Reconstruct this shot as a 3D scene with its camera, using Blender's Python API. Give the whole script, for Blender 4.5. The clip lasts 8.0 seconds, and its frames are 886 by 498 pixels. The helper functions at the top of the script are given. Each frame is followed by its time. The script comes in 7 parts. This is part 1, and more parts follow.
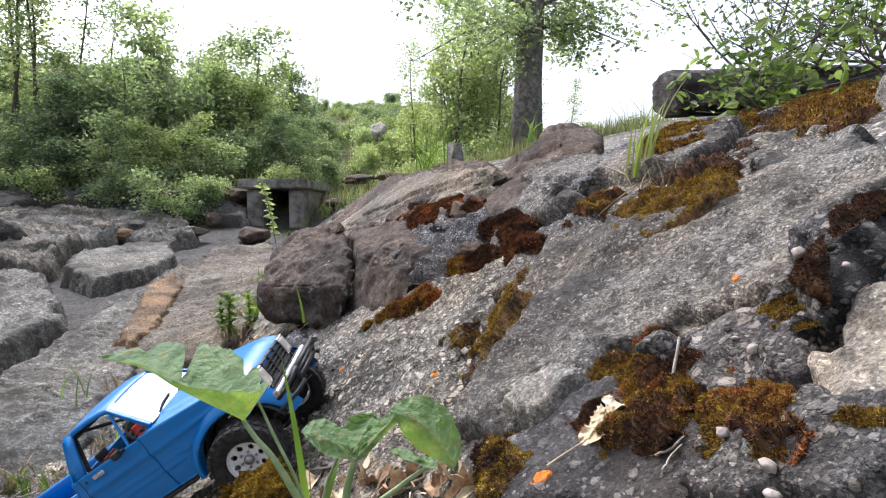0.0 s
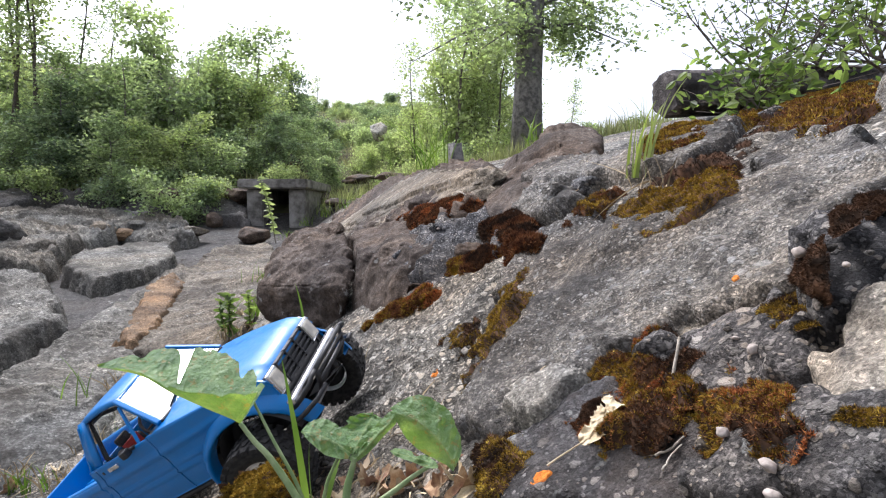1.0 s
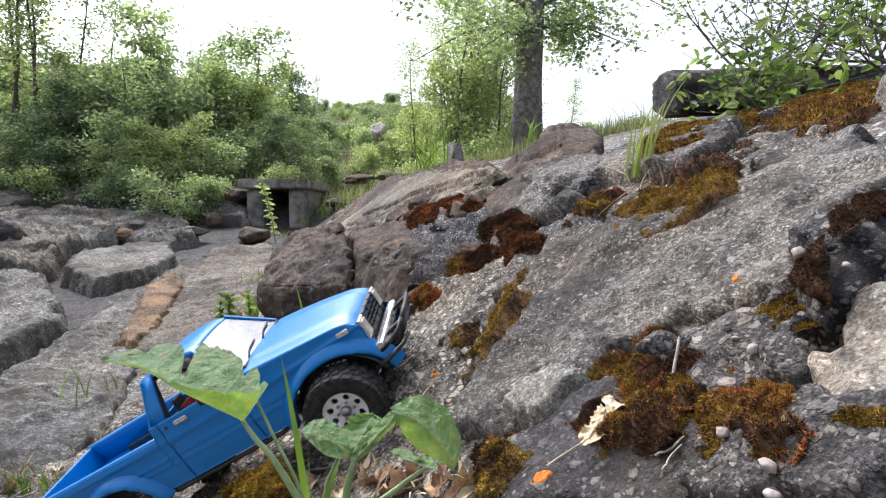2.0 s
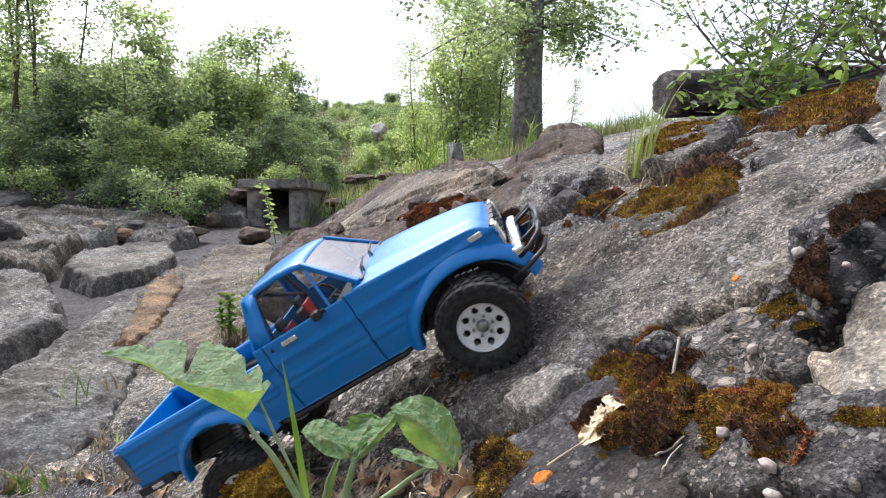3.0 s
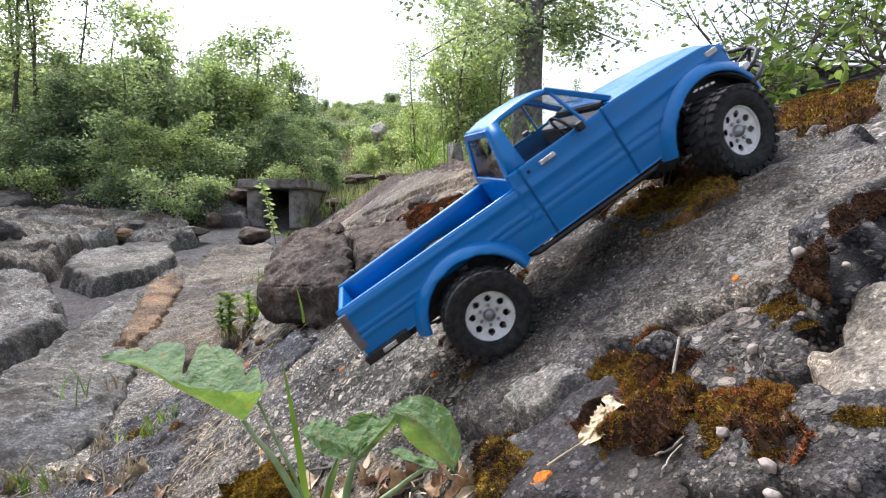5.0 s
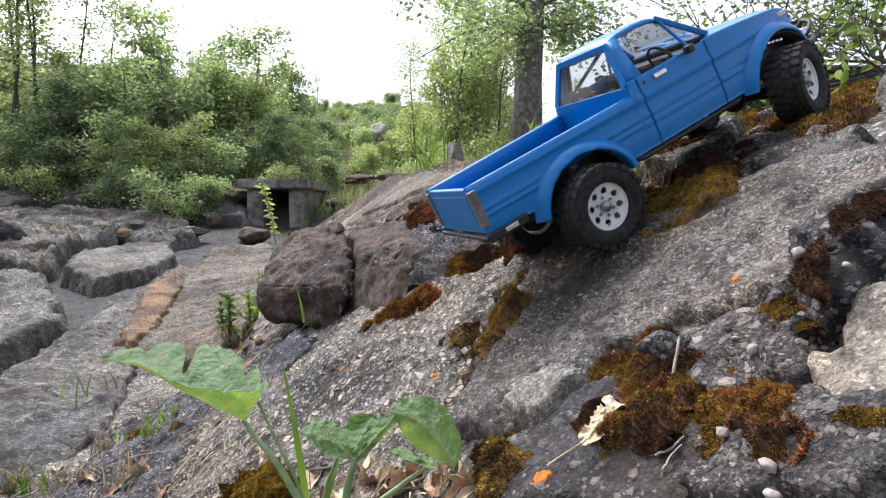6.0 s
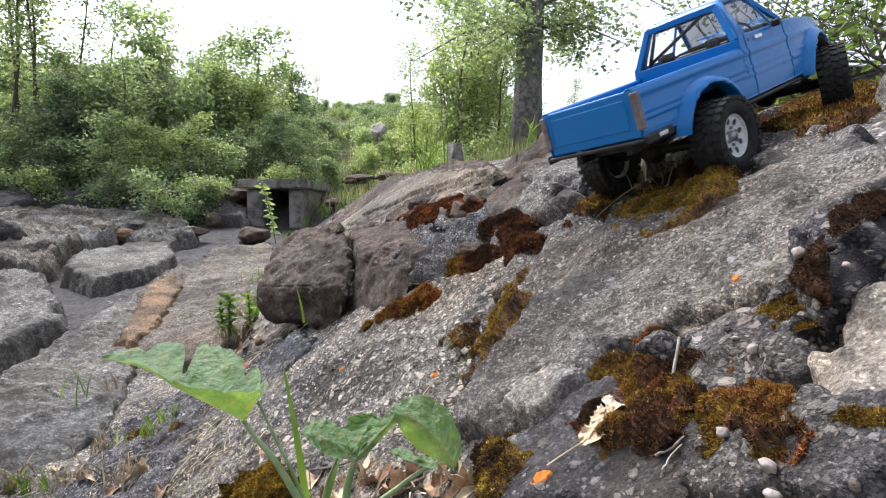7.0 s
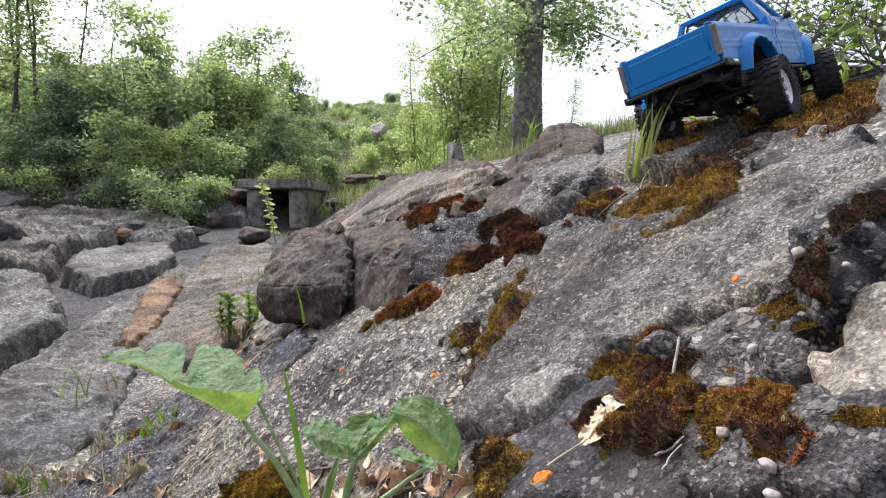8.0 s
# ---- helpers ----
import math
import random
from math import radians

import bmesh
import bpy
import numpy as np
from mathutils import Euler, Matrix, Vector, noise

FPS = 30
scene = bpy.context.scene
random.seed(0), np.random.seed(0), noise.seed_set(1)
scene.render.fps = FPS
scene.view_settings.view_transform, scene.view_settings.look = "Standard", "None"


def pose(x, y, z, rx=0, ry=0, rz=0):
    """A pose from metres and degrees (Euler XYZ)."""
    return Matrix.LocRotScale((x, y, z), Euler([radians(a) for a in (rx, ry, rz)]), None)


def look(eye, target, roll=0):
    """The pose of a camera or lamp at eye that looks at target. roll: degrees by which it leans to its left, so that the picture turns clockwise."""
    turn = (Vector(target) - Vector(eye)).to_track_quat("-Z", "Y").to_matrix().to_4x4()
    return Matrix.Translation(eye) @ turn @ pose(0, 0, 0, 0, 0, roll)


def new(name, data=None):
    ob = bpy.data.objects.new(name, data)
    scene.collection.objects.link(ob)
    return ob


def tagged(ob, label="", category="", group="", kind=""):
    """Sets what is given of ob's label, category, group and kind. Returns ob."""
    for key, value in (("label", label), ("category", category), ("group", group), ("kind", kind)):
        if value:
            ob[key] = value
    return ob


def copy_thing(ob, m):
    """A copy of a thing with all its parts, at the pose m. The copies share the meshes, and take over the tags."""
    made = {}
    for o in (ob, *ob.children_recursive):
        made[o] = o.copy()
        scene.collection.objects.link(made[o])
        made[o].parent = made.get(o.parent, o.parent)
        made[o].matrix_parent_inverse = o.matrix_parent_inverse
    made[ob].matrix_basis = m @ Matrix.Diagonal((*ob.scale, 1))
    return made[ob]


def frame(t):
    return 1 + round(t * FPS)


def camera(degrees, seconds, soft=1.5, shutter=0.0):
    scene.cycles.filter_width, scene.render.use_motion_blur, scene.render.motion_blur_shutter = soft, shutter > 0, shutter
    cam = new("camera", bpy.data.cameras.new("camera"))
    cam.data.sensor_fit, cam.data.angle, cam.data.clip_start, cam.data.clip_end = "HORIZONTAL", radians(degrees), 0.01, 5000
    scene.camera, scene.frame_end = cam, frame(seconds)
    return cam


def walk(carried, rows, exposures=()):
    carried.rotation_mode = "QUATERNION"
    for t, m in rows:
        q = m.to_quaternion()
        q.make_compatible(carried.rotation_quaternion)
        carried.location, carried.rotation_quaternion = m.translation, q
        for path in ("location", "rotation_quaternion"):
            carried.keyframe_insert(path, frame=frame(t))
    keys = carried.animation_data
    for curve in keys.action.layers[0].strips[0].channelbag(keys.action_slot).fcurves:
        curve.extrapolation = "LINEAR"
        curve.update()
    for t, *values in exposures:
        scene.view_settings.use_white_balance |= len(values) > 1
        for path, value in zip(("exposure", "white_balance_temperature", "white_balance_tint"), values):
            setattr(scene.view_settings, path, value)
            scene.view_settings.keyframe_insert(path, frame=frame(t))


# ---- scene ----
from mathutils.bvhtree import BVHTree

EYE = (0.0, 0.0, 0.6)
cam = camera(75.0, 8.0, soft=1.15, shutter=0.35)
CAM_POSE = pose(*EYE, 86.5, 0, 0)
walk(cam, [(0.0, CAM_POSE), (8.0, CAM_POSE)], exposures=[(0.0, 0.46, 5980, 15), (8.0, 0.46, 5980, 15)])

# ---------- light: bright hazy sky, sun behind thin cloud ahead of the camera ----------
SUN_UP, SUN_ROUND = radians(55), radians(-42)
world = bpy.data.worlds.new("hazy_sky")
scene.world = world
world.use_nodes = True
wn, wl = world.node_tree.nodes, world.node_tree.links
sky = wn.new("ShaderNodeTexSky")
sky.sky_type, sky.sun_disc, sky.sun_elevation, sky.sun_rotation = "NISHITA", False, SUN_UP, SUN_ROUND
sky.air_density, sky.dust_density, sky.ozone_density = 1.0, 6.0, 1.0
pale = wn.new("ShaderNodeHueSaturation")
pale.inputs["Saturation"].default_value = 0.35
wl.new(sky.outputs[0], pale.inputs["Color"])
wl.new(pale.outputs[0], wn["Background"].inputs["Color"])
wn["Background"].inputs["Strength"].default_value = 0.24
sun = new("sun", bpy.data.lights.new("sun", "SUN"))
sun.data.energy, sun.data.angle, sun.data.color = 1.5, radians(16), (1.0, 0.98, 0.95)
sun_way = Vector((math.sin(SUN_ROUND) * math.cos(SUN_UP), math.cos(SUN_ROUND) * math.cos(SUN_UP), math.sin(SUN_UP)))
sun.matrix_world = look(sun_way * 50, (0, 0, 0))


# ---------- materials ----------
def material(name, rough=0.8, metal=0.0, spec=0.5):
    m = bpy.data.materials.new(name)
    m.use_nodes = True
    b = m.node_tree.nodes["Principled BSDF"]
    b.inputs["Roughness"].default_value = rough
    b.inputs["Metallic"].default_value = metal
    b.inputs["Specular IOR Level"].default_value = spec
    return m, m.node_tree.nodes, m.node_tree.links, b


def coords(n, l, scale=(1, 1, 1), turn=(0, 0, 0)):
    g = n.new("ShaderNodeNewGeometry")
    mp = n.new("ShaderNodeMapping")
    mp.inputs["Scale"].default_value = scale
    mp.inputs["Rotation"].default_value = turn
    l.new(g.outputs["Position"], mp.inputs["Vector"])
    return mp.outputs[0]


def own_coords(n, l, scale=(1, 1, 1)):
    g = n.new("ShaderNodeTexCoord")
    mp = n.new("ShaderNodeMapping")
    mp.inputs["Scale"].default_value = scale
    l.new(g.outputs["Object"], mp.inputs["Vector"])
    return mp.outputs[0]


def noise_tex(n, l, vec, scale, detail=4, rough=0.6, warp=0.0):
    t = n.new("ShaderNodeTexNoise")
    t.inputs["Scale"].default_value, t.inputs["Detail"].default_value = scale, detail
    t.inputs["Roughness"].default_value, t.inputs["Distortion"].default_value = rough, warp
    l.new(vec, t.inputs["Vector"])
    x = n.new("ShaderNodeMapRange")
    x.inputs["From Min"].default_value, x.inputs["From Max"].default_value = 0.24, 0.76
    l.new(t.outputs["Fac"], x.inputs["Value"])
    return x.outputs[0]


def voronoi(n, l, vec, scale, feature="F1", rnd=1.0):
    t = n.new("ShaderNodeTexVoronoi")
    t.feature = feature
    t.inputs["Scale"].default_value, t.inputs["Randomness"].default_value = scale, rnd
    l.new(vec, t.inputs["Vector"])
    return t


def ramp(n, l, fac, stops):
    r = n.new("ShaderNodeValToRGB")
    e = r.color_ramp.elements
    while len(e) < len(stops):
        e.new(0.5)
    for k, (p, c) in enumerate(stops):
        e[k].position = p
        e[k].color = (*c, 1) if isinstance(c, tuple) else (c, c, c, 1)
    l.new(fac, r.inputs[0])
    return r.outputs[0]


def mix(n, l, fac, a, b, mode="MIX"):
    x = n.new("ShaderNodeMix")
    x.data_type, x.blend_type = "RGBA", mode
    for sock, val in ((x.inputs["Factor"], fac), (x.inputs["A"], a), (x.inputs["B"], b)):
        if isinstance(val, bpy.types.NodeSocket):
            l.new(val, sock)
        elif isinstance(val, tuple):
            sock.default_value = (*val, 1)
        else:
            sock.default_value = val
    return x.outputs["Result"]


def arith(n, l, op, a, b=0.0):
    x = n.new("ShaderNodeMath")
    x.operation = op
    for sock, val in ((x.inputs[0], a), (x.inputs[1], b)):
        if isinstance(val, bpy.types.NodeSocket):
            l.new(val, sock)
        else:
            sock.default_value = val
    return x.outputs[0]


def bump(n, l, b, height, strength=0.5, dist=0.01, under=None):
    x = n.new("ShaderNodeBump")
    x.inputs["Strength"].default_value, x.inputs["Distance"].default_value = strength, dist
    l.new(height, x.inputs["Height"])
    if under is not None:
        l.new(under, x.inputs["Normal"])
    l.new(x.outputs[0], b.inputs["Normal"])
    return x.outputs[0]


def rock_material(name, dark, light, pebbles=0.6, pebble_scale=110, stain=(0.05, 0.035, 0.025), stain_amount=0.5,
                  lichen=0.0, size=1.0, pale=(0.5, 0.49, 0.45), grain=0.6):
    """Conglomerate: grey matrix, rounded pebbles, blotches, stains, lichen specks."""
    m, n, l, b = material(name, 0.85, 0, 0.3)
    v = coords(n, l)
    big = noise_tex(n, l, v, 5 * size, 6, 0.62, 0.4)
    fine = noise_tex(n, l, v, 90 * size, 8, 0.72)
    grit = noise_tex(n, l, v, 420 * size, 4, 0.7)
    base = mix(n, l, ramp(n, l, big, [(0.32, 0.0), (0.68, 1.0)]), dark, light)
    base = mix(n, l, 0.7, base, ramp(n, l, fine, [(0.15, 0.35), (0.5, 0.85), (0.85, 1.35)]), "MULTIPLY")
    base = mix(n, l, 0.6, base, ramp(n, l, grit, [(0.2, 0.45), (0.8, 1.45)]), "MULTIPLY")
    # mineral grains, each its own tone
    for sc, amount in ((280 * size, 0.75), (620 * size, 1.0)):
        gr = voronoi(n, l, v, sc)
        gs = n.new("ShaderNodeSeparateColor")
        l.new(gr.outputs["Color"], gs.inputs[0])
        base = mix(n, l, grain * amount, base, ramp(n, l, gs.outputs[0], [(0.0, 0.32), (0.35, 0.8), (0.75, 1.15), (0.9, 1.7), (1.0, 2.3)]), "MULTIPLY")
    # pebbles of two sizes
    height = arith(n, l, "MULTIPLY", fine, 0.45)
    for k, (sc, amount) in enumerate(((pebble_scale * 0.62, pebbles), (pebble_scale * 1.5, pebbles * 0.9)) if pebbles else ()):
        warp = n.new("ShaderNodeVectorMath")
        warp.operation = "ADD"
        nt = n.new("ShaderNodeTexNoise")
        nt.inputs["Scale"].default_value = sc * 0.9
        nt.inputs["Detail"].default_value = 3
        l.new(v, nt.inputs["Vector"])
        ws = n.new("ShaderNodeVectorMath")
        ws.operation = "SCALE"
        ws.inputs["Scale"].default_value = 1.1 / sc
        l.new(nt.outputs["Color"], ws.inputs[0])
        l.new(v, warp.inputs[0])
        l.new(ws.outputs[0], warp.inputs[1])
        vo = voronoi(n, l, warp.outputs[0], sc)
        sep = n.new("ShaderNodeSeparateColor")
        l.new(vo.outputs["Color"], sep.inputs[0])
        # each pebble its own size
        rad = arith(n, l, "SUBTRACT", arith(n, l, "ADD", arith(n, l, "MULTIPLY", sep.outputs[2], 0.3), 0.22), vo.outputs["Distance"])
        dome = ramp(n, l, rad, [(0.0, 0.0), (0.06, 0.8), (0.3, 1.0)])
        pick = ramp(n, l, sep.outputs[0], [(0.70 - 0.55 * amount, 0.0), (0.72 - 0.55 * amount, 1.0)])
        here = noise_tex(n, l, v, 7 * size + k, 4, 0.6)
        zone = ramp(n, l, here, [(0.25, 0.15), (0.55, 1.0)])
        mask = arith(n, l, "MULTIPLY", arith(n, l, "MULTIPLY", dome, pick), zone)
        tone = ramp(n, l, sep.outputs[1], [(0.0, tuple(0.28 * c for c in pale)), (0.3, tuple(0.6 * c for c in pale)), (0.6, pale), (0.8, (pale[0], pale[1] * 0.9, pale[2] * 0.78)),
                                           (1.0, tuple(1.3 * c for c in pale))])
        tone = mix(n, l, 0.5, tone, ramp(n, l, grit, [(0.2, 0.6), (0.8, 1.25)]), "MULTIPLY")
        base = mix(n, l, arith(n, l, "MULTIPLY", mask, 0.95), base, tone)
        height = arith(n, l, "ADD", height, arith(n, l, "MULTIPLY", mask, 0.9 / (k + 1)))
    # broad brownish and bluish staining
    hue = noise_tex(n, l, v, 3.3 * size, 5, 0.6, 0.5)
    base = mix(n, l, 0.8, base, ramp(n, l, hue, [(0.2, (0.80, 0.86, 0.96)), (0.5, (1.0, 0.99, 0.97)), (0.75, (1.10, 0.98, 0.84))]), "MULTIPLY")
    # dark weathering
    st = noise_tex(n, l, v, 14 * size, 8, 0.7, 0.6)
    base = mix(n, l, arith(n, l, "MULTIPLY", ramp(n, l, st, [(0.5, 0.0), (0.72, 1.0)]), stain_amount), base, stain)
    # pale crust lichen and rust lichen
    li = noise_tex(n, l, v, 38 * size, 5, 0.6, 0.2)
    base = mix(n, l, ramp(n, l, li, [(0.78, 0.0), (0.86, 0.4)]), base, (0.5, 0.5, 0.46))
    if lichen:
        vo = voronoi(n, l, v, 13)
        sep = n.new("ShaderNodeSeparateColor")
        l.new(vo.outputs["Color"], sep.inputs[0])
        spot = ramp(n, l, arith(n, l, "ADD", vo.outputs["Distance"], arith(n, l, "MULTIPLY", fine, 0.35)), [(0.30, 1.0), (0.36, 0.0)])
        few = ramp(n, l, sep.outputs[2], [(1 - lichen - 0.02, 0.0), (1 - lichen, 1.0)])
        base = mix(n, l, arith(n, l, "MULTIPLY", spot, few), base, (0.42, 0.11, 0.025))
    l.new(base, b.inputs["Base Color"])
    l.new(ramp(n, l, fine, [(0.3, 0.95), (0.7, 0.7)]), b.inputs["Roughness"])
    height = arith(n, l, "ADD", height, arith(n, l, "MULTIPLY", grit, 0.25))
    bump(n, l, b, height, 1.0, 0.008 / size)
    return m


ROCK_GREY = rock_material("grey_conglomerate", (0.080, 0.071, 0.060), (0.245, 0.222, 0.188), 0.45, 190, lichen=0.02, stain_amount=0.8, stain=(0.035, 0.031, 0.028), pale=(0.42, 0.41, 0.385), grain=0.85)
ROCK_PEBBLY = rock_material("pebbly_conglomerate", (0.075, 0.068, 0.056), (0.25, 0.23, 0.192), 1.0, 110, lichen=0.05, stain_amount=0.7, stain=(0.03, 0.026, 0.02), pale=(0.66, 0.62, 0.54), grain=1.0)
ROCK_DARK = rock_material("dark_conglomerate", (0.045, 0.044, 0.046), (0.155, 0.150, 0.150), 0.8, 150, lichen=0.03, stain_amount=0.75, stain=(0.022, 0.02, 0.019), pale=(0.40, 0.39, 0.375), grain=0.95)
ROCK_SMOOTH = rock_material("smooth_dark_stone", (0.046, 0.043, 0.043), (0.12, 0.112, 0.109), 0.25, 160, lichen=0.03, stain_amount=0.5, pale=(0.28, 0.27, 0.26), grain=0.45)
ROCK_PALE = rock_material("pale_sandstone", (0.36, 0.325, 0.27), (0.66, 0.61, 0.52), 0.0, 120, stain_amount=0.8, stain=(0.035, 0.032, 0.03), grain=0.5)
ROCK_MID = rock_material("grey_gritty_rock", (0.085, 0.082, 0.082), (0.245, 0.236, 0.228), 0.6, 190, lichen=0.02, stain_amount=0.7, stain=(0.03, 0.028, 0.027), pale=(0.42, 0.41, 0.39), grain=1.0)
ROCK_FACET = rock_material("pale_broken_face", (0.25, 0.23, 0.195), (0.42, 0.39, 0.33), 0.0, 120, stain_amount=0.35, grain=0.6)
ROCK_BROWN = rock_material("brown_sandstone", (0.058, 0.042, 0.032), (0.165, 0.124, 0.093), 0.0, 90, stain_amount=0.5, grain=0.4)
ROCK_TAN = rock_material("tan_sandstone", (0.12, 0.103, 0.080), (0.29, 0.255, 0.20), 0.0, 70, stain_amount=0.45, size=0.6)
ROCK_CREEK = rock_material("creek_sandstone", (0.125, 0.118, 0.10), (0.31, 0.295, 0.255), 0.0, 40, stain_amount=0.65, size=0.35, stain=(0.06, 0.052, 0.042))
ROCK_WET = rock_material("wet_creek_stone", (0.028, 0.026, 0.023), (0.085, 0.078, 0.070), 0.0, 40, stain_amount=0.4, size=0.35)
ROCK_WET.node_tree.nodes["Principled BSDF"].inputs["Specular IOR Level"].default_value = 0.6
ROCK_RUST = rock_material("rust_stained_stone", (0.16, 0.10, 0.055), (0.33, 0.215, 0.12), 0.0, 60, stain_amount=0.2)


def simple(name, stops, scale=30, rough=0.8, metal=0.0, spec=0.4, bump_scale=0, bump_strength=0.3, dist=0.002, local=False, island=0.0):
    """Colour from noise between stops; island > 0 shifts the brightness from piece to piece."""
    m, n, l, b = material(name, rough, metal, spec)
    v = own_coords(n, l) if local else coords(n, l)
    c = ramp(n, l, noise_tex(n, l, v, scale, 6, 0.65), stops)
    if island:
        g = n.new("ShaderNodeNewGeometry")
        c = mix(n, l, 1.0, c, ramp(n, l, g.outputs["Random Per Island"], [(0.0, 1 - island), (1.0, 1 + island)]), "MULTIPLY")
    l.new(c, b.inputs["Base Color"])
    if bump_scale:
        bump(n, l, b, noise_tex(n, l, v, bump_scale, 5, 0.7), bump_strength, dist)
    return m


def leaf_material(name, a, c, glow=0.35, island=0.35, scale=20, rough=0.45):
    """Leaf: diffuse and gloss with light coming through."""
    m, n, l, b = material(name, rough, 0, 0.35)
    v = coords(n, l)
    col = ramp(n, l, noise_tex(n, l, v, scale, 4, 0.6), [(0.3, a), (0.7, c)])
    g = n.new("ShaderNodeNewGeometry")
    col = mix(n, l, 1.0, col, ramp(n, l, g.outputs["Random Per Island"], [(0.0, 1 - island), (1.0, 1 + island)]), "MULTIPLY")
    l.new(col, b.inputs["Base Color"])
    tr = n.new("ShaderNodeBsdfTranslucent")
    l.new(mix(n, l, 1.0, col, (1.2, 1.35, 0.7), "MULTIPLY"), tr.inputs["Color"])
    ms = n.new("ShaderNodeMixShader")
    ms.inputs[0].default_value = glow
    l.new(b.outputs[0], ms.inputs[1])
    l.new(tr.outputs[0], ms.inputs[2])
    l.new(ms.outputs[0], n["Material Output"].inputs["Surface"])
    return m


# Alder, light and dark leaves are paled and greyed: haze put into their colour.
LEAF_ALDER_HAZED = leaf_material("alder_leaf", (0.20, 0.25, 0.16), (0.42, 0.465, 0.31), 0.55, 0.45, 1.2)
LEAF_LIGHT_HAZED = leaf_material("light_leaf", (0.26, 0.305, 0.165), (0.48, 0.51, 0.31), 0.55, 0.45, 1.5)
LEAF_DARK_HAZED = leaf_material("dark_leaf", (0.15, 0.20, 0.14), (0.32, 0.37, 0.25), 0.5, 0.5, 1.5)
LEAF_BUSH = leaf_material("bush_leaf", (0.09, 0.135, 0.045), (0.21, 0.26, 0.10), 0.55, 0.45, 6)
GRASS_GREEN = leaf_material("green_grass", (0.09, 0.16, 0.025), (0.20, 0.28, 0.06), 0.4, 0.4, 8)
GRASS_PALE = leaf_material("pale_green_grass", (0.25, 0.30, 0.09), (0.42, 0.44, 0.18), 0.45, 0.3, 8)
# Field grass is paled likewise, with the hillside's haze in its colour.
GRASS_FIELD_HAZED = leaf_material("field_grass", (0.22, 0.23, 0.12), (0.38, 0.37, 0.21), 0.35, 0.4, 0.7)
GRASS_DRY = simple("dry_grass", [(0.3, (0.30, 0.22, 0.12)), (0.7, (0.5, 0.4, 0.24))], 40, 0.8, island=0.4)
# Grey bark is lightened so its colour carries the haze before the trunk.
BARK_GREY = simple("grey_bark", [(0.3, (0.10, 0.094, 0.088)), (0.7, (0.27, 0.25, 0.23))], 25, 0.9, bump_scale=45, bump_strength=0.8, dist=0.01)
BARK_TWIG = simple("twig_bark", [(0.3, (0.06, 0.05, 0.04)), (0.7, (0.15, 0.12, 0.10))], 60, 0.85)
MOSS_GOLD = simple("golden_moss", [(0.2, (0.11, 0.065, 0.010)), (0.5, (0.29, 0.18, 0.022)), (0.8, (0.46, 0.33, 0.055))], 60, 0.95, spec=0.1, island=0.45)
MOSS_RUST = simple("rusty_moss", [(0.2, (0.065, 0.028, 0.016)), (0.5, (0.16, 0.065, 0.028)), (0.8, (0.31, 0.145, 0.055))], 60, 0.95, spec=0.1, island=0.45)
MOSS_ORANGE = simple("orange_moss", [(0.2, (0.16, 0.05, 0.02)), (0.5, (0.38, 0.13, 0.045)), (0.8, (0.55, 0.25, 0.09))], 90, 0.95, spec=0.1, island=0.45)
MOSS_DARK = simple("dark_moss", [(0.3, (0.025, 0.017, 0.012)), (0.7, (0.095, 0.05, 0.028))], 60, 0.95, spec=0.1, island=0.45)
SOIL = simple("ground_soil", [(0.3, (0.055, 0.045, 0.032)), (0.5, (0.11, 0.10, 0.06)), (0.7, (0.14, 0.15, 0.06))], 3, 0.95, spec=0.1, bump_scale=30, bump_strength=0.8, dist=0.02)
DEAD_LEAF = simple("dead_leaf_litter", [(0.3, (0.16, 0.08, 0.045)), (0.5, (0.33, 0.22, 0.12)), (0.75, (0.5, 0.4, 0.27))], 35, 0.75, island=0.4)
PALE_LEAF = simple("dry_curled_leaf", [(0.3, (0.36, 0.27, 0.15)), (0.7, (0.62, 0.52, 0.34))], 90, 0.7, bump_scale=220, bump_strength=0.4)
PEBBLE_PALE = simple("pale_pebble", [(0.3, (0.26, 0.215, 0.18)), (0.7, (0.45, 0.39, 0.34))], 120, 0.7, bump_scale=300, bump_strength=0.3, dist=0.001)
LICHEN_ORANGE = simple("orange_lichen", [(0.3, (0.5, 0.13, 0.015)), (0.7, (0.8, 0.27, 0.03))], 250, 0.9, bump_scale=500, bump_strength=0.8, dist=0.002)
CONCRETE = simple("old_concrete", [(0.3, (0.11, 0.10, 0.085)), (0.5, (0.22, 0.205, 0.18)), (0.7, (0.32, 0.30, 0.27))], 6, 0.9, bump_scale=40, bump_strength=0.5, dist=0.01)


# ---------- number noise ----------
def hash_grid(i, j, k, seed):
    h = (i * 374761393 + j * 668265263 + k * 2147483647 + seed * 974711) & 0xFFFFFFFF
    h = ((h ^ (h >> 13)) * 1274126177) & 0xFFFFFFFF
    return ((h ^ (h >> 16)) & 0xFFFF) / 32767.5 - 1


def value_noise(p, seed=0):
    """Smooth noise in -1 to 1 for an array of points."""
    q = np.floor(p).astype(np.int64)
    f = p - q
    f = f * f * f * (f * (f * 6 - 15) + 10)
    total = 0
    for a in (0, 1):
        for b in (0, 1):
            for c in (0, 1):
                w = np.abs(1 - a - f[..., 0]) * np.abs(1 - b - f[..., 1]) * np.abs(1 - c - f[..., 2])
                total = total + w * hash_grid(q[..., 0] + a, q[..., 1] + b, q[..., 2] + c, seed)
    return total


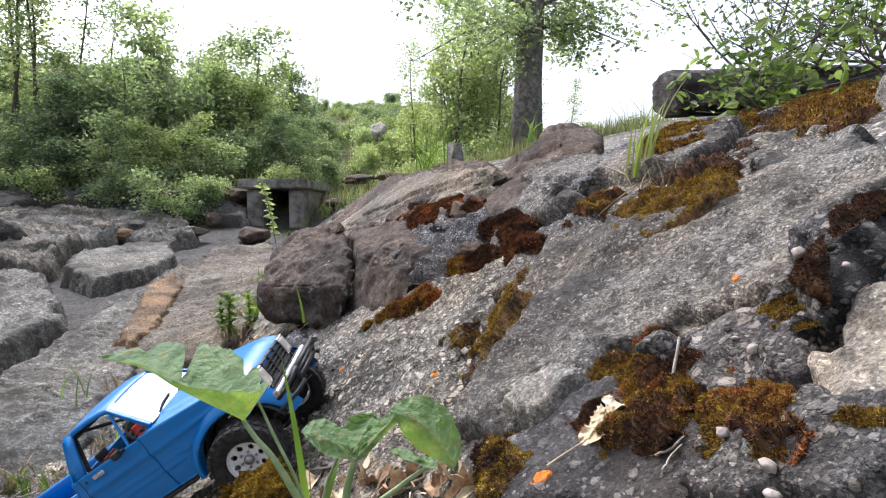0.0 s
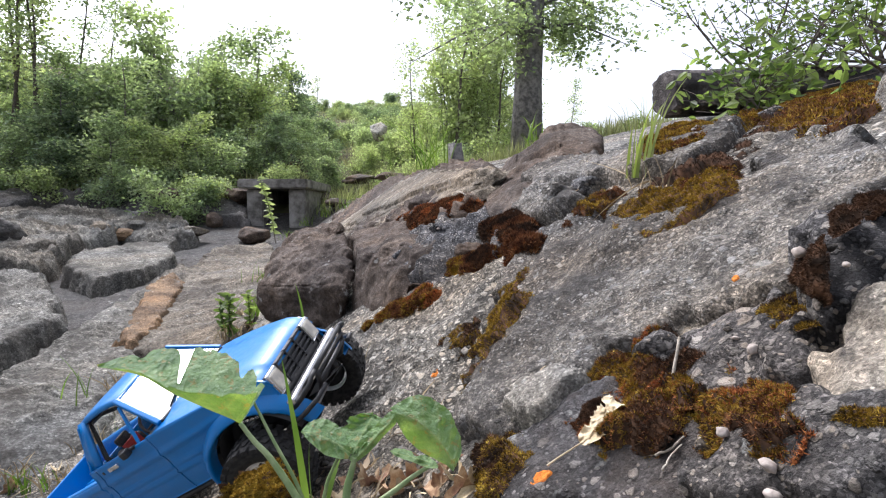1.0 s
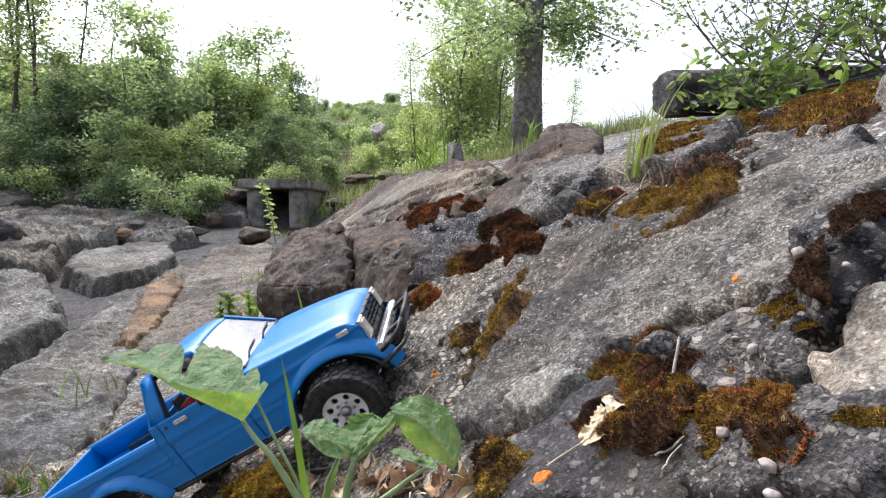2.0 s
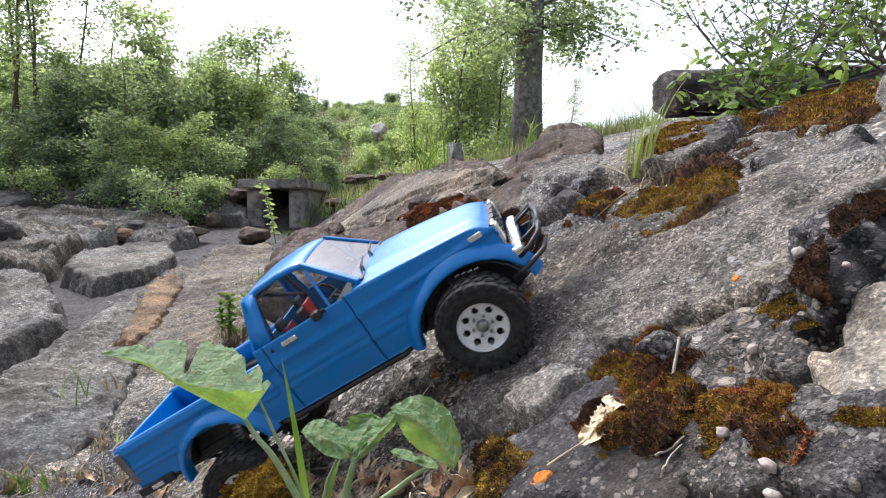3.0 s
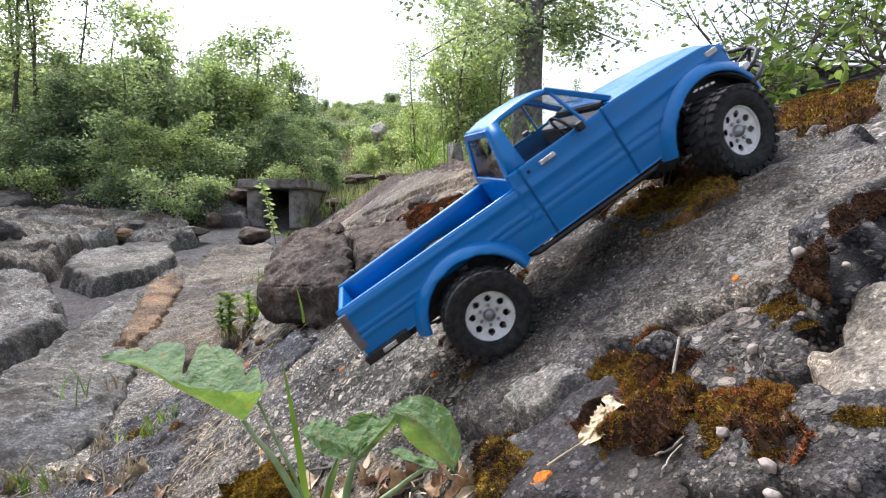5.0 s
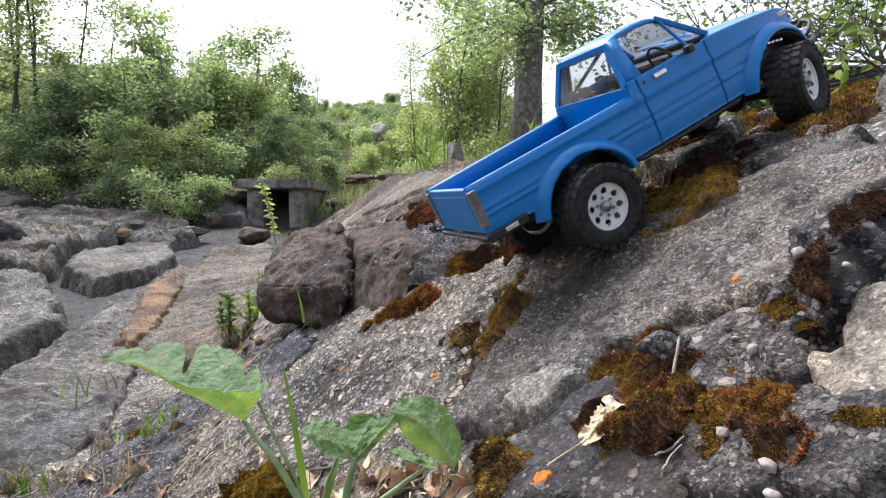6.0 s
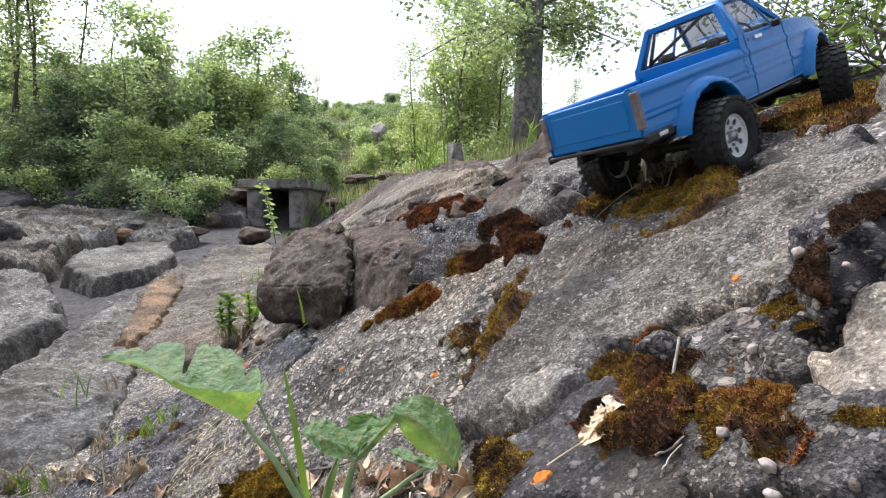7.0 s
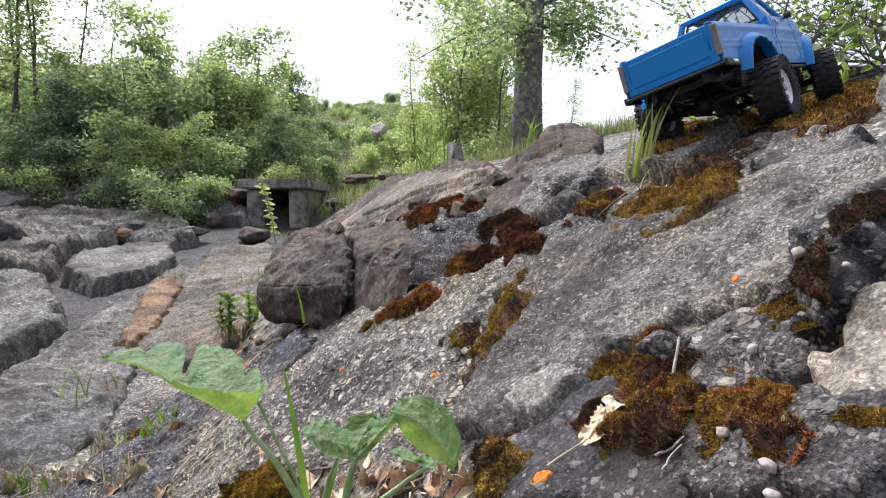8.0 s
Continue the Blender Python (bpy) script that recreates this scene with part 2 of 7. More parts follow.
def fbm(p, scale, octaves=4, seed=0, gain=0.5, ridged=False):
    p = np.asarray(p, float) * scale
    total, amp = 0, 1.0
    for o in range(octaves):
        v = value_noise(p + 17.3 * o, seed + o)
        total = total + amp * ((1 - 2 * np.abs(v)) if ridged else v)
        p, amp = p * 2.03, amp * gain
    return total


def pebble_domes(p, cell, share, seed):
    """Height, 0 to 1, of rounded pebbles sitting in the surface at points p."""
    q = p / cell
    base = np.floor(q).astype(np.int64)
    best = np.zeros(p.shape[:-1])
    for a in (-1, 0, 1):
        for b in (-1, 0, 1):
            for c in (-1, 0, 1):
                i, j, k = base[..., 0] + a, base[..., 1] + b, base[..., 2] + c
                jit = [0.5 + 0.45 * hash_grid(i, j, k, seed + m) for m in (1, 2, 3)]
                r = 0.22 + 0.16 * (hash_grid(i, j, k, seed + 4) + 1)
                on = (hash_grid(i, j, k, seed + 5) * 0.5 + 0.5) < share
                d2 = (q[..., 0] - i - jit[0]) ** 2 + (q[..., 1] - j - jit[1]) ** 2 + (q[..., 2] - k - jit[2]) ** 2
                best = np.maximum(best, np.where(on, np.sqrt(np.maximum(r * r - d2, 0)), 0))
    return best


def mesh_from(name, verts, faces, mat, smooth=True):
    me = bpy.data.meshes.new(name)
    me.from_pydata([tuple(v) for v in np.asarray(verts, float)], [], [tuple(int(i) for i in f) for f in faces])
    me.materials.append(mat)
    if smooth:
        me.polygons.foreach_set("use_smooth", [True] * len(me.polygons))
    me.update()
    return me


def place(name, me, label="", category="", group="", kind="", m=None, parent=None):
    ob = new(name, me)
    if parent is not None:
        ob.parent = parent
    if m is not None:
        ob.matrix_basis = m
    return tagged(ob, label, category, group, kind)


def part(name, bm, mat, parent, label=""):
    me = bpy.data.meshes.new(name)
    bm.normal_update()
    bm.to_mesh(me)
    bm.free()
    me.materials.append(mat)
    ob = new(name, me)
    ob.parent = parent
    return tagged(ob, label)


def grid_faces(nu, nv, keep=None):
    i, j = np.meshgrid(np.arange(nu - 1), np.arange(nv - 1), indexing="ij")
    a = (i * nv + j).ravel()
    f = np.stack([a, a + nv, a + nv + 1, a + 1], 1)
    return f if keep is None else f[keep.ravel()]


def compact(verts, faces):
    used = np.unique(faces)
    to = np.full(len(verts), -1)
    to[used] = np.arange(len(used))
    return verts[used], to[faces]


# ---------- the ground: one sheet to the horizon ----------
def soft_min(a, b, k):
    h = np.clip(0.5 + 0.5 * (b - a) / k, 0, 1)
    return b * (1 - h) + a * h - k * h * (1 - h)


def soft_max(a, b, k):
    return -soft_min(-a, -b, k)


def ramp01(a, b, x):
    t = np.clip((x - a) / (b - a), 0, 1)
    return t * t * (3 - 2 * t)


def ground_height(x, y):
    slope = 0.483 + 0.747 * (x - 0.1) + 0.204 * (y - 0.62)
    shelf = 0.763 + 0.225 * (np.minimum(x, 1.6) - 0.586) + 0.054 * (np.minimum(y, 1.5) - 1.07) + 0.12 * (np.clip(y, 1.5, 2.6) - 1.5) + 0.045 * np.maximum(y - 2.6, 0)
    bank = soft_min(slope, shelf, 0.10)
    creek = 0.10 - 0.06 * ramp01(-1.0, -1.35, x) + 0.115 * (np.minimum(y, 7.0) - 2.0) + 0.20 * ramp01(5.9, 6.5, y) * ramp01(-0.4, -0.9, x)
    z = soft_max(bank, creek, 0.15)
    steep = np.clip(0.225 * (y - 6.8), 0, 3.9) * (1 - ramp01(-0.12, 0.2, x / np.maximum(y, 1.0)))
    z = z + steep + 0.22 * np.clip(-x - 3.8, 0, 8)
    z = z - 0.10 * np.clip(y - 7.5, 0, 40) * ramp01(0.0, 0.25, x / np.maximum(y, 1.0)) * 1.6
    p = np.stack([x, y, 0 * x], -1)
    far = ramp01(2.5, 9, np.hypot(x, y))
    near = 1 - ramp01(1.5, 4, np.hypot(x, y))
    fine = 0.006 * fbm(p, 14, 4, 3) + 0.004 * fbm(p, 40, 3, 4)
    return z + 0.05 * fbm(p, 1.3, 4, 5) * (0.1 + far) + 0.12 * far * fbm(p, 0.23, 3, 9) + near * fine


def ground_z(x, y):
    return float(ground_height(np.array([x], float), np.array([y], float))[0])


def build_ground():
    s = np.linspace(-1, 1, 521)
    gx = 140 * np.sinh(6.5 * s) / np.sinh(6.5)
    gy = 0.8 + 190 * np.sinh(6.7 * s) / np.sinh(6.7)
    x, y = np.meshgrid(gx, gy, indexing="ij")
    z = ground_height(x, y)
    v = np.stack([x, y, z], -1).reshape(-1, 3)
    me = mesh_from("ground", v, grid_faces(len(gx), len(gy)), SOIL)
    me.materials.append(ROCK_PEBBLY)
    me.materials.append(ROCK_WET)
    fx, fy = (gx[:-1] + gx[1:]) / 2, (gy[:-1] + gy[1:]) / 2
    bx, by = np.meshgrid(fx, fy, indexing="ij")
    wob = 0.3 * fbm(np.stack([bx, by, 0 * bx], -1), 1.5, 3, 77)
    bare = (np.hypot(bx, by) + wob < 2.6) | ((bx < -0.2) & (by + wob < 6.3) & (by > 0) & (bx > -6))
    me.polygons.foreach_set("material_index", (bare.astype(np.int32) + (bare & (bx < -1.15) & (by > 1.3))).ravel().astype(np.int32))
    place("ground", me,
          "bare soil and low grass on a wooded creek bank", "ground", kind="structure")


build_ground()


# ---------- rock ----------
def outline_distance(q, poly):
    """Signed distance, inside positive, from points q to a polygon in the plane."""
    best = np.full(q.shape[:-1], 1e9)
    inside = np.zeros(q.shape[:-1], bool)
    for a, b in zip(poly, np.roll(poly, -1, 0)):
        e, w = b - a, q - a
        t = np.clip((w @ e) / (e @ e), 0, 1)
        best = np.minimum(best, np.linalg.norm(w - t[..., None] * e, axis=-1))
        cross = ((a[1] > q[..., 1]) != (b[1] > q[..., 1]))
        with np.errstate(divide="ignore", invalid="ignore"):
            xs = a[0] + (q[..., 1] - a[1]) * e[0] / (e[1] if e[1] else 1e-9)
        inside ^= cross & (q[..., 0] < xs)
    return np.where(inside, best, -best)


def rock_plate(name, outline, thick, mat, label, step=0.006, rough=0.006, edge=0.02, ragged=0.012, seed=1, category="rock",
               strata=0.0, pits=0.0, wave=6.0, up=(-0.3, -0.5, 0.8), group="", pebble=0.0, share=0.3, grooves=0.0):
    """A slab of bedrock: broken outline, rounded rim, worn and bumpy top, standing thick above what lies round it."""
    pts = np.array(outline, float)
    c = pts.mean(0)
    _, _, axes = np.linalg.svd(pts - c)
    nrm = axes[2] * (1 if axes[2] @ np.array(up) > 0 else -1)
    ua = axes[0]
    va = np.cross(nrm, ua)
    loc = np.stack([(pts - c) @ ua, (pts - c) @ va, (pts - c) @ nrm], 1)
    poly = loc[:, :2]
    dense = np.concatenate([loc + (np.roll(loc, -1, 0) - loc) * t for t in (0, 0.25, 0.5, 0.75)])
    margin = thick * 0.5 + edge + 2 * ragged
    lo, hi = poly.min(0) - margin, poly.max(0) + margin
    nu, nv = [max(8, int((h - w) / step) + 1) for w, h in zip(lo, hi)]
    u, v = np.meshgrid(np.linspace(lo[0], hi[0], nu), np.linspace(lo[1], hi[1], nv), indexing="ij")
    q = np.stack([u, v], -1)
    sd = outline_distance(q, poly)
    flat = c + u[..., None] * ua + v[..., None] * va
    sd = sd + ragged * fbm(flat, 14 * 0.03 / max(ragged, 0.004), 4, seed + 40)
    w_sum, base = 0, 0
    for d in dense:
        w = 1 / ((u - d[0]) ** 2 + (v - d[1]) ** 2 + 0.0008)
        w_sum, base = w_sum + w, base + w * d[2]
    h = base / w_sum
    h = h + rough * (1.2 * fbm(flat, wave, 3, seed) + 0.5 * fbm(flat, wave * 5, 4, seed + 3, 0.6) + 0.5 * fbm(flat, wave * 2.2, 3, seed + 7, ridged=True))
    if strata:
        s = (flat @ np.array([0.35, -0.25, 0.9])) * 34 + 1.5 * fbm(flat, 4, 3, seed + 11)
        h = h + strata * (np.abs((s % 1.0) - 0.5) * 2) ** 2 * (0.6 + 0.4 * fbm(flat, 7, 2, seed + 12))
    if pits:
        pn = fbm(flat, 26, 3, seed + 21)
        h = h - pits * np.clip(pn - 0.45, 0, 1)
    if grooves:
        g = (flat @ np.array([-0.55, 0.75, 0.25])) * 11 + 0.8 * fbm(flat, 5, 3, seed + 31)
        h = h + grooves * (np.abs((g % 1.0) - 0.5) * 2 - 0.5) * (0.6 + 0.8 * fbm(flat, 6, 3, seed + 33))
    dome = None
    if pebble:
        shape = flat + 0.1 * h[..., None] * nrm
        dome = np.maximum(pebble_domes(shape, pebble, share, seed), 0.62 * pebble_domes(shape + 3.1, pebble * 0.55, share * 1.4, seed + 9))
        h = h + pebble * 0.55 * dome
    t = np.clip(1 - sd / edge, 0, 1)
    h = h - edge * (1 - np.sqrt(np.maximum(1 - t * t, 0)))
    h = h - np.clip(-sd * 4, 0, thick)
    world_pts = c + u[..., None] * ua + v[..., None] * va + h[..., None] * nrm
    ok = sd > -(thick / 4 + step)
    keep = ok[:-1, :-1] | ok[1:, :-1] | ok[:-1, 1:] | ok[1:, 1:]
    vv, ff = compact(world_pts.reshape(-1, 3), grid_faces(nu, nv, keep))
    return place(name, mesh_from(name, vv, ff, mat), label, category, group)


def hull_rock(name, corners, mat, label, category="rock", step=0.014, rough=0.012, seed=1, wear=0.012, wave=5.0):
    """A broken block of rock between given corners: flat broken faces, worn edges, cracks and a pitted skin."""
    bm = bmesh.new()
    for p in corners:
        bm.verts.new(p)
    r = bmesh.ops.convex_hull(bm, input=bm.verts)
    bmesh.ops.delete(bm, geom=[g for g in r["geom_interior"] if isinstance(g, bmesh.types.BMVert)], context="VERTS")
    bmesh.ops.dissolve_limit(bm, angle_limit=0.12, verts=bm.verts, edges=bm.edges)
    bmesh.ops.bevel(bm, geom=list(bm.edges), offset=wear, segments=2, affect="EDGES", clamp_overlap=True)
    for _ in range(8):
        bmesh.ops.triangulate(bm, faces=bm.faces)
        long = [e for e in bm.edges if e.calc_length() > step]
        if not long:
            break
        bmesh.ops.subdivide_edges(bm, edges=long, cuts=1)
    bmesh.ops.triangulate(bm, faces=bm.faces)
    for _ in range(2):
        bmesh.ops.smooth_vert(bm, verts=bm.verts, factor=0.5, use_axis_x=True, use_axis_y=True, use_axis_z=True)
    bm.normal_update()
    bm.verts.index_update()
    co = np.array([v.co for v in bm.verts])
    no = np.array([v.normal for v in bm.verts])
    faces = [[v.index for v in f.verts] for f in bm.faces]
    bm.free()
    h = 1.3 * fbm(co, wave, 3, seed) + 0.7 * fbm(co, wave * 3.5, 4, seed + 3, 0.6) - 0.9 * np.clip(fbm(co, wave * 1.3, 3, seed + 7, ridged=True) - 0.35, 0, 1) + 0.8 * fbm(co * np.array([1.0, 1.0, 0.3]), wave * 2.6, 2, seed + 9, ridged=True)
    return place(name, mesh_from(name, co + no * (rough * h)[:, None], faces, mat), label, category)


def boulder_mesh(name, radii, mat, seed=1, facets=14, rough=0.05, detail=4, wave=3.0):
    """A broken boulder: flat facets with worn edges and a pitted skin."""
    bm = bmesh.new()
    bmesh.ops.create_icosphere(bm, subdivisions=detail, radius=1)
    bm.verts.ensure_lookup_table()
    d = np.array([v.co for v in bm.verts])
    faces = [[v.index for v in f.verts] for f in bm.faces]
    bm.free()
    d /= np.linalg.norm(d, axis=1)[:, None]
    rng = np.random.default_rng(seed)
    pl = rng.normal(size=(facets, 3))
    pl /= np.linalg.norm(pl, axis=1)[:, None]
    off = rng.uniform(0.68, 0.98, facets)
    dot = np.maximum(d @ pl.T, 1e-3)
    r = np.minimum((off / dot).min(1), 1.15)
    r = r * (1 + rough * fbm(d, wave, 5, seed, 0.55) + 0.4 * rough * fbm(d, wave * 4, 3, seed + 5))
    return mesh_from(name, d * r[:, None] * np.array(radii), faces, mat)


def boulder(name, centre, radii, mat, label, seed=1, turn=(0, 0, 0), category="boulder", group="", **more):
    return place(name, boulder_mesh(name, radii, mat, seed, **more), label, category, group, m=pose(*centre, *turn))


# the climbing slab and the rocks round it
NEAR = dict(step=0.0035, edge=0.008, ragged=0.010)
rock_plate("rock_slab", [(0.008, 0.506, 0.419), (0.084, 0.795, 0.523), (0.134, 0.851, 0.571), (0.191, 0.831, 0.609), (0.203, 0.676, 0.592), (0.245, 0.600, 0.616), (0.299, 0.586, 0.642),
                         (0.414, 0.708, 0.701), (0.401, 0.587, 0.696), (0.371, 0.499, 0.664), (0.339, 0.416, 0.642), (0.290, 0.423, 0.592), (0.240, 0.394, 0.550),
                         (0.195, 0.448, 0.521), (0.142, 0.459, 0.484), (0.095, 0.456, 0.449), (0.047, 0.453, 0.422)],
           0.030, ROCK_GREY, "grey weathered bedrock slab the truck climbs", rough=0.006, seed=3, category="rock slab", pebble=0.016, share=0.16, grooves=0.010, **NEAR)
rock_plate("rock_slab", [(-0.418, 0.845, 0.157), (-0.523, 1.141, 0.137), (-0.349, 1.137, 0.254), (-0.283, 1.144, 0.312), (-0.158, 1.058, 0.388), (-0.030, 0.977, 0.473), (0.067, 0.880, 0.520),
                         (0.116, 0.875, 0.556), (0.101, 0.764, 0.515), (0.053, 0.595, 0.449), (0.020, 0.513, 0.409), (-0.025, 0.496, 0.370), (-0.042, 0.462, 0.351)],
           0.020, ROCK_PEBBLY, "rough pebbly conglomerate slope with orange lichen specks", rough=0.007, seed=8, category="rock slab", pebble=0.018, share=0.6, **NEAR)
rock_plate("rock_slab", [(0.039, 0.370, 0.404), (0.053, 0.436, 0.427), (0.082, 0.451, 0.451), (0.126, 0.424, 0.477), (0.155, 0.344, 0.478), (0.153, 0.304, 0.470), (0.135, 0.283, 0.451)],
           0.030, ROCK_SMOOTH, "smooth dark grey rock slab with orange lichen", rough=0.003, seed=12, category="rock slab", **NEAR)
rock_plate("rock_slab", [(0.113, 0.287, 0.458), (0.137, 0.295, 0.478), (0.161, 0.298, 0.500), (0.183, 0.280, 0.517), (0.190, 0.257, 0.519), (0.203, 0.217, 0.518), (0.163, 0.217, 0.486)],
           0.035, ROCK_MID, "grey pebbly rock slab at the foot of the slope", rough=0.005, seed=15, category="rock slab", pebble=0.012, share=0.3, **NEAR)
rock_plate("rock_block", [(0.170, 0.268, 0.505), (0.176, 0.280, 0.513), (0.192, 0.296, 0.532), (0.203, 0.306, 0.545), (0.216, 0.314, 0.559), (0.229, 0.312, 0.565), (0.252, 0.296, 0.571), (0.204, 0.236, 0.516), (0.184, 0.243, 0.510), (0.174, 0.254, 0.504)],
           0.05, ROCK_PALE, "pale worn sandstone block with dark pits", rough=0.007, seed=18, category="rock block", pits=0.010, step=0.0035, edge=0.016, ragged=0.008)
rock_plate("rock_block", [(0.162, 0.384, 0.485), (0.182, 0.434, 0.510), (0.211, 0.434, 0.536), (0.229, 0.399, 0.549), (0.230, 0.348, 0.548), (0.197, 0.305, 0.509), (0.176, 0.333, 0.491)],
           0.03, ROCK_DARK, "dark grey conglomerate block with white pebbles", rough=0.008, seed=21, category="rock block", pits=0.008, pebble=0.018, share=0.3, **NEAR)
rock_plate("rock_block", [(0.216, 0.355, 0.552), (0.234, 0.380, 0.575), (0.260, 0.405, 0.597), (0.286, 0.415, 0.612), (0.310, 0.410, 0.621), (0.324, 0.380, 0.618), (0.276, 0.320, 0.568), (0.238, 0.320, 0.559), (0.220, 0.325, 0.548)],
           0.04, ROCK_DARK, "dark conglomerate block with loose pebbles and moss hollows", rough=0.010, seed=24, category="rock block", pits=0.010, pebble=0.018, share=0.35, **NEAR)
rock_plate("rock_block", [(0.413, 0.585, 0.666), (0.453, 0.629, 0.726), (0.517, 0.673, 0.786), (0.568, 0.633, 0.793), (0.473, 0.503, 0.638), (0.423, 0.533, 0.641)],
           0.10, ROCK_GREY, "tall grey rock block beside the mossy ledge", step=0.005, rough=0.009, edge=0.02, ragged=0.01, seed=27, category="rock block", pits=0.01)
# the shelf above
rock_plate("rock_ledge", [(0.159, 1.181, 0.661), (0.232, 1.274, 0.713), (0.307, 1.008, 0.719), (0.398, 0.935, 0.735), (0.532, 1.046, 0.769), (0.371, 0.766, 0.707), (0.318, 0.760, 0.684), (0.273, 0.845, 0.670), (0.201, 0.965, 0.652)],
           0.05, ROCK_GREY, "grey rock ledge above the slab", step=0.005, rough=0.007, edge=0.008, ragged=0.010, seed=31, category="rock ledge", pebble=0.016, share=0.2)
rock_plate("rock_block", [(0.126, 1.006, 0.598), (0.153, 1.106, 0.648), (0.187, 1.032, 0.659), (0.200, 0.854, 0.625), (0.156, 0.885, 0.593)],
           0.05, ROCK_GREY, "small grey rock block under the ledge", step=0.005, rough=0.008, edge=0.008, ragged=0.008, seed=36, category="rock block")
# leaning wedge rock and the broken ground it stands on
hull_rock("wedge_rock", [(0.182, 1.551, 0.730), (0.312, 1.602, 0.842), (0.405, 1.601, 0.833), (0.379, 1.376, 0.755), (0.246, 1.260, 0.720), (0.148, 1.256, 0.664), (0.085, 1.325, 0.647), (0.082, 1.075, 0.584), (0.117, 0.986, 0.577),
                         (0.141, 1.078, 0.628), (0.234, 1.258, 0.686), (0.183, 1.960, 0.708), (0.527, 1.965, 0.788)],
          ROCK_BROWN, "brown wedge-shaped rock leaning on the slope", rough=0.008, seed=39)
rock_plate("rock_slab", [(-0.553, 2.443, 0.406), (-0.685, 3.630, 0.563), (-0.316, 3.467, 0.814), (0.089, 2.224, 0.807), (0.153, 1.611, 0.729), (0.076, 1.278, 0.645), (0.037, 1.212, 0.601), (-0.069, 1.407, 0.578), (-0.208, 1.824, 0.561)],
           0.10, ROCK_BROWN, "layered brown sandstone slab sloping to the creek", step=0.009, rough=0.010, edge=0.02, ragged=0.02, seed=42, category="rock slab", wave=3, strata=0.022)
rock_plate("rock_slab", [(-0.095, 1.242, 0.499), (-0.044, 1.458, 0.580), (0.075, 1.262, 0.616), (0.113, 1.026, 0.596), (0.104, 0.889, 0.563), (0.044, 0.877, 0.509), (-0.021, 0.891, 0.472)],
           0.05, ROCK_DARK, "broken mossy conglomerate at the head of the gully", step=0.006, rough=0.018, edge=0.012, ragged=0.02, seed=45, category="rock slab", pebble=0.03, share=0.3)
for k, (p, r3, tn) in enumerate((((0.023, 1.216, 0.549), (0.05, 0.03, 0.025), 20), ((0.053, 1.000, 0.523), (0.04, 0.03, 0.022), 70), ((0.096, 1.051, 0.566), (0.035, 0.03, 0.03), 40), ((-0.061, 1.217, 0.504), (0.05, 0.04, 0.03), 10),
                                 ((-0.035, 1.591, 0.605), (0.06, 0.05, 0.03), 50), ((0.194, 0.932, 0.621), (0.04, 0.035, 0.03), 33), ((0.235, 0.930, 0.639), (0.04, 0.03, 0.025), 70))):
    boulder("broken_rock", p, r3, (ROCK_DARK, ROCK_BROWN, ROCK_GREY)[k % 3], "broken angular rock piece in the gully", 520 + k, (10, 20, tn), category="rock", rough=0.09, group="gully rocks")
# the big split boulder
hull_rock("boulder", [(-0.456, 1.470, 0.347), (-0.340, 1.380, 0.337), (-0.227, 1.270, 0.331), (-0.469, 1.470, 0.413), (-0.453, 1.560, 0.486), (-0.357, 1.600, 0.551), (-0.277, 1.540, 0.560), (-0.234, 1.420, 0.528), (-0.238, 1.245, 0.445), (-0.203, 1.240, 0.427), (-0.319, 1.330, 0.435), (-0.391, 1.400, 0.433), (-0.504, 1.950, 0.544), (-0.333, 1.850, 0.565), (-0.568, 1.900, 0.373), (-0.376, 1.700, 0.296)],
          ROCK_BROWN, "large split brown sandstone boulder", "boulder", step=0.011, rough=0.009, seed=48, wear=0.005, wave=7)
hull_rock("boulder", [(-0.209, 1.240, 0.339), (-0.044, 1.060, 0.464), (-0.004, 1.030, 0.487), (-0.195, 1.310, 0.508), (-0.054, 1.165, 0.528), (0.006, 1.100, 0.541), (-0.247, 1.620, 0.547), (-0.095, 1.520, 0.577), (0.017, 1.260, 0.571), (-0.154, 1.500, 0.362)],
          ROCK_BROWN, "dark half of the split brown boulder", "boulder", step=0.011, rough=0.008, seed=49, wear=0.005, wave=7)
# layers of the brown slab, each set back from the one below
rock_plate("rock_layer", [(-0.642, 3.009, 0.484), (-0.408, 2.899, 0.624), (-0.249, 3.044, 0.761), (-0.100, 2.645, 0.786), (0.133, 1.429, 0.712), (0.100, 1.284, 0.661), (0.020, 1.297, 0.608), (-0.059, 1.374, 0.568), (-0.207, 1.705, 0.531)],
           0.016, ROCK_TAN, "thin layer of brown sandstone on the sloping slab", step=0.008, rough=0.003, edge=0.005, ragged=0.012, seed=142, category="rock layer", wave=4, grooves=0.003)
rock_plate("rock_layer", [(-0.506, 2.663, 0.523), (-0.377, 2.776, 0.634), (-0.230, 2.886, 0.756), (-0.082, 2.482, 0.780), (0.128, 1.368, 0.708), (0.095, 1.290, 0.671), (0.001, 1.451, 0.637), (-0.117, 1.618, 0.588), (-0.264, 1.942, 0.550)],
           0.016, ROCK_TAN, "thin layer of brown sandstone on the sloping slab", step=0.008, rough=0.003, edge=0.005, ragged=0.012, seed=143, category="rock layer", wave=4, grooves=0.003)
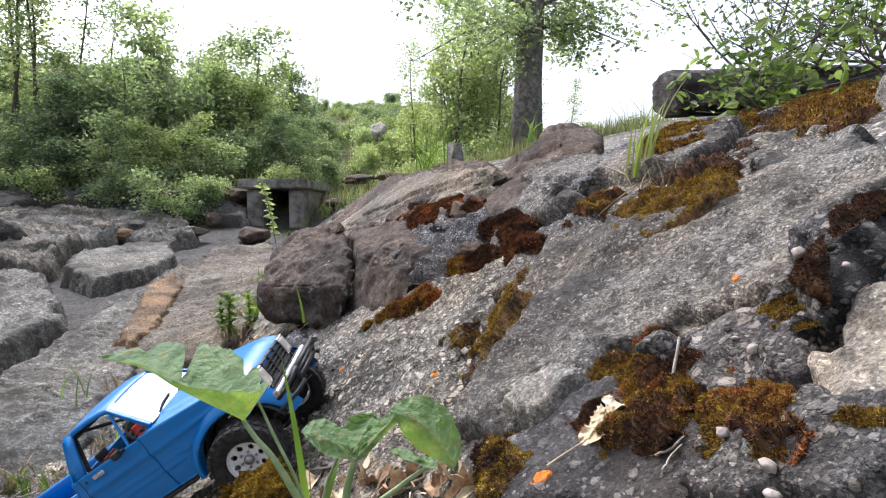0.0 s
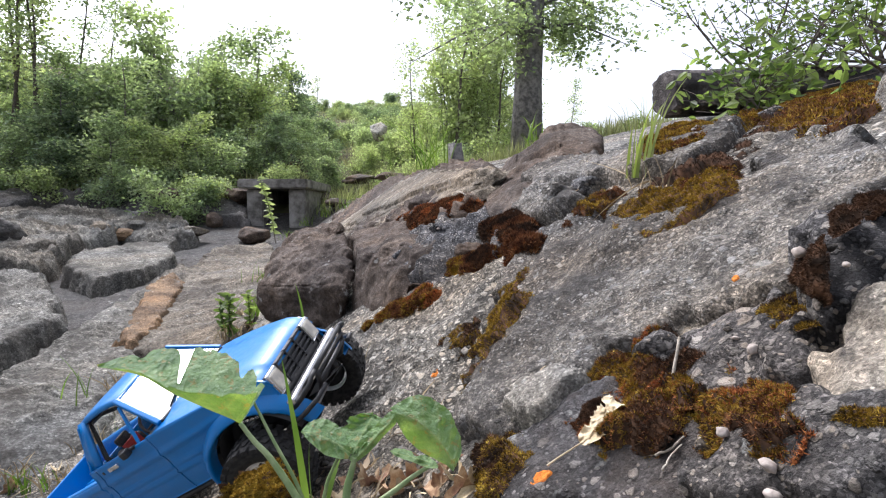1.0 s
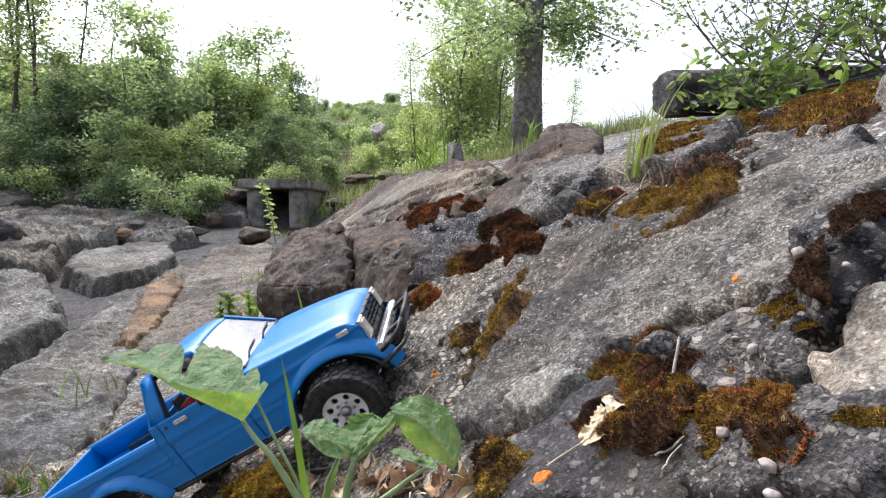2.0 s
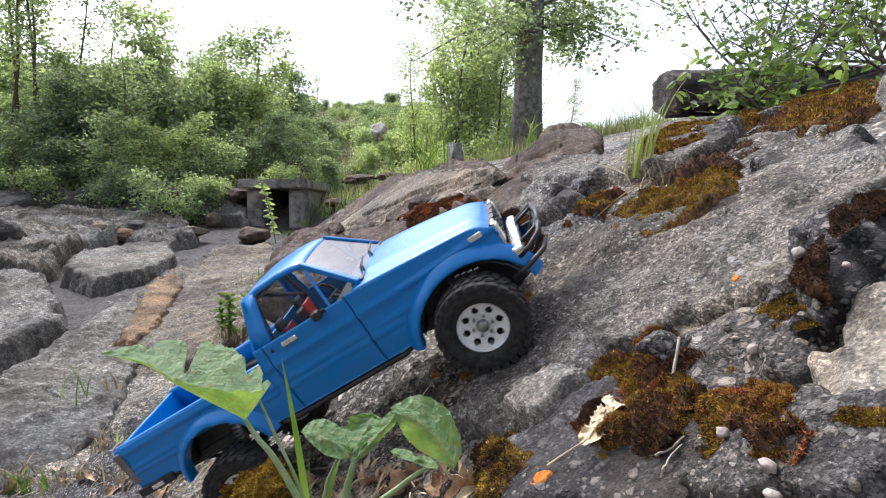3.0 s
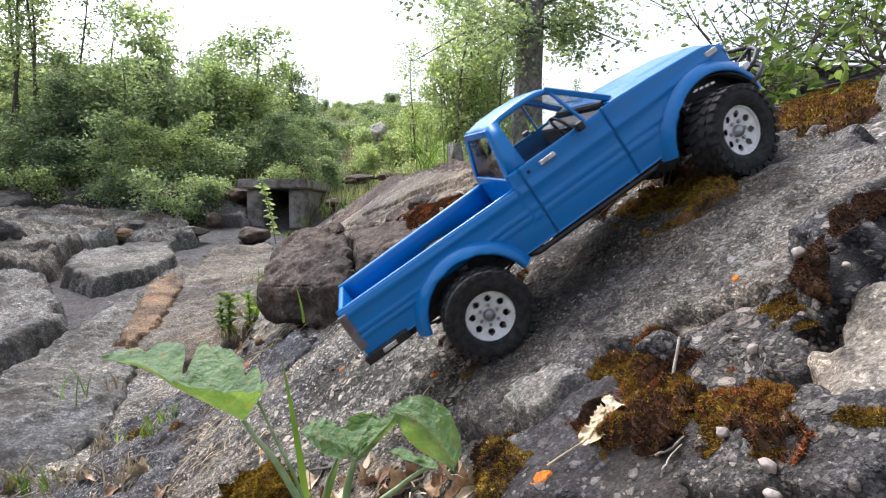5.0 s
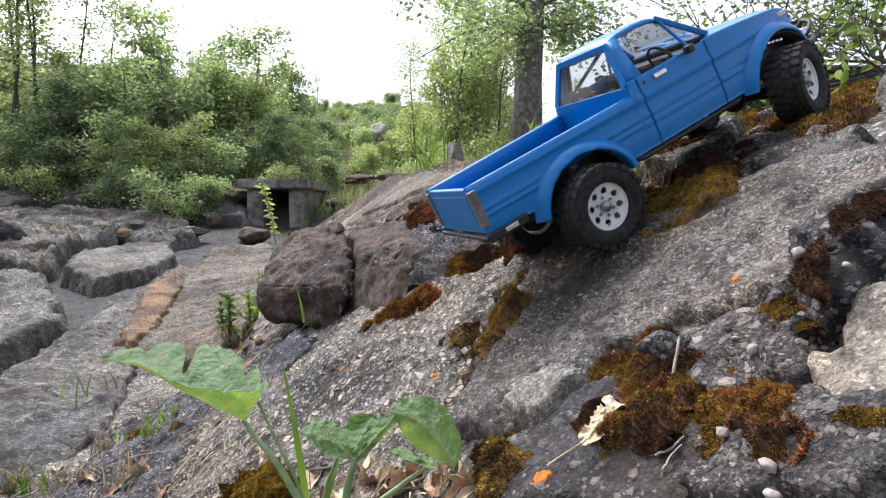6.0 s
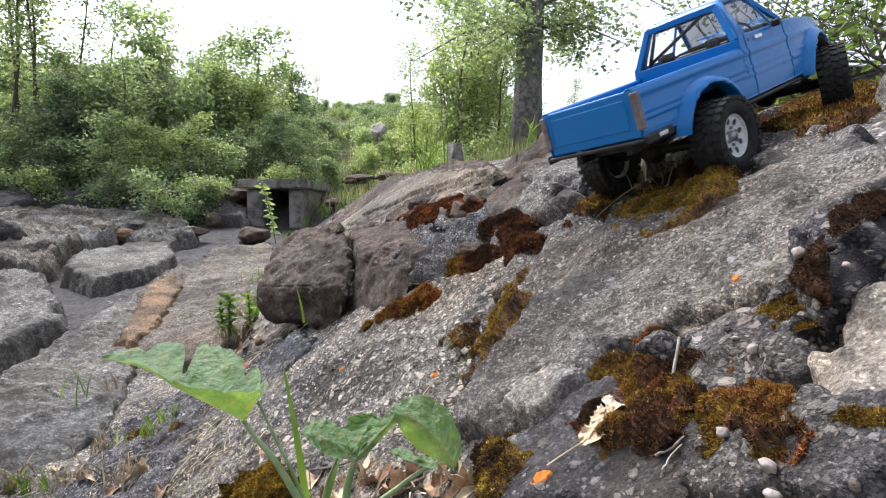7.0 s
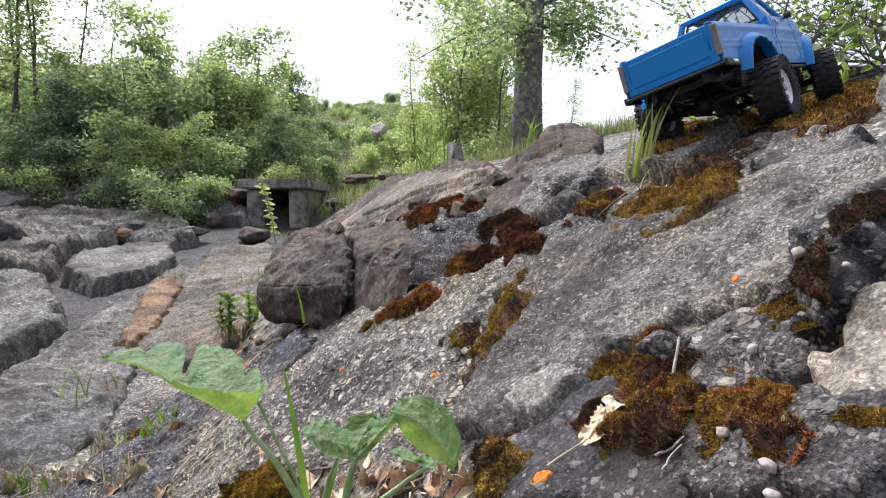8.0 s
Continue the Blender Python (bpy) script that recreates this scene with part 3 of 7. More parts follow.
rock_plate("rock_layer", [(-0.403, 2.396, 0.554), (-0.339, 2.595, 0.637), (-0.213, 2.729, 0.750), (-0.065, 2.302, 0.769), (0.121, 1.292, 0.701), (0.087, 1.309, 0.681), (-0.019, 1.610, 0.667), (-0.149, 1.867, 0.626), (-0.268, 2.014, 0.573)],
           0.016, ROCK_TAN, "thin layer of brown sandstone on the sloping slab", step=0.008, rough=0.003, edge=0.005, ragged=0.012, seed=144, category="rock layer", wave=4, grooves=0.003)
rock_plate("rock_layer", [(-0.315, 2.238, 0.597), (-0.294, 2.433, 0.649), (-0.195, 2.573, 0.744), (-0.049, 2.110, 0.755), (0.097, 1.307, 0.700), (0.024, 1.511, 0.689), (-0.087, 1.812, 0.671), (-0.179, 1.955, 0.635)],
           0.016, ROCK_TAN, "thin layer of brown sandstone on the sloping slab", step=0.008, rough=0.003, edge=0.005, ragged=0.012, seed=145, category="rock layer", wave=4, grooves=0.003)
rock_plate("pale_rock", [(0.042, 0.475, 0.446), (0.056, 0.489, 0.460), (0.075, 0.483, 0.471), (0.100, 0.465, 0.484), (0.109, 0.437, 0.485), (0.097, 0.426, 0.473), (0.081, 0.423, 0.461), (0.063, 0.432, 0.451), (0.047, 0.440, 0.441)],
           0.016, ROCK_FACET, "smooth pale broken stone set in the slab", step=0.003, rough=0.003, edge=0.010, ragged=0.010, seed=151, category="rock")
# bank beside the creek
rock_plate("rock_slab", [(-1.148, 2.027, 0.134), (-1.440, 3.016, 0.259), (-1.563, 3.935, 0.355), (-1.304, 4.230, 0.385), (-1.071, 3.817, 0.343), (-0.876, 2.793, 0.266), (-0.649, 1.947, 0.238), (-0.689, 1.774, 0.178), (-0.874, 1.806, 0.104)],
           0.12, ROCK_TAN, "tan sandstone slab along the creek edge", step=0.008, rough=0.012, edge=0.02, ragged=0.02, seed=51, category="rock slab", wave=4, strata=0.01)
rock_plate("rock_slab", [(-1.173, 1.257, 0.054), (-1.311, 1.567, 0.111), (-1.352, 2.017, 0.173), (-1.402, 2.605, 0.241), (-1.553, 3.399, 0.314), (-1.417, 3.274, 0.291), (-1.135, 2.177, 0.171), (-0.948, 1.721, 0.076), (-0.861, 1.448, 0.044), (-0.884, 1.283, 0.028), (-0.974, 1.132, 0.006)],
           0.11, ROCK_CREEK, "pale cracked bedrock edge above the creek", step=0.008, rough=0.010, edge=0.026, ragged=0.015, seed=54, category="rock slab", wave=4, strata=0.012)
rock_plate("rock_slab", [(-0.756, 1.029, 0.005), (-0.842, 1.235, 0.023), (-0.827, 1.459, 0.055), (-0.635, 1.648, 0.166), (-0.454, 1.593, 0.277), (-0.273, 1.199, 0.332), (-0.353, 1.116, 0.249), (-0.478, 1.065, 0.155), (-0.379, 0.785, 0.167)],
           0.03, ROCK_DARK, "dark rock with grass and litter beside the slope", step=0.006, rough=0.012, edge=0.012, ragged=0.02, seed=57, category="rock slab", pebble=0.02, share=0.3)
# creek bed
rock_plate("creek_slab", [(-2.100, 1.938, 0.195), (-2.992, 2.787, 0.282), (-2.132, 2.985, 0.306), (-1.668, 2.477, 0.244), (-1.462, 2.141, 0.196), (-1.468, 1.839, 0.166), (-1.570, 1.583, 0.135)],
           0.20, ROCK_CREEK, "pale flat creek bed slab with undercut edge", step=0.012, rough=0.014, edge=0.03, ragged=0.03, seed=60, category="rock slab", wave=2.5, strata=0.02)
rock_plate("creek_slab", [(-2.148, 3.273, 0.311), (-2.328, 3.677, 0.347), (-2.293, 4.214, 0.385), (-2.049, 4.304, 0.400), (-1.735, 3.704, 0.335), (-1.713, 3.258, 0.286), (-1.841, 3.042, 0.262)],
           0.15, ROCK_CREEK, "flat pale sandstone slab lying in the creek", step=0.012, rough=0.010, edge=0.02, ragged=0.02, seed=63, category="rock slab", wave=3)
rock_plate("creek_slab", [(-3.537, 3.167, 0.321), (-4.450, 4.014, 0.532), (-4.218, 5.536, 0.657), (-3.639, 5.835, 0.609), (-2.678, 4.925, 0.458), (-2.640, 4.050, 0.358), (-2.359, 3.503, 0.307), (-2.371, 3.150, 0.293)],
           0.18, ROCK_CREEK, "broad grey creek bed rock with broken steps", step=0.016, rough=0.030, edge=0.04, ragged=0.05, seed=66, category="rock slab", wave=2, strata=0.06)
rock_plate("creek_slab", [(-3.703, 5.939, 0.599), (-3.176, 5.954, 0.625), (-2.400, 5.404, 0.525), (-2.073, 4.813, 0.420), (-2.142, 4.423, 0.381), (-2.677, 4.835, 0.419)],
           0.16, ROCK_CREEK, "stepped grey rock below the bank", step=0.016, rough=0.030, edge=0.03, ragged=0.05, seed=67, category="rock slab", wave=2.5, strata=0.05)
rock_plate("creek_channel", [(-1.299, 1.899, 0.058), (-1.778, 2.673, 0.145), (-1.694, 3.223, 0.201), (-1.799, 3.950, 0.274), (-1.827, 5.271, 0.408), (-1.501, 4.262, 0.313), (-1.534, 3.436, 0.228), (-1.430, 2.614, 0.141), (-1.297, 2.062, 0.077)],
           0.03, ROCK_WET, "wet dark bedrock of the creek channel", step=0.014, rough=0.008, edge=0.03, ragged=0.03, seed=69, category="rock slab", wave=3)
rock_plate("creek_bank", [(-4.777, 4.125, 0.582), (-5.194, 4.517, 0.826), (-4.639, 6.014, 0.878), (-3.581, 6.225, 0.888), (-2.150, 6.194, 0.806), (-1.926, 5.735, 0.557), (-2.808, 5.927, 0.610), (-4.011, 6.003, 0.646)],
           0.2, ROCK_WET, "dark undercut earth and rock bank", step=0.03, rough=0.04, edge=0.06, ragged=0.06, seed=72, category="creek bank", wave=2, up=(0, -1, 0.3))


# ---------- moss, litter and loose stones on the rock ----------
def blades(points, normals, length, width, rng, lean=0.5):
    """Small upright blades on given points: arrays of corners and faces."""
    n = len(points)
    d = normals + lean * rng.normal(size=(n, 3))
    d /= np.linalg.norm(d, axis=1)[:, None]
    side = np.cross(d, rng.normal(size=(n, 3)))
    side /= np.linalg.norm(side, axis=1)[:, None] + 1e-9
    ln = (length * rng.uniform(0.5, 1.3, n))[:, None]
    v = np.stack([points - side * width, points + side * width, points + d * ln * 0.6 + side * width * 0.7, points + d * ln], 1)
    return v.reshape(-1, 3), np.arange(4 * n).reshape(-1, 4)


def moss_patch(outline, mats, label, count=5000, blade=0.006, width=0.0007, thick=0.012, step=0.005, seed=1, rough=0.006, lean=0.85):
    """A cushion of moss: a lumpy bed covered with fine shoots."""
    span = np.ptp(np.array(outline, float), axis=0).max()
    bed = rock_plate("moss_patch", outline, thick, MOSS_DARK, label, step=step, rough=rough, edge=0.006, ragged=min(0.016, 0.10 * span), seed=seed, category="moss", wave=22)
    tagged(bed, kind="stuff")
    me = bed.data
    co = np.array([v.co for v in me.vertices])
    no = np.array([v.normal for v in me.vertices])
    faces = [tuple(p.vertices) for p in me.polygons]
    rng = np.random.default_rng(seed)
    count, blade, width = int(count * 4.2), blade * 0.40, width * 0.45
    tri = np.array([f[:3] for f in faces])
    pick = rng.integers(0, len(tri), count)
    w = rng.dirichlet((1, 1, 1), count)
    p = (co[tri[pick]] * w[..., None]).sum(1)
    q = no[tri[pick]].mean(1)
    v, f = blades(p, q, blade, width, rng, lean)
    tone = fbm(p, 30, 4, seed + 5) + 0.22 * rng.normal(size=count)
    rank = np.argsort(np.argsort(tone)) / count
    kind = np.where(rng.random(count) < 0.12, 0, 1 + np.minimum((rank * len(mats)).astype(int), len(mats) - 1))
    allv = np.concatenate([co, v])
    out = mesh_from("moss_patch", allv, faces + [tuple(r + len(co)) for r in f], MOSS_DARK)
    for m in mats:
        out.materials.append(m)
    out.polygons.foreach_set("material_index", np.concatenate([np.zeros(len(faces), np.int32), kind.astype(np.int32)]))
    bed.data = out
    return bed


moss_patch([(0.179, 0.617, 0.572), (0.226, 0.747, 0.602), (0.260, 0.735, 0.623), (0.298, 0.674, 0.635), (0.280, 0.548, 0.626), (0.268, 0.542, 0.617), (0.241, 0.561, 0.600), (0.207, 0.583, 0.579), (0.192, 0.589, 0.571)],
           (MOSS_GOLD, MOSS_GOLD), "thick golden green moss cushion on the ledge", 9000, 0.009, 0.0008, 0.014, seed=2, rough=0.010)
moss_patch([(0.174, 0.774, 0.594), (0.204, 0.847, 0.621), (0.254, 0.858, 0.640), (0.253, 0.799, 0.630), (0.224, 0.782, 0.608), (0.194, 0.750, 0.598)],
           (MOSS_GOLD, MOSS_RUST), "golden moss tuft on the rock edge", 4000, 0.008, 0.0008, 0.012, seed=3, rough=0.008)
moss_patch([(0.088, 0.421, 0.459), (0.119, 0.452, 0.479), (0.141, 0.457, 0.489), (0.169, 0.448, 0.516), (0.187, 0.445, 0.512), (0.168, 0.366, 0.504), (0.181, 0.339, 0.504), (0.191, 0.314, 0.500), (0.159, 0.252, 0.506),
            (0.146, 0.264, 0.493), (0.155, 0.327, 0.476), (0.123, 0.340, 0.459), (0.108, 0.371, 0.457), (0.096, 0.399, 0.456)],
           (MOSS_DARK, MOSS_RUST, MOSS_GOLD, MOSS_GOLD, MOSS_ORANGE), "mixed golden and brown moss bed in a hollow", 22000, 0.007, 0.0006, 0.010, seed=4, rough=0.008, step=0.004)
moss_patch([(0.139, 0.399, 0.474), (0.154, 0.391, 0.483), (0.172, 0.347, 0.505), (0.186, 0.318, 0.503), (0.157, 0.261, 0.511), (0.168, 0.338, 0.483), (0.144, 0.355, 0.480)],
           (MOSS_ORANGE, MOSS_DARK, MOSS_GOLD, MOSS_RUST, MOSS_ORANGE), "rust-red dry moss among the green", 7000, 0.007, 0.0008, 0.010, seed=5, rough=0.007, step=0.004)
moss_patch([(0.096, 0.414, 0.459), (0.105, 0.414, 0.463), (0.115, 0.397, 0.465), (0.107, 0.376, 0.463), (0.098, 0.392, 0.455)],
           (MOSS_DARK, MOSS_DARK, MOSS_RUST), "dark purple-brown moss beside the dead leaf", 3500, 0.006, 0.0006, 0.004, seed=27, rough=0.005, step=0.003)
moss_patch([(0.165, 0.313, 0.496), (0.177, 0.322, 0.501), (0.184, 0.309, 0.503), (0.171, 0.273, 0.507), (0.163, 0.265, 0.502), (0.157, 0.270, 0.496), (0.156, 0.285, 0.496)],
           (MOSS_RUST, MOSS_GOLD, MOSS_ORANGE, MOSS_GOLD), "rust-orange and golden moss on the grey rock", 5000, 0.006, 0.0006, 0.006, seed=28, rough=0.006, step=0.003)
moss_patch([(0.024, 0.563, 0.441), (0.051, 0.651, 0.475), (0.077, 0.715, 0.512), (0.097, 0.711, 0.526), (0.079, 0.639, 0.499), (0.049, 0.568, 0.472), (0.034, 0.542, 0.452)],
           (MOSS_GOLD, MOSS_GOLD), "strip of golden moss along a crack", 5000, 0.008, 0.0008, 0.012, seed=6)
moss_patch([(0.492, 0.868, 0.732), (1.090, 1.879, 0.945), (1.408, 2.226, 1.062), (1.531, 2.220, 1.088), (1.456, 1.977, 1.039), (0.456, 0.623, 0.719), (0.405, 0.588, 0.690), (0.373, 0.601, 0.681)],
           (MOSS_RUST, MOSS_GOLD, MOSS_RUST, MOSS_GOLD, MOSS_GOLD), "rusty and golden moss on the upper shelf", 40000, 0.014, 0.0015, 0.012, seed=7, rough=0.006)
moss_patch([(0.325, 0.973, 0.712), (0.873, 2.171, 0.931), (0.455, 0.928, 0.757), (1.023, 1.889, 0.928), (0.591, 1.120, 0.772), (0.362, 0.804, 0.707), (0.305, 0.817, 0.685)],
           (MOSS_RUST, MOSS_GOLD, MOSS_GOLD, MOSS_GOLD), "orange moss carpet on the upper shelf", 34000, 0.014, 0.0015, 0.010, seed=8, rough=0.006, step=0.008)
moss_patch([(0.279, 0.830, 0.646), (0.319, 0.755, 0.661), (0.381, 0.770, 0.688), (1.057, 1.854, 0.931), (0.468, 0.797, 0.723), (0.384, 0.728, 0.679), (0.351, 0.703, 0.656), (0.299, 0.707, 0.639)],
           (MOSS_DARK, MOSS_DARK), "dark brown moss along the ledge crack", 8000, 0.009, 0.0010, 0.012, seed=9, rough=0.010)
moss_patch([(0.262, 0.749, 0.627), (0.309, 0.712, 0.646), (0.361, 0.722, 0.665), (0.322, 0.633, 0.642), (0.274, 0.593, 0.628)],
           (MOSS_RUST, MOSS_GOLD), "orange brown moss under the ledge", 5000, 0.009, 0.0010, 0.010, seed=10, rough=0.008)
moss_patch([(-0.136, 1.006, 0.405), (-0.086, 0.991, 0.438), (-0.030, 0.954, 0.472), (0.006, 0.905, 0.492), (-0.008, 0.896, 0.473), (-0.059, 0.936, 0.443)],
           (MOSS_RUST, MOSS_GOLD, MOSS_ORANGE), "rusty moss strip at the foot of the boulder", 9000, 0.018, 0.0020, 0.008, seed=11, step=0.005, rough=0.004)
moss_patch([(0.016, 0.983, 0.508), (0.036, 0.949, 0.534), (0.070, 0.915, 0.550), (0.086, 0.889, 0.538), (0.058, 0.870, 0.520), (0.034, 0.875, 0.507)],
           (MOSS_GOLD, MOSS_RUST, MOSS_RUST, MOSS_DARK), "dark red moss in the gully", 9000, 0.018, 0.0020, 0.008, seed=12, step=0.005, rough=0.004)
moss_patch([(-0.131, 1.592, 0.581), (-0.047, 1.503, 0.622), (0.059, 1.342, 0.644), (0.074, 1.214, 0.621), (0.013, 1.243, 0.588), (-0.052, 1.342, 0.577)],
           (MOSS_RUST, MOSS_DARK, MOSS_ORANGE), "rust-red moss on the brown slab", 9000, 0.018, 0.0020, 0.008, seed=13, step=0.005, rough=0.004)
moss_patch([(-0.008, 0.699, 0.440), (0.018, 0.720, 0.459), (0.046, 0.703, 0.468), (0.038, 0.642, 0.461), (0.009, 0.660, 0.443)],
           (MOSS_DARK, MOSS_GOLD), "small brown moss tuft on the slope", 2500, 0.008, 0.0008, 0.008, seed=14)
moss_patch([(0.206, 0.388, 0.532), (0.229, 0.407, 0.539), (0.237, 0.389, 0.544), (0.212, 0.340, 0.543), (0.210, 0.365, 0.535)],
           (MOSS_DARK, MOSS_GOLD), "dark moss tuft on the conglomerate", 2600, 0.006, 0.0006, 0.003, seed=15, step=0.003, rough=0.002)
moss_patch([(0.237, 0.388, 0.553), (0.211, 0.346, 0.575), (0.213, 0.340, 0.581), (0.210, 0.327, 0.572), (0.205, 0.325, 0.557)],
           (MOSS_DARK, MOSS_DARK), "black-brown moss in a crack", 1500, 0.006, 0.0007, 0.003, seed=16, step=0.003, rough=0.002)
moss_patch([(0.282, 0.401, 0.610), (0.287, 0.400, 0.617), (0.286, 0.377, 0.619), (0.284, 0.371, 0.613), (0.268, 0.372, 0.606)],
           (MOSS_DARK, MOSS_DARK), "dark moss hollow in the rock", 1500, 0.006, 0.0007, 0.003, seed=21, step=0.003, rough=0.002)
moss_patch([(0.225, 0.339, 0.596), (0.263, 0.384, 0.604), (0.231, 0.331, 0.603), (0.226, 0.329, 0.595)],
           (MOSS_DARK, MOSS_DARK), "small dark moss spot on the rock", 900, 0.006, 0.0007, 0.003, seed=26, step=0.003, rough=0.002)
moss_patch([(0.168, 0.249, 0.510), (0.177, 0.249, 0.518), (0.184, 0.238, 0.522), (0.185, 0.228, 0.519), (0.175, 0.233, 0.511)],
           (MOSS_DARK, MOSS_GOLD), "olive moss at the foot of the pale block", 2500, 0.005, 0.0005, 0.006, seed=17, step=0.003)
moss_patch([(-0.188, 0.456, 0.361), (-0.177, 0.457, 0.378), (-0.151, 0.458, 0.386), (-0.128, 0.448, 0.383), (-0.118, 0.437, 0.369)],
           (MOSS_GOLD, MOSS_GOLD), "golden moss cushion below the plant", 7000, 0.009, 0.0008, 0.012, seed=18, rough=0.008)
moss_patch([(0.023, 0.438, 0.395), (0.034, 0.464, 0.407), (0.051, 0.429, 0.430), (0.050, 0.396, 0.423), (0.041, 0.370, 0.412), (0.025, 0.402, 0.391)],
           (MOSS_DARK, MOSS_GOLD), "brown and golden moss in a dark crevice", 4000, 0.007, 0.0007, 0.008, seed=19, step=0.004)
moss_patch([(-0.738, 1.330, 0.076), (-0.602, 1.221, 0.145), (-0.487, 1.122, 0.180), (-0.491, 1.081, 0.164), (-0.585, 1.134, 0.131)],
           (MOSS_RUST, MOSS_GOLD), "orange moss among the grass", 2500, 0.012, 0.001, 0.010, seed=20, step=0.007)
moss_patch([(0.077, 1.042, 0.585), (0.118, 1.022, 0.609), (0.142, 0.949, 0.598), (0.125, 0.800, 0.562), (0.099, 0.779, 0.548), (0.091, 0.885, 0.557)],
           (MOSS_DARK, MOSS_RUST), "dark moss in the shaded gully head", 9000, 0.018, 0.0020, 0.008, seed=22, step=0.005, rough=0.004)


def stone(centre, size, mat, label, seed, turn=(0, 0, 0), name="pebble", category="pebble", rough=0.06, group=""):
    return boulder(name, centre, size, mat, label, seed, turn, category, group=group, detail=3, rough=rough, facets=44 if name == "pebble" else 14)


stone((0.190, 0.349, 0.517), (0.0050, 0.0045, 0.005), PEBBLE_PALE, "cream pebble set in dark rock", 3)
stone((0.145, 0.251, 0.488), (0.0048, 0.0045, 0.003), PEBBLE_PALE, "pinkish pebble lying on the dark slab", 5, (0, 20, 0))
stone((0.144, 0.245, 0.477), (0.0046, 0.0045, 0.0034), PEBBLE_PALE, "pale rounded pebble on the dark slab", 8, (0, 10, 30))
stone((1.082, 1.617, 0.918), (0.012, 0.011, 0.012), PEBBLE_PALE, "white pebble on the mossy shelf", 11)
stone((0.211, 0.341, 0.577), (0.005, 0.0045, 0.004), PEBBLE_PALE, "white stone chip in the crack", 14)
stone((0.162, 0.426, 0.498), (0.019, 0.017, 0.016), ROCK_DARK, "round dark stone nested in moss", 17, name="small_rock", category="rock", rough=0.10)
stone((0.664, 1.194, 0.798), (0.030, 0.020, 0.020), ROCK_DARK, "dark rock lump on the shelf edge", 19, (0, -30, 0), name="small_rock", category="rock", rough=0.12)
stone((0.692, 1.132, 0.795), (0.012, 0.011, 0.010), ROCK_GREY, "grey stone on the shelf moss", 23, name="small_rock", category="rock")
stone((0.150, 0.318, 0.470), (0.008, 0.007, 0.006), ROCK_GREY, "small grey stone beside the moss", 25, name="small_rock", category="rock")
stone((0.141, 0.285, 0.490), (0.004, 0.0036, 0.003), PEBBLE_PALE, "pale chip beside the moss", 27)
rng_s = np.random.default_rng(70)


def scatter_pebbles():
    """Loose chips over the rock round the slope."""
    spots = [(-0.182, 0.810, 0.317), (-0.150, 0.813, 0.349), (-0.092, 0.685, 0.368), (-0.074, 0.784, 0.398), (-0.176, 0.717, 0.313), (-0.043, 0.794, 0.427), (-0.105, 0.638, 0.351), (-0.258, 0.851, 0.277), (-0.269, 0.778, 0.257),
             (-0.009, 0.645, 0.421), (-0.032, 1.297, 0.573), (0.017, 1.229, 0.598), (-0.010, 1.185, 0.569), (1.014, 2.582, 1.011), (0.403, 0.937, 0.735), (0.748, 2.029, 0.884), (0.430, 0.875, 0.740), (-0.179, 0.926, 0.347),
             (-0.419, 0.960, 0.196), (-0.381, 0.964, 0.214), (-0.377, 1.032, 0.224), (-0.407, 0.891, 0.180), (-0.471, 0.967, 0.163), (0.220, 0.297, 0.580), (0.215, 0.307, 0.573), (0.218, 0.325, 0.581), (0.188, 0.368, 0.520), (0.190, 0.381, 0.523)]
    for k, p in enumerate(spots):
        s = rng_s.uniform(0.0025, 0.005) * (1 + 0.6 * (p[1] > 0.9))
        stone(p, (s, s * 0.8, s * 0.6), (PEBBLE_PALE, ROCK_GREY)[k % 2], "small loose stone chip on the slope", 100 + k, (0, 0, k * 40), group="loose stone chips")


scatter_pebbles()


def lichen_spot(centre, r, seed):
    """A flat crust of orange lichen."""
    pts = []
    rng = np.random.default_rng(seed)
    for a in np.linspace(0, 2 * math.pi, 9)[:-1]:
        q = r * rng.uniform(0.6, 1.2)
        pts.append(Vector(centre) + q * (math.cos(a) * Vector((0.8, -0.05, 0.6)) + math.sin(a) * Vector((0.1, 0.95, 0.25))))
    return rock_plate("lichen_patch", pts, 0.0012, LICHEN_ORANGE, "orange crust lichen on the rock", step=r / 9, rough=0.0006, edge=0.001, ragged=0.003, seed=seed, category="lichen", wave=60)


lichen_spot((0.063, 0.371, 0.426), 0.0066, 31)
lichen_spot((-0.008, 0.646, 0.422), 0.006, 32)
lichen_spot((-0.163, 0.914, 0.353), 0.006, 33)
lichen_spot((-0.257, 0.795, 0.265), 0.006, 34)
lichen_spot((-0.432, 0.999, 0.188), 0.007, 35)
lichen_spot((0.223, 0.438, 0.551), 0.003, 36)


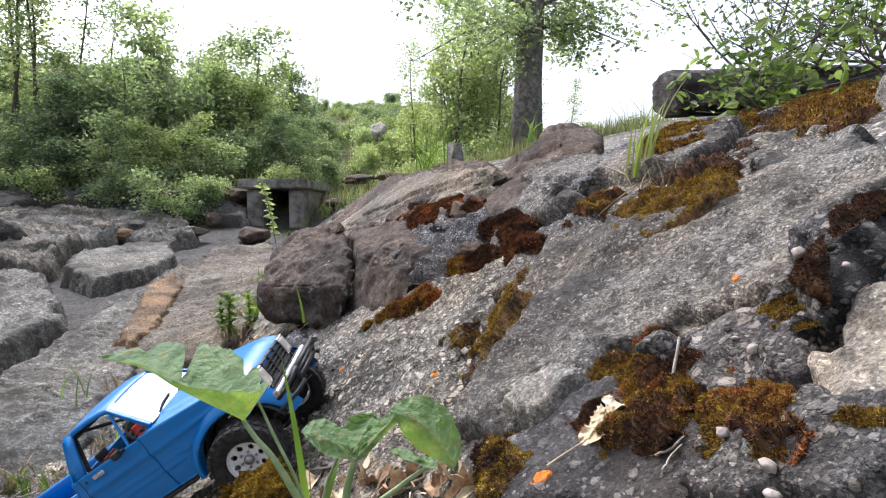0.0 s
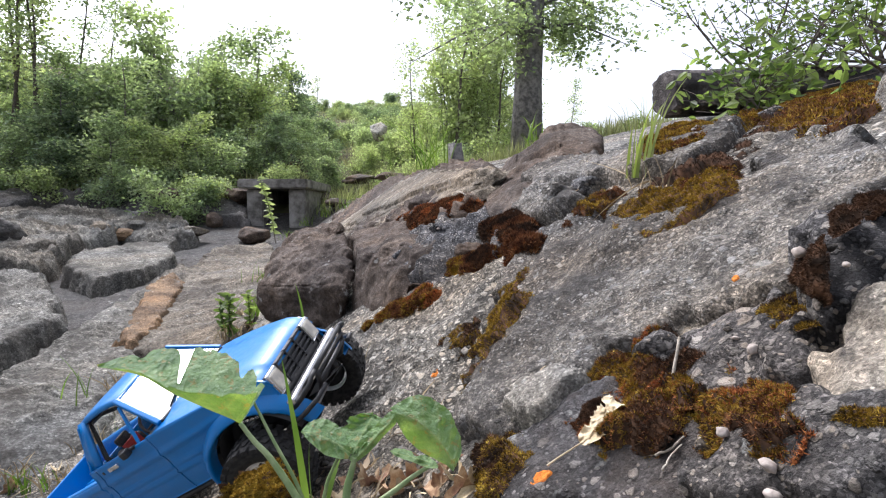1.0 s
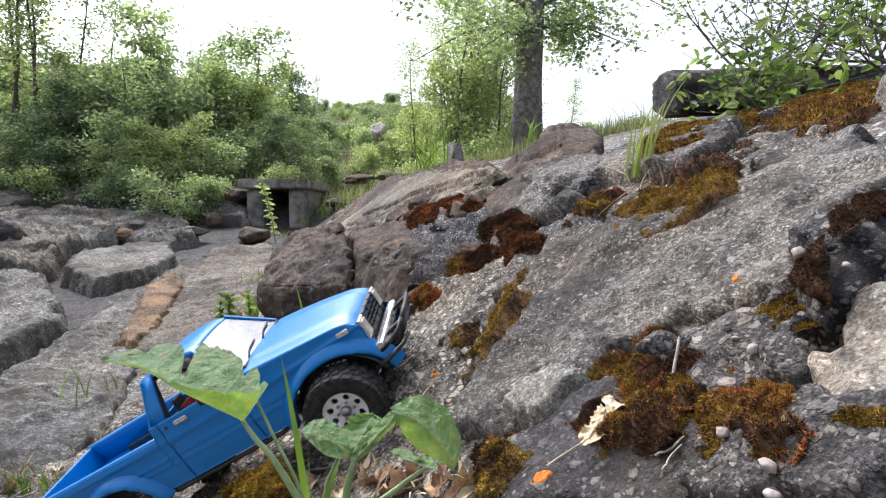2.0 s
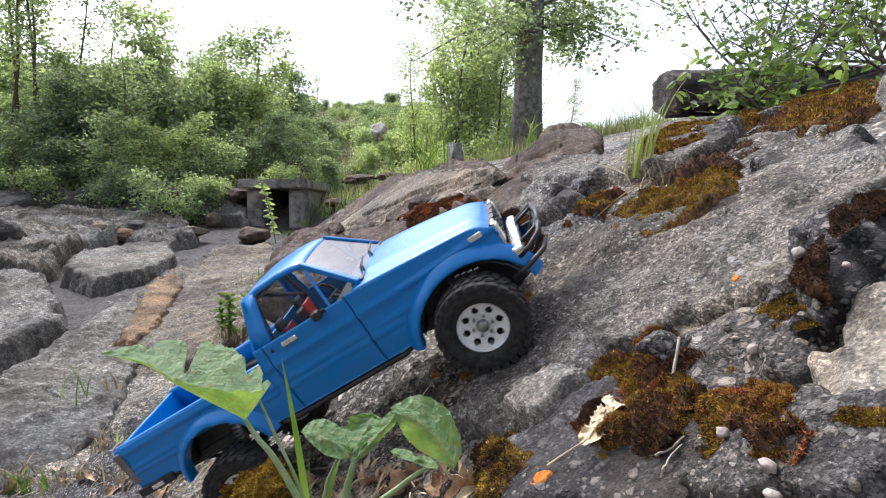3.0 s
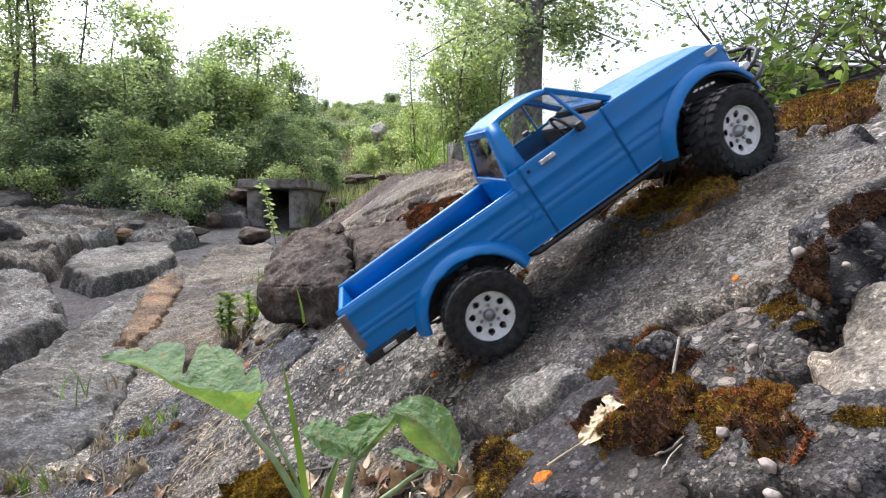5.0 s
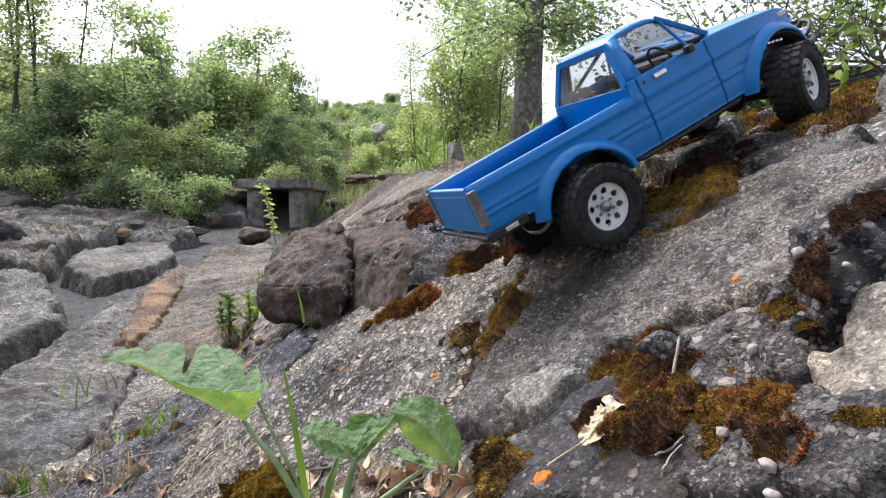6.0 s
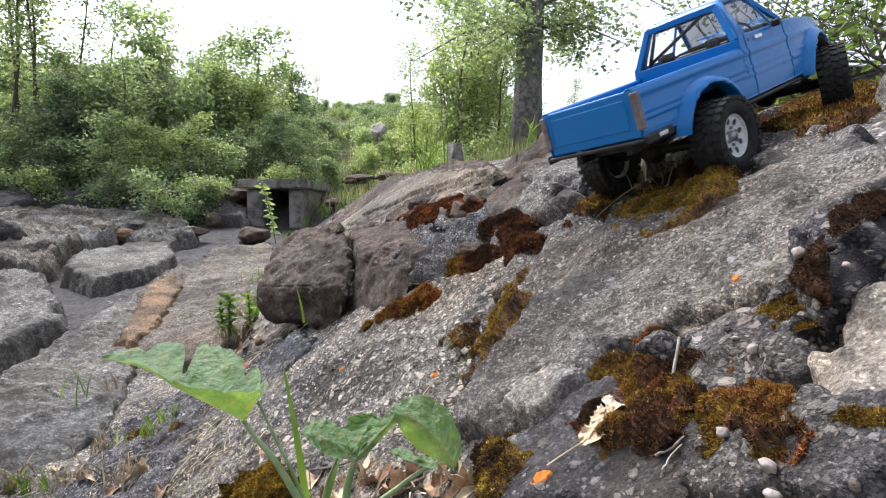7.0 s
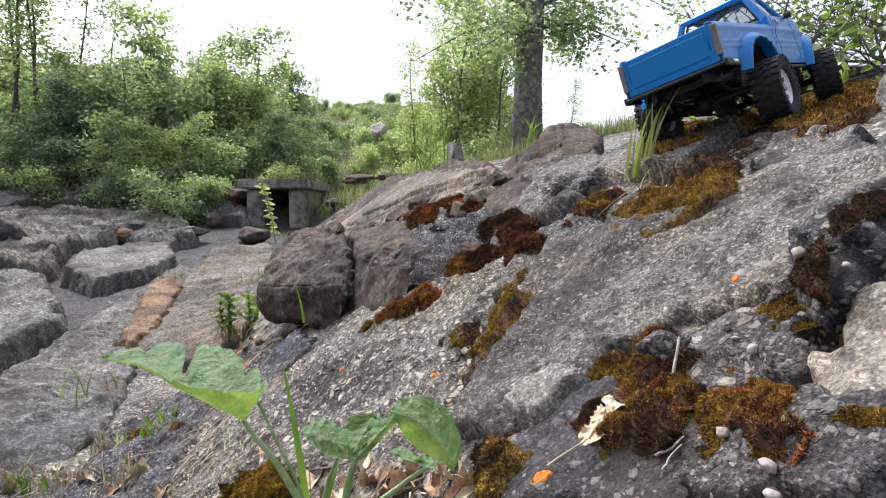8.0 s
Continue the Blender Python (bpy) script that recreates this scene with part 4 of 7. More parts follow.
# ---------- leafy plants ----------
def leaf_mesh(name, mat, base, tip, across, cup=0.25, seed=0, lobes=0.12, curl=0.1, nt=64, nr=14, back=0.0, crumple=0.0, full=0.55):
    """A rounded heart-shaped leaf: base is where the stalk joins, across is half its width as a vector."""
    base, tip, across = np.array(base), np.array(tip), np.array(across)
    ax = tip - base
    up = np.cross(ax, across)
    up *= (1 if up[2] > 0 else -1) / np.linalg.norm(up)
    size = np.linalg.norm(ax)
    rng = np.random.default_rng(seed)
    ph = rng.uniform(0, 6.28, 4)
    verts, faces, veins = [], [], []
    for i in range(nr + 1):
        s = i / nr
        for j in range(nt):
            a = -math.pi + 2 * math.pi * j / nt
            r = 0.42 + 0.58 * math.exp(-(a / full) ** 2) + 0.22 * (1 - math.exp(-(a / 0.9) ** 2)) * math.exp(-((abs(a) - 1.6) / 0.9) ** 2)
            r *= 1 - 0.72 * math.exp(-((abs(a) - math.pi) / 0.28) ** 2)
            r *= 1 - back * min(1, max(0, (abs(a) - 1.4) / 1.0))
            r *= 1 + lobes * 0.35 * math.cos(9 * a + ph[0]) + lobes * 0.3 * abs(math.sin(17 * a + ph[1]))
            u, w = s * r * math.cos(a), s * r * math.sin(a) * 1.15
            vein = min(abs(w), abs(w - 0.55 * u) * 0.8, abs(w + 0.55 * u) * 0.8, abs(w - 1.4 * u) * 0.7, abs(w + 1.4 * u) * 0.7)
            h = cup * w * w - curl * max(0, u) ** 2 + 0.035 * math.sin(7 * u + ph[2]) * math.sin(6 * w + ph[3]) - 0.018 * math.exp(-(vein / 0.03) ** 2) + 0.02 * s * math.sin(5 * a + ph[2])
            h += crumple * (math.sin(11 * u + 6 * w + ph[0]) * math.sin(9 * w - 5 * u + ph[1]) + 0.6 * math.sin(23 * u + ph[3]) * math.sin(19 * w + ph[2]))
            verts.append(base + ax * u + across * w + up * h * size)
            veins.append(math.exp(-(vein / 0.022) ** 2))
    for i in range(nr):
        for j in range(nt):
            k = (j + 1) % nt
            faces.append((i * nt + j, (i + 1) * nt + j, (i + 1) * nt + k, i * nt + k))
    me = mesh_from(name, np.array(verts), faces, mat)
    me.attributes.new("vein", "FLOAT", "POINT").data.foreach_set("value", veins)
    return me


def stalk(name, pts, r, mat, parent, label="", sides=8):
    bm = bmesh.new()
    pts = [Vector(p) for p in pts]
    fine = []
    for k in range(len(pts) - 1):
        p0, p1, p2, p3 = pts[max(k - 1, 0)], pts[k], pts[k + 1], pts[min(k + 2, len(pts) - 1)]
        for t in np.linspace(0, 1, 7)[:-1]:
            fine.append(0.5 * ((2 * p1) + (p2 - p0) * t + (2 * p0 - 5 * p1 + 4 * p2 - p3) * t * t + (3 * p1 - p0 - 3 * p2 + p3) * t ** 3))
    fine.append(pts[-1])
    n = len(fine)
    tube_to(bm, fine, [r * (1.0 - 0.45 * i / n) for i in range(n)], sides)
    return part(name, bm, mat, parent, label)


def tube_to(bm, pts, rs, sides=8):
    rings, ref = [], None
    for i, p in enumerate(pts):
        d = (pts[min(i + 1, len(pts) - 1)] - pts[max(i - 1, 0)]).normalized()
        if ref is None:
            ref = d.orthogonal().normalized()
        ref = (ref - d * ref.dot(d)).normalized()
        side = d.cross(ref)
        rings.append([bm.verts.new(p + (ref * math.cos(a) + side * math.sin(a)) * rs[i]) for a in [2 * math.pi * k / sides for k in range(sides)]])
    for a, b in zip(rings, rings[1:]):
        for k in range(sides):
            bm.faces.new((a[k], a[(k + 1) % sides], b[(k + 1) % sides], b[k])).smooth = True
    bm.faces.new(rings[0][::-1])
    bm.faces.new(rings[-1])


def broad_leaf_material():
    m, n, l, b = material("broad_green_leaf", 0.33, 0, 0.6)
    v = coords(n, l)
    c = ramp(n, l, noise_tex(n, l, v, 45, 6, 0.65), [(0.3, (0.115, 0.225, 0.080)), (0.55, (0.185, 0.315, 0.125)), (0.8, (0.28, 0.42, 0.19))])
    at = n.new("ShaderNodeAttribute")
    at.attribute_name = "vein"
    c = mix(n, l, arith(n, l, "MULTIPLY", at.outputs["Fac"], 0.55), c, (0.38, 0.47, 0.22))
    spots = noise_tex(n, l, v, 160, 5, 0.7)
    c = mix(n, l, ramp(n, l, spots, [(0.66, 0.0), (0.72, 0.7)]), c, (0.33, 0.27, 0.10))
    l.new(c, b.inputs["Base Color"])
    bump(n, l, b, noise_tex(n, l, v, 190, 5, 0.65), 0.9, 0.004)
    tr = n.new("ShaderNodeBsdfTranslucent")
    l.new(mix(n, l, 1.0, c, (1.35, 1.30, 0.35), "MULTIPLY"), tr.inputs["Color"])
    ms = n.new("ShaderNodeMixShader")
    ms.inputs[0].default_value = 0.32
    l.new(b.outputs[0], ms.inputs[1])
    l.new(tr.outputs[0], ms.inputs[2])
    l.new(ms.outputs[0], n["Material Output"].inputs["Surface"])
    return m


BROAD_LEAF = broad_leaf_material()
STALK = simple("pale_green_stalk", [(0.3, (0.16, 0.24, 0.09)), (0.7, (0.30, 0.36, 0.18))], 60, 0.5)


def curled_leaf(name, mat, one, rib, two, seed, notches=(), teeth=0.05, crumple=0.0009, nu=90, nv=26):
    """A leaf between two margins and the midrib that runs from the stalk to the tip; toothed, with torn notches."""
    def glide(pts, t):
        pts = np.array(pts, float)
        k = t * (len(pts) - 1)
        i = np.minimum(k.astype(int), len(pts) - 2)
        u = (k - i)[:, None]
        a, b, c, d = pts[np.maximum(i - 1, 0)], pts[i], pts[i + 1], pts[np.minimum(i + 2, len(pts) - 1)]
        return 0.5 * (2 * b + (c - a) * u + (2 * a - 5 * b + 4 * c - d) * u ** 2 + (3 * b - a - 3 * c + d) * u ** 3)
    rng = np.random.default_rng(seed)
    t = np.linspace(0, 1, nu)
    e1, m, e2 = glide(one, t), glide(rib, t), glide(two, t)
    bite = np.zeros(nu)
    for at, wide, deep in notches:
        bite = np.maximum(bite, deep * np.exp(-((t - at) / wide) ** 2))
    bite = bite + teeth * np.abs(np.sin(26 * t + 2 * np.sin(9 * t + seed))) + teeth * 0.8 * rng.random(nu)
    rows, veins = [], []
    for k in range(nv + 1):
        w = 2 * k / nv - 1
        e, a = (e1, -w) if w < 0 else (e2, w)
        a = a * (1 - bite if w < 0 else 1 - 0.35 * bite)
        # the blade leaves the rib steeply and flattens to the margin
        sag = (a - a ** 2) * 0.35
        p = m + (e - m) * a[:, None] + np.array((0, 0.004, -0.012)) * (sag * np.sin(np.pi * t))[:, None]
        side = np.abs(((t * 6 + a * 1.1) % 1) - 0.5) * 2
        p = p + np.array((0.2, -0.8, 0.5)) * (crumple * (0.8 * side - 0.4 + 1.2 * value_noise(p * 160, seed) + 0.5 * value_noise(p * 420, seed + 3)) * np.minimum(a * 4, 1))[:, None]
        rows.append(p)
        veins.append(np.maximum(np.exp(-(a / 0.045) ** 2), np.exp(-((1 - side) / 0.12) ** 2) * 0.6))
    me = mesh_from(name, np.array(rows).reshape(-1, 3), grid_faces(nv + 1, nu), mat)
    me.attributes.new("vein", "FLOAT", "POINT").data.foreach_set("value", np.array(veins).ravel())
    return me


def build_foreground_plants():
    plant = tagged(new("broadleaf_plant"), "broad-leaved green plant with one ragged upright leaf", "plant")
    stalk("stalk", [(-0.083, 0.332, 0.426), (-0.092, 0.334, 0.441), (-0.103, 0.337, 0.456), (-0.112, 0.339, 0.465), (-0.120, 0.340, 0.476)], 0.0024, STALK, plant)
    stalk("stalk", [(-0.082, 0.336, 0.424), (-0.090, 0.340, 0.442), (-0.102, 0.346, 0.461), (-0.110, 0.350, 0.475), (-0.116, 0.354, 0.485), (-0.113, 0.352, 0.491)], 0.0013, STALK, plant)
    place("leaf", curled_leaf("leaf", BROAD_LEAF, [(-0.107, 0.352, 0.495), (-0.123, 0.378, 0.499), (-0.148, 0.388, 0.511), (-0.174, 0.392, 0.513), (-0.201, 0.388, 0.512), (-0.223, 0.372, 0.507)],
                              [(-0.120, 0.340, 0.475), (-0.124, 0.340, 0.478), (-0.142, 0.345, 0.484), (-0.165, 0.352, 0.492), (-0.189, 0.360, 0.502), (-0.222, 0.371, 0.506)],
                              [(-0.105, 0.331, 0.497), (-0.119, 0.327, 0.498), (-0.144, 0.330, 0.499), (-0.165, 0.338, 0.503), (-0.187, 0.350, 0.508), (-0.221, 0.370, 0.506)],
                              3, ((0.585, 0.022, 0.72), (0.26, 0.025, 0.22), (0.12, 0.02, 0.15), (0.80, 0.03, 0.25)), 0.05, 0.0011, 150, 30), parent=plant)
    upright = plant
    plant = tagged(new("broadleaf_plant"), "low broad-leaved green plant with drooping leaves", "plant")
    stalk("stalk", [(-0.056, 0.322, 0.431), (-0.055, 0.324, 0.443), (-0.053, 0.325, 0.451), (-0.051, 0.326, 0.459)], 0.0026, STALK, plant)
    stalk("stalk", [(-0.071, 0.330, 0.427), (-0.068, 0.330, 0.442), (-0.064, 0.328, 0.452), (-0.060, 0.325, 0.461)], 0.0013, STALK, plant)
    stalk("stalk", [(-0.041, 0.336, 0.426), (-0.028, 0.337, 0.435), (-0.017, 0.336, 0.444), (-0.006, 0.335, 0.451)], 0.0020, STALK, plant)
    place("leaf", curled_leaf("leaf", BROAD_LEAF, [(-0.054, 0.326, 0.467), (-0.059, 0.335, 0.472), (-0.067, 0.338, 0.477), (-0.074, 0.336, 0.479), (-0.079, 0.330, 0.478), (-0.081, 0.322, 0.476)],
                              [(-0.053, 0.325, 0.462), (-0.059, 0.324, 0.467), (-0.065, 0.323, 0.471), (-0.071, 0.322, 0.474), (-0.076, 0.321, 0.476), (-0.080, 0.320, 0.476)],
                              [(-0.054, 0.322, 0.460), (-0.059, 0.318, 0.462), (-0.066, 0.316, 0.465), (-0.071, 0.316, 0.469), (-0.076, 0.317, 0.473), (-0.080, 0.320, 0.476)], 7, (), 0.04, 0.0010, 70, 20), parent=plant)
    place("leaf", curled_leaf("leaf", BROAD_LEAF, [(-0.054, 0.327, 0.462), (-0.061, 0.337, 0.466), (-0.063, 0.343, 0.471), (-0.059, 0.346, 0.475), (-0.051, 0.347, 0.478), (-0.043, 0.348, 0.478)],
                              [(-0.052, 0.326, 0.461), (-0.050, 0.331, 0.465), (-0.048, 0.336, 0.469), (-0.046, 0.341, 0.472), (-0.044, 0.345, 0.475), (-0.043, 0.348, 0.477)],
                              [(-0.050, 0.326, 0.462), (-0.044, 0.328, 0.468), (-0.038, 0.332, 0.472), (-0.035, 0.337, 0.475), (-0.037, 0.343, 0.476), (-0.042, 0.348, 0.477)], 8, ((0.5, 0.05, 0.2),), 0.05, 0.0018, 70, 20), parent=plant)
    place("leaf", curled_leaf("leaf", BROAD_LEAF, [(-0.055, 0.330, 0.457), (-0.048, 0.331, 0.469), (-0.041, 0.332, 0.475), (-0.034, 0.332, 0.482), (-0.031, 0.333, 0.484), (-0.028, 0.334, 0.485)],
                              [(-0.053, 0.325, 0.457), (-0.044, 0.326, 0.465), (-0.037, 0.327, 0.473), (-0.032, 0.327, 0.478), (-0.029, 0.328, 0.482), (-0.027, 0.329, 0.485)],
                              [(-0.051, 0.328, 0.455), (-0.042, 0.329, 0.462), (-0.034, 0.330, 0.471), (-0.028, 0.330, 0.477), (-0.027, 0.331, 0.480), (-0.027, 0.332, 0.483)], 9, (), 0.03, 0.0010, 60, 14), parent=plant)
    place("leaf", curled_leaf("leaf", BROAD_LEAF, [(-0.031, 0.331, 0.487), (-0.015, 0.338, 0.493), (0.001, 0.338, 0.486), (0.009, 0.334, 0.473), (0.011, 0.328, 0.463), (0.006, 0.320, 0.454)],
                              [(-0.028, 0.328, 0.485), (-0.017, 0.326, 0.482), (-0.007, 0.324, 0.475), (0.001, 0.322, 0.466), (0.005, 0.320, 0.459), (0.006, 0.318, 0.455)],
                              [(-0.028, 0.328, 0.482), (-0.024, 0.331, 0.472), (-0.016, 0.333, 0.462), (-0.007, 0.331, 0.457), (0.001, 0.326, 0.455), (0.006, 0.319, 0.454)], 11, (), 0.035, 0.0010, 90, 26), parent=plant)
    place("leaf", curled_leaf("leaf", BROAD_LEAF, [(-0.029, 0.345, 0.457), (-0.023, 0.344, 0.457), (-0.016, 0.343, 0.455), (-0.010, 0.342, 0.454), (-0.005, 0.341, 0.451), (-0.003, 0.340, 0.448)],
                              [(-0.032, 0.338, 0.458), (-0.024, 0.337, 0.456), (-0.018, 0.336, 0.455), (-0.011, 0.336, 0.453), (-0.007, 0.335, 0.452), (-0.003, 0.334, 0.450)],
                              [(-0.029, 0.332, 0.458), (-0.024, 0.332, 0.456), (-0.018, 0.331, 0.454), (-0.012, 0.331, 0.452), (-0.008, 0.330, 0.451), (-0.003, 0.330, 0.451)], 12, ((0.4, 0.06, 0.4),), 0.08, 0.0012, 60, 14), parent=plant)
    return upright


SWAYING = build_foreground_plants()
SWAY_ROOT = (-0.083, 0.332, 0.426)


def blade_strip(pts, w, rng, segs=7):
    """A grass blade through a root, a bend and a tip."""
    a, b, c = [np.array(p, float) for p in pts]
    side = np.cross(c - a, rng.normal(size=3))
    side /= np.linalg.norm(side) + 1e-9
    v = []
    for i in range(segs + 1):
        t = i / segs
        p = (1 - t) ** 2 * a + 2 * t * (1 - t) * b + t * t * c
        ww = w * (1 - t ** 2) + 0.00005
        v += [p - side * ww, p + side * ww]
    f = [(2 * i, 2 * i + 1, 2 * i + 3, 2 * i + 2) for i in range(segs)]
    return np.array(v), f


def grass_tuft(root, height, count, spread, mat, label, width=0.0016, seed=0, droop=0.5, way=(0, 0, 1), name="grass_tuft"):
    rng = np.random.default_rng(seed)
    vs, fs, n = [], [], 0
    root = np.array(root, float)
    for _ in range(count):
        foot = root + rng.normal(size=3) * np.array((spread, spread, 0)) * 0.35
        h = height * rng.uniform(0.5, 1.1)
        out = np.append(rng.normal(size=2), 0) * h * droop * 0.6
        d = np.array(way) * h
        v, f = blade_strip((foot, foot + d * 0.6 + out * 0.25, foot + d * rng.uniform(0.75, 1.0) + out), width * rng.uniform(0.6, 1.2), rng)
        vs.append(v)
        fs += [tuple(i + n for i in q) for q in f]
        n += len(v)
    return place(name, mesh_from(name, np.concatenate(vs), fs, mat), label, "grass", kind="stuff")


def long_blade(pts, w, mat, label, seed):
    rng = np.random.default_rng(seed)
    v, f = blade_strip(pts, w, rng, 10)
    return place("grass_blade", mesh_from("grass_blade", v, f, mat), label, "grass")


long_blade(((-0.084, 0.349, 0.413), (-0.091, 0.352, 0.466), (-0.104, 0.365, 0.510)), 0.0024, GRASS_GREEN, "single upright green grass blade", 3)
long_blade(((-0.079, 0.340, 0.420), (-0.082, 0.341, 0.446), (-0.081, 0.342, 0.461)), 0.0022, GRASS_GREEN, "short yellow green grass blade", 4)
long_blade(((-0.072, 0.340, 0.420), (-0.068, 0.341, 0.439), (-0.063, 0.352, 0.450)), 0.0022, GRASS_GREEN, "short green grass blade", 5)
long_blade(((-0.277, 1.139, 0.383), (-0.281, 1.141, 0.419), (-0.295, 1.144, 0.464)), 0.0028, GRASS_GREEN, "thin green blade before the boulder", 6)
grass_tuft((0.283, 0.833, 0.651), 0.150, 14, 0.035, GRASS_PALE, "tall thin pale green grass on the ledge", 0.0026, 11, 0.35)
grass_tuft((0.280, 0.789, 0.633), 0.06, 16, 0.05, GRASS_DRY, "dry straw grass hanging over the ledge", 0.0012, 12, 1.6)
long_blade(((0.285, 0.802, 0.645), (0.249, 0.784, 0.637), (0.189, 0.741, 0.588)), 0.0012, GRASS_DRY, "dry straw blade lying on the slab", 13)
long_blade(((0.285, 0.802, 0.645), (0.231, 0.773, 0.621), (0.205, 0.720, 0.576)), 0.0012, GRASS_DRY, "dry straw blade lying on the moss", 14)
long_blade(((0.171, 0.873, 0.600), (0.199, 0.905, 0.647), (0.289, 0.956, 0.665)), 0.0010, GRASS_DRY, "dry arching straw over the rock", 15)
for k, (q, h, c, m) in enumerate((((-0.981, 1.553, 0.096), 0.12, 7, GRASS_GREEN), ((-0.632, 1.217, 0.125), 0.05, 30, GRASS_GREEN), ((-0.938, 1.614, 0.100), 0.07, 12, GRASS_DRY), ((-0.579, 1.040, 0.108), 0.05, 40, GRASS_DRY),
                                  ((-0.802, 1.201, 0.020), 0.05, 40, GRASS_DRY), ((-0.879, 1.207, 0.004), 0.06, 30, GRASS_GREEN), ((-0.797, 1.318, 0.045), 0.05, 24, GRASS_DRY), ((-0.633, 1.309, 0.122), 0.045, 24, GRASS_GREEN),
                                  ((-0.927, 1.208, 0.029), 0.05, 20, GRASS_DRY), ((-0.693, 2.071, 0.230), 0.12, 20, GRASS_GREEN), ((-0.874, 2.741, 0.273), 0.12, 20, GRASS_GREEN), ((-0.701, 1.845, 0.196), 0.07, 24, GRASS_DRY),
                                  ((-1.379, 5.779, 0.479), 0.14, 24, GRASS_GREEN), ((-1.229, 6.019, 0.562), 0.18, 20, GRASS_GREEN), ((-0.598, 3.523, 0.629), 0.14, 16, GRASS_GREEN), ((-1.252, 4.665, 0.388), 0.10, 24, GRASS_GREEN),
                                  ((0.484, 3.301, 0.972), 0.11, 12, GRASS_GREEN), ((0.261, 1.574, 0.796), 0.09, 12, GRASS_GREEN), ((-0.057, 2.451, 0.787), 0.25, 30, GRASS_GREEN), ((-0.638, 6.986, 1.132), 0.25, 30, GRASS_GREEN))):
    grass_tuft(q, h, c, 0.05 + 0.2 * h, m, "tuft of thin grass among the rocks", 0.0016 * (1 + h * 3), 40 + k, 0.8)


def small_sprig(foot, height, leaves, size, mat, label, seed, lean=(0, 0)):
    """A thin stem with small leaves up its length."""
    rng = np.random.default_rng(seed)
    plant = tagged(new("seedling"), label, "seedling")
    foot = Vector(foot)
    top = foot + Vector((lean[0], lean[1], height))
    mid = foot.lerp(top, 0.5) + Vector((0.03 * height, 0, 0))
    stalk("stem", [foot, mid, top], size * 0.07, BARK_TWIG, plant, sides=6)
    for k in range(leaves):
        t = 0.15 + 0.85 * (k + 0.5) / leaves
        p = foot.lerp(top, t) + Vector((0.03 * height * math.sin(3.14 * t), 0, 0))
        a = k * 2.4 + rng.uniform(-0.5, 0.5)
        d = Vector((math.cos(a), math.sin(a), rng.uniform(-0.3, 0.6))).normalized() * size * rng.uniform(0.7, 1.2)
        w = d.cross(Vector(rng.normal(size=3))).normalized() * size * 0.42
        place("leaf", leaf_mesh("leaf", mat, p + d * 0.15, p + d * 1.1, w, 0.3, seed + k, 0.05, 0.1, 16, 3), parent=plant)


small_sprig((-1.309, 4.513, 0.373), 0.50, 30, 0.060, LEAF_LIGHT_HAZED, "thin sapling with bright round leaves", 3, (-0.10, -0.05))
small_sprig((-0.687, 1.830, 0.190), 0.15, 26, 0.034, LEAF_BUSH, "small green seedling between the rocks", 5)
small_sprig((-0.725, 1.870, 0.195), 0.12, 18, 0.032, LEAF_BUSH, "small green seedling with pointed leaves", 6)
small_sprig((-0.657, 1.932, 0.197), 0.14, 20, 0.026, LEAF_BUSH, "tiny green seedling in the litter", 7)


def dry_leaf(base, tip, across, mat, label, seed, cup=0.9):
    return place("dead_leaf", leaf_mesh("dead_leaf", mat, base, tip, across, cup, seed, 0.3, 0.5, 40, 8), label, "dead leaf")


curled = tagged(new("dead_leaf"), "pale curled dry leaf with a long stalk", "dead leaf")
place("blade", curled_leaf("blade", PALE_LEAF, [(0.087, 0.366, 0.455), (0.092, 0.376, 0.461), (0.098, 0.380, 0.464), (0.104, 0.384, 0.471), (0.109, 0.390, 0.475), (0.115, 0.392, 0.476)],
                           [(0.089, 0.362, 0.453), (0.096, 0.366, 0.458), (0.101, 0.370, 0.463), (0.106, 0.374, 0.467), (0.110, 0.378, 0.472), (0.115, 0.384, 0.476)],
                           [(0.090, 0.358, 0.453), (0.099, 0.356, 0.458), (0.107, 0.360, 0.461), (0.112, 0.364, 0.468), (0.115, 0.372, 0.473), (0.124, 0.380, 0.472)], 14, ((0.3, 0.05, 0.45), (0.72, 0.05, 0.5)), 0.14, 0.0026, 70, 22), parent=curled)
stalk("leaf_stalk", [(0.069, 0.372, 0.434), (0.079, 0.367, 0.444), (0.090, 0.362, 0.454)], 0.0008, PALE_LEAF, curled)
litter = np.random.default_rng(9)


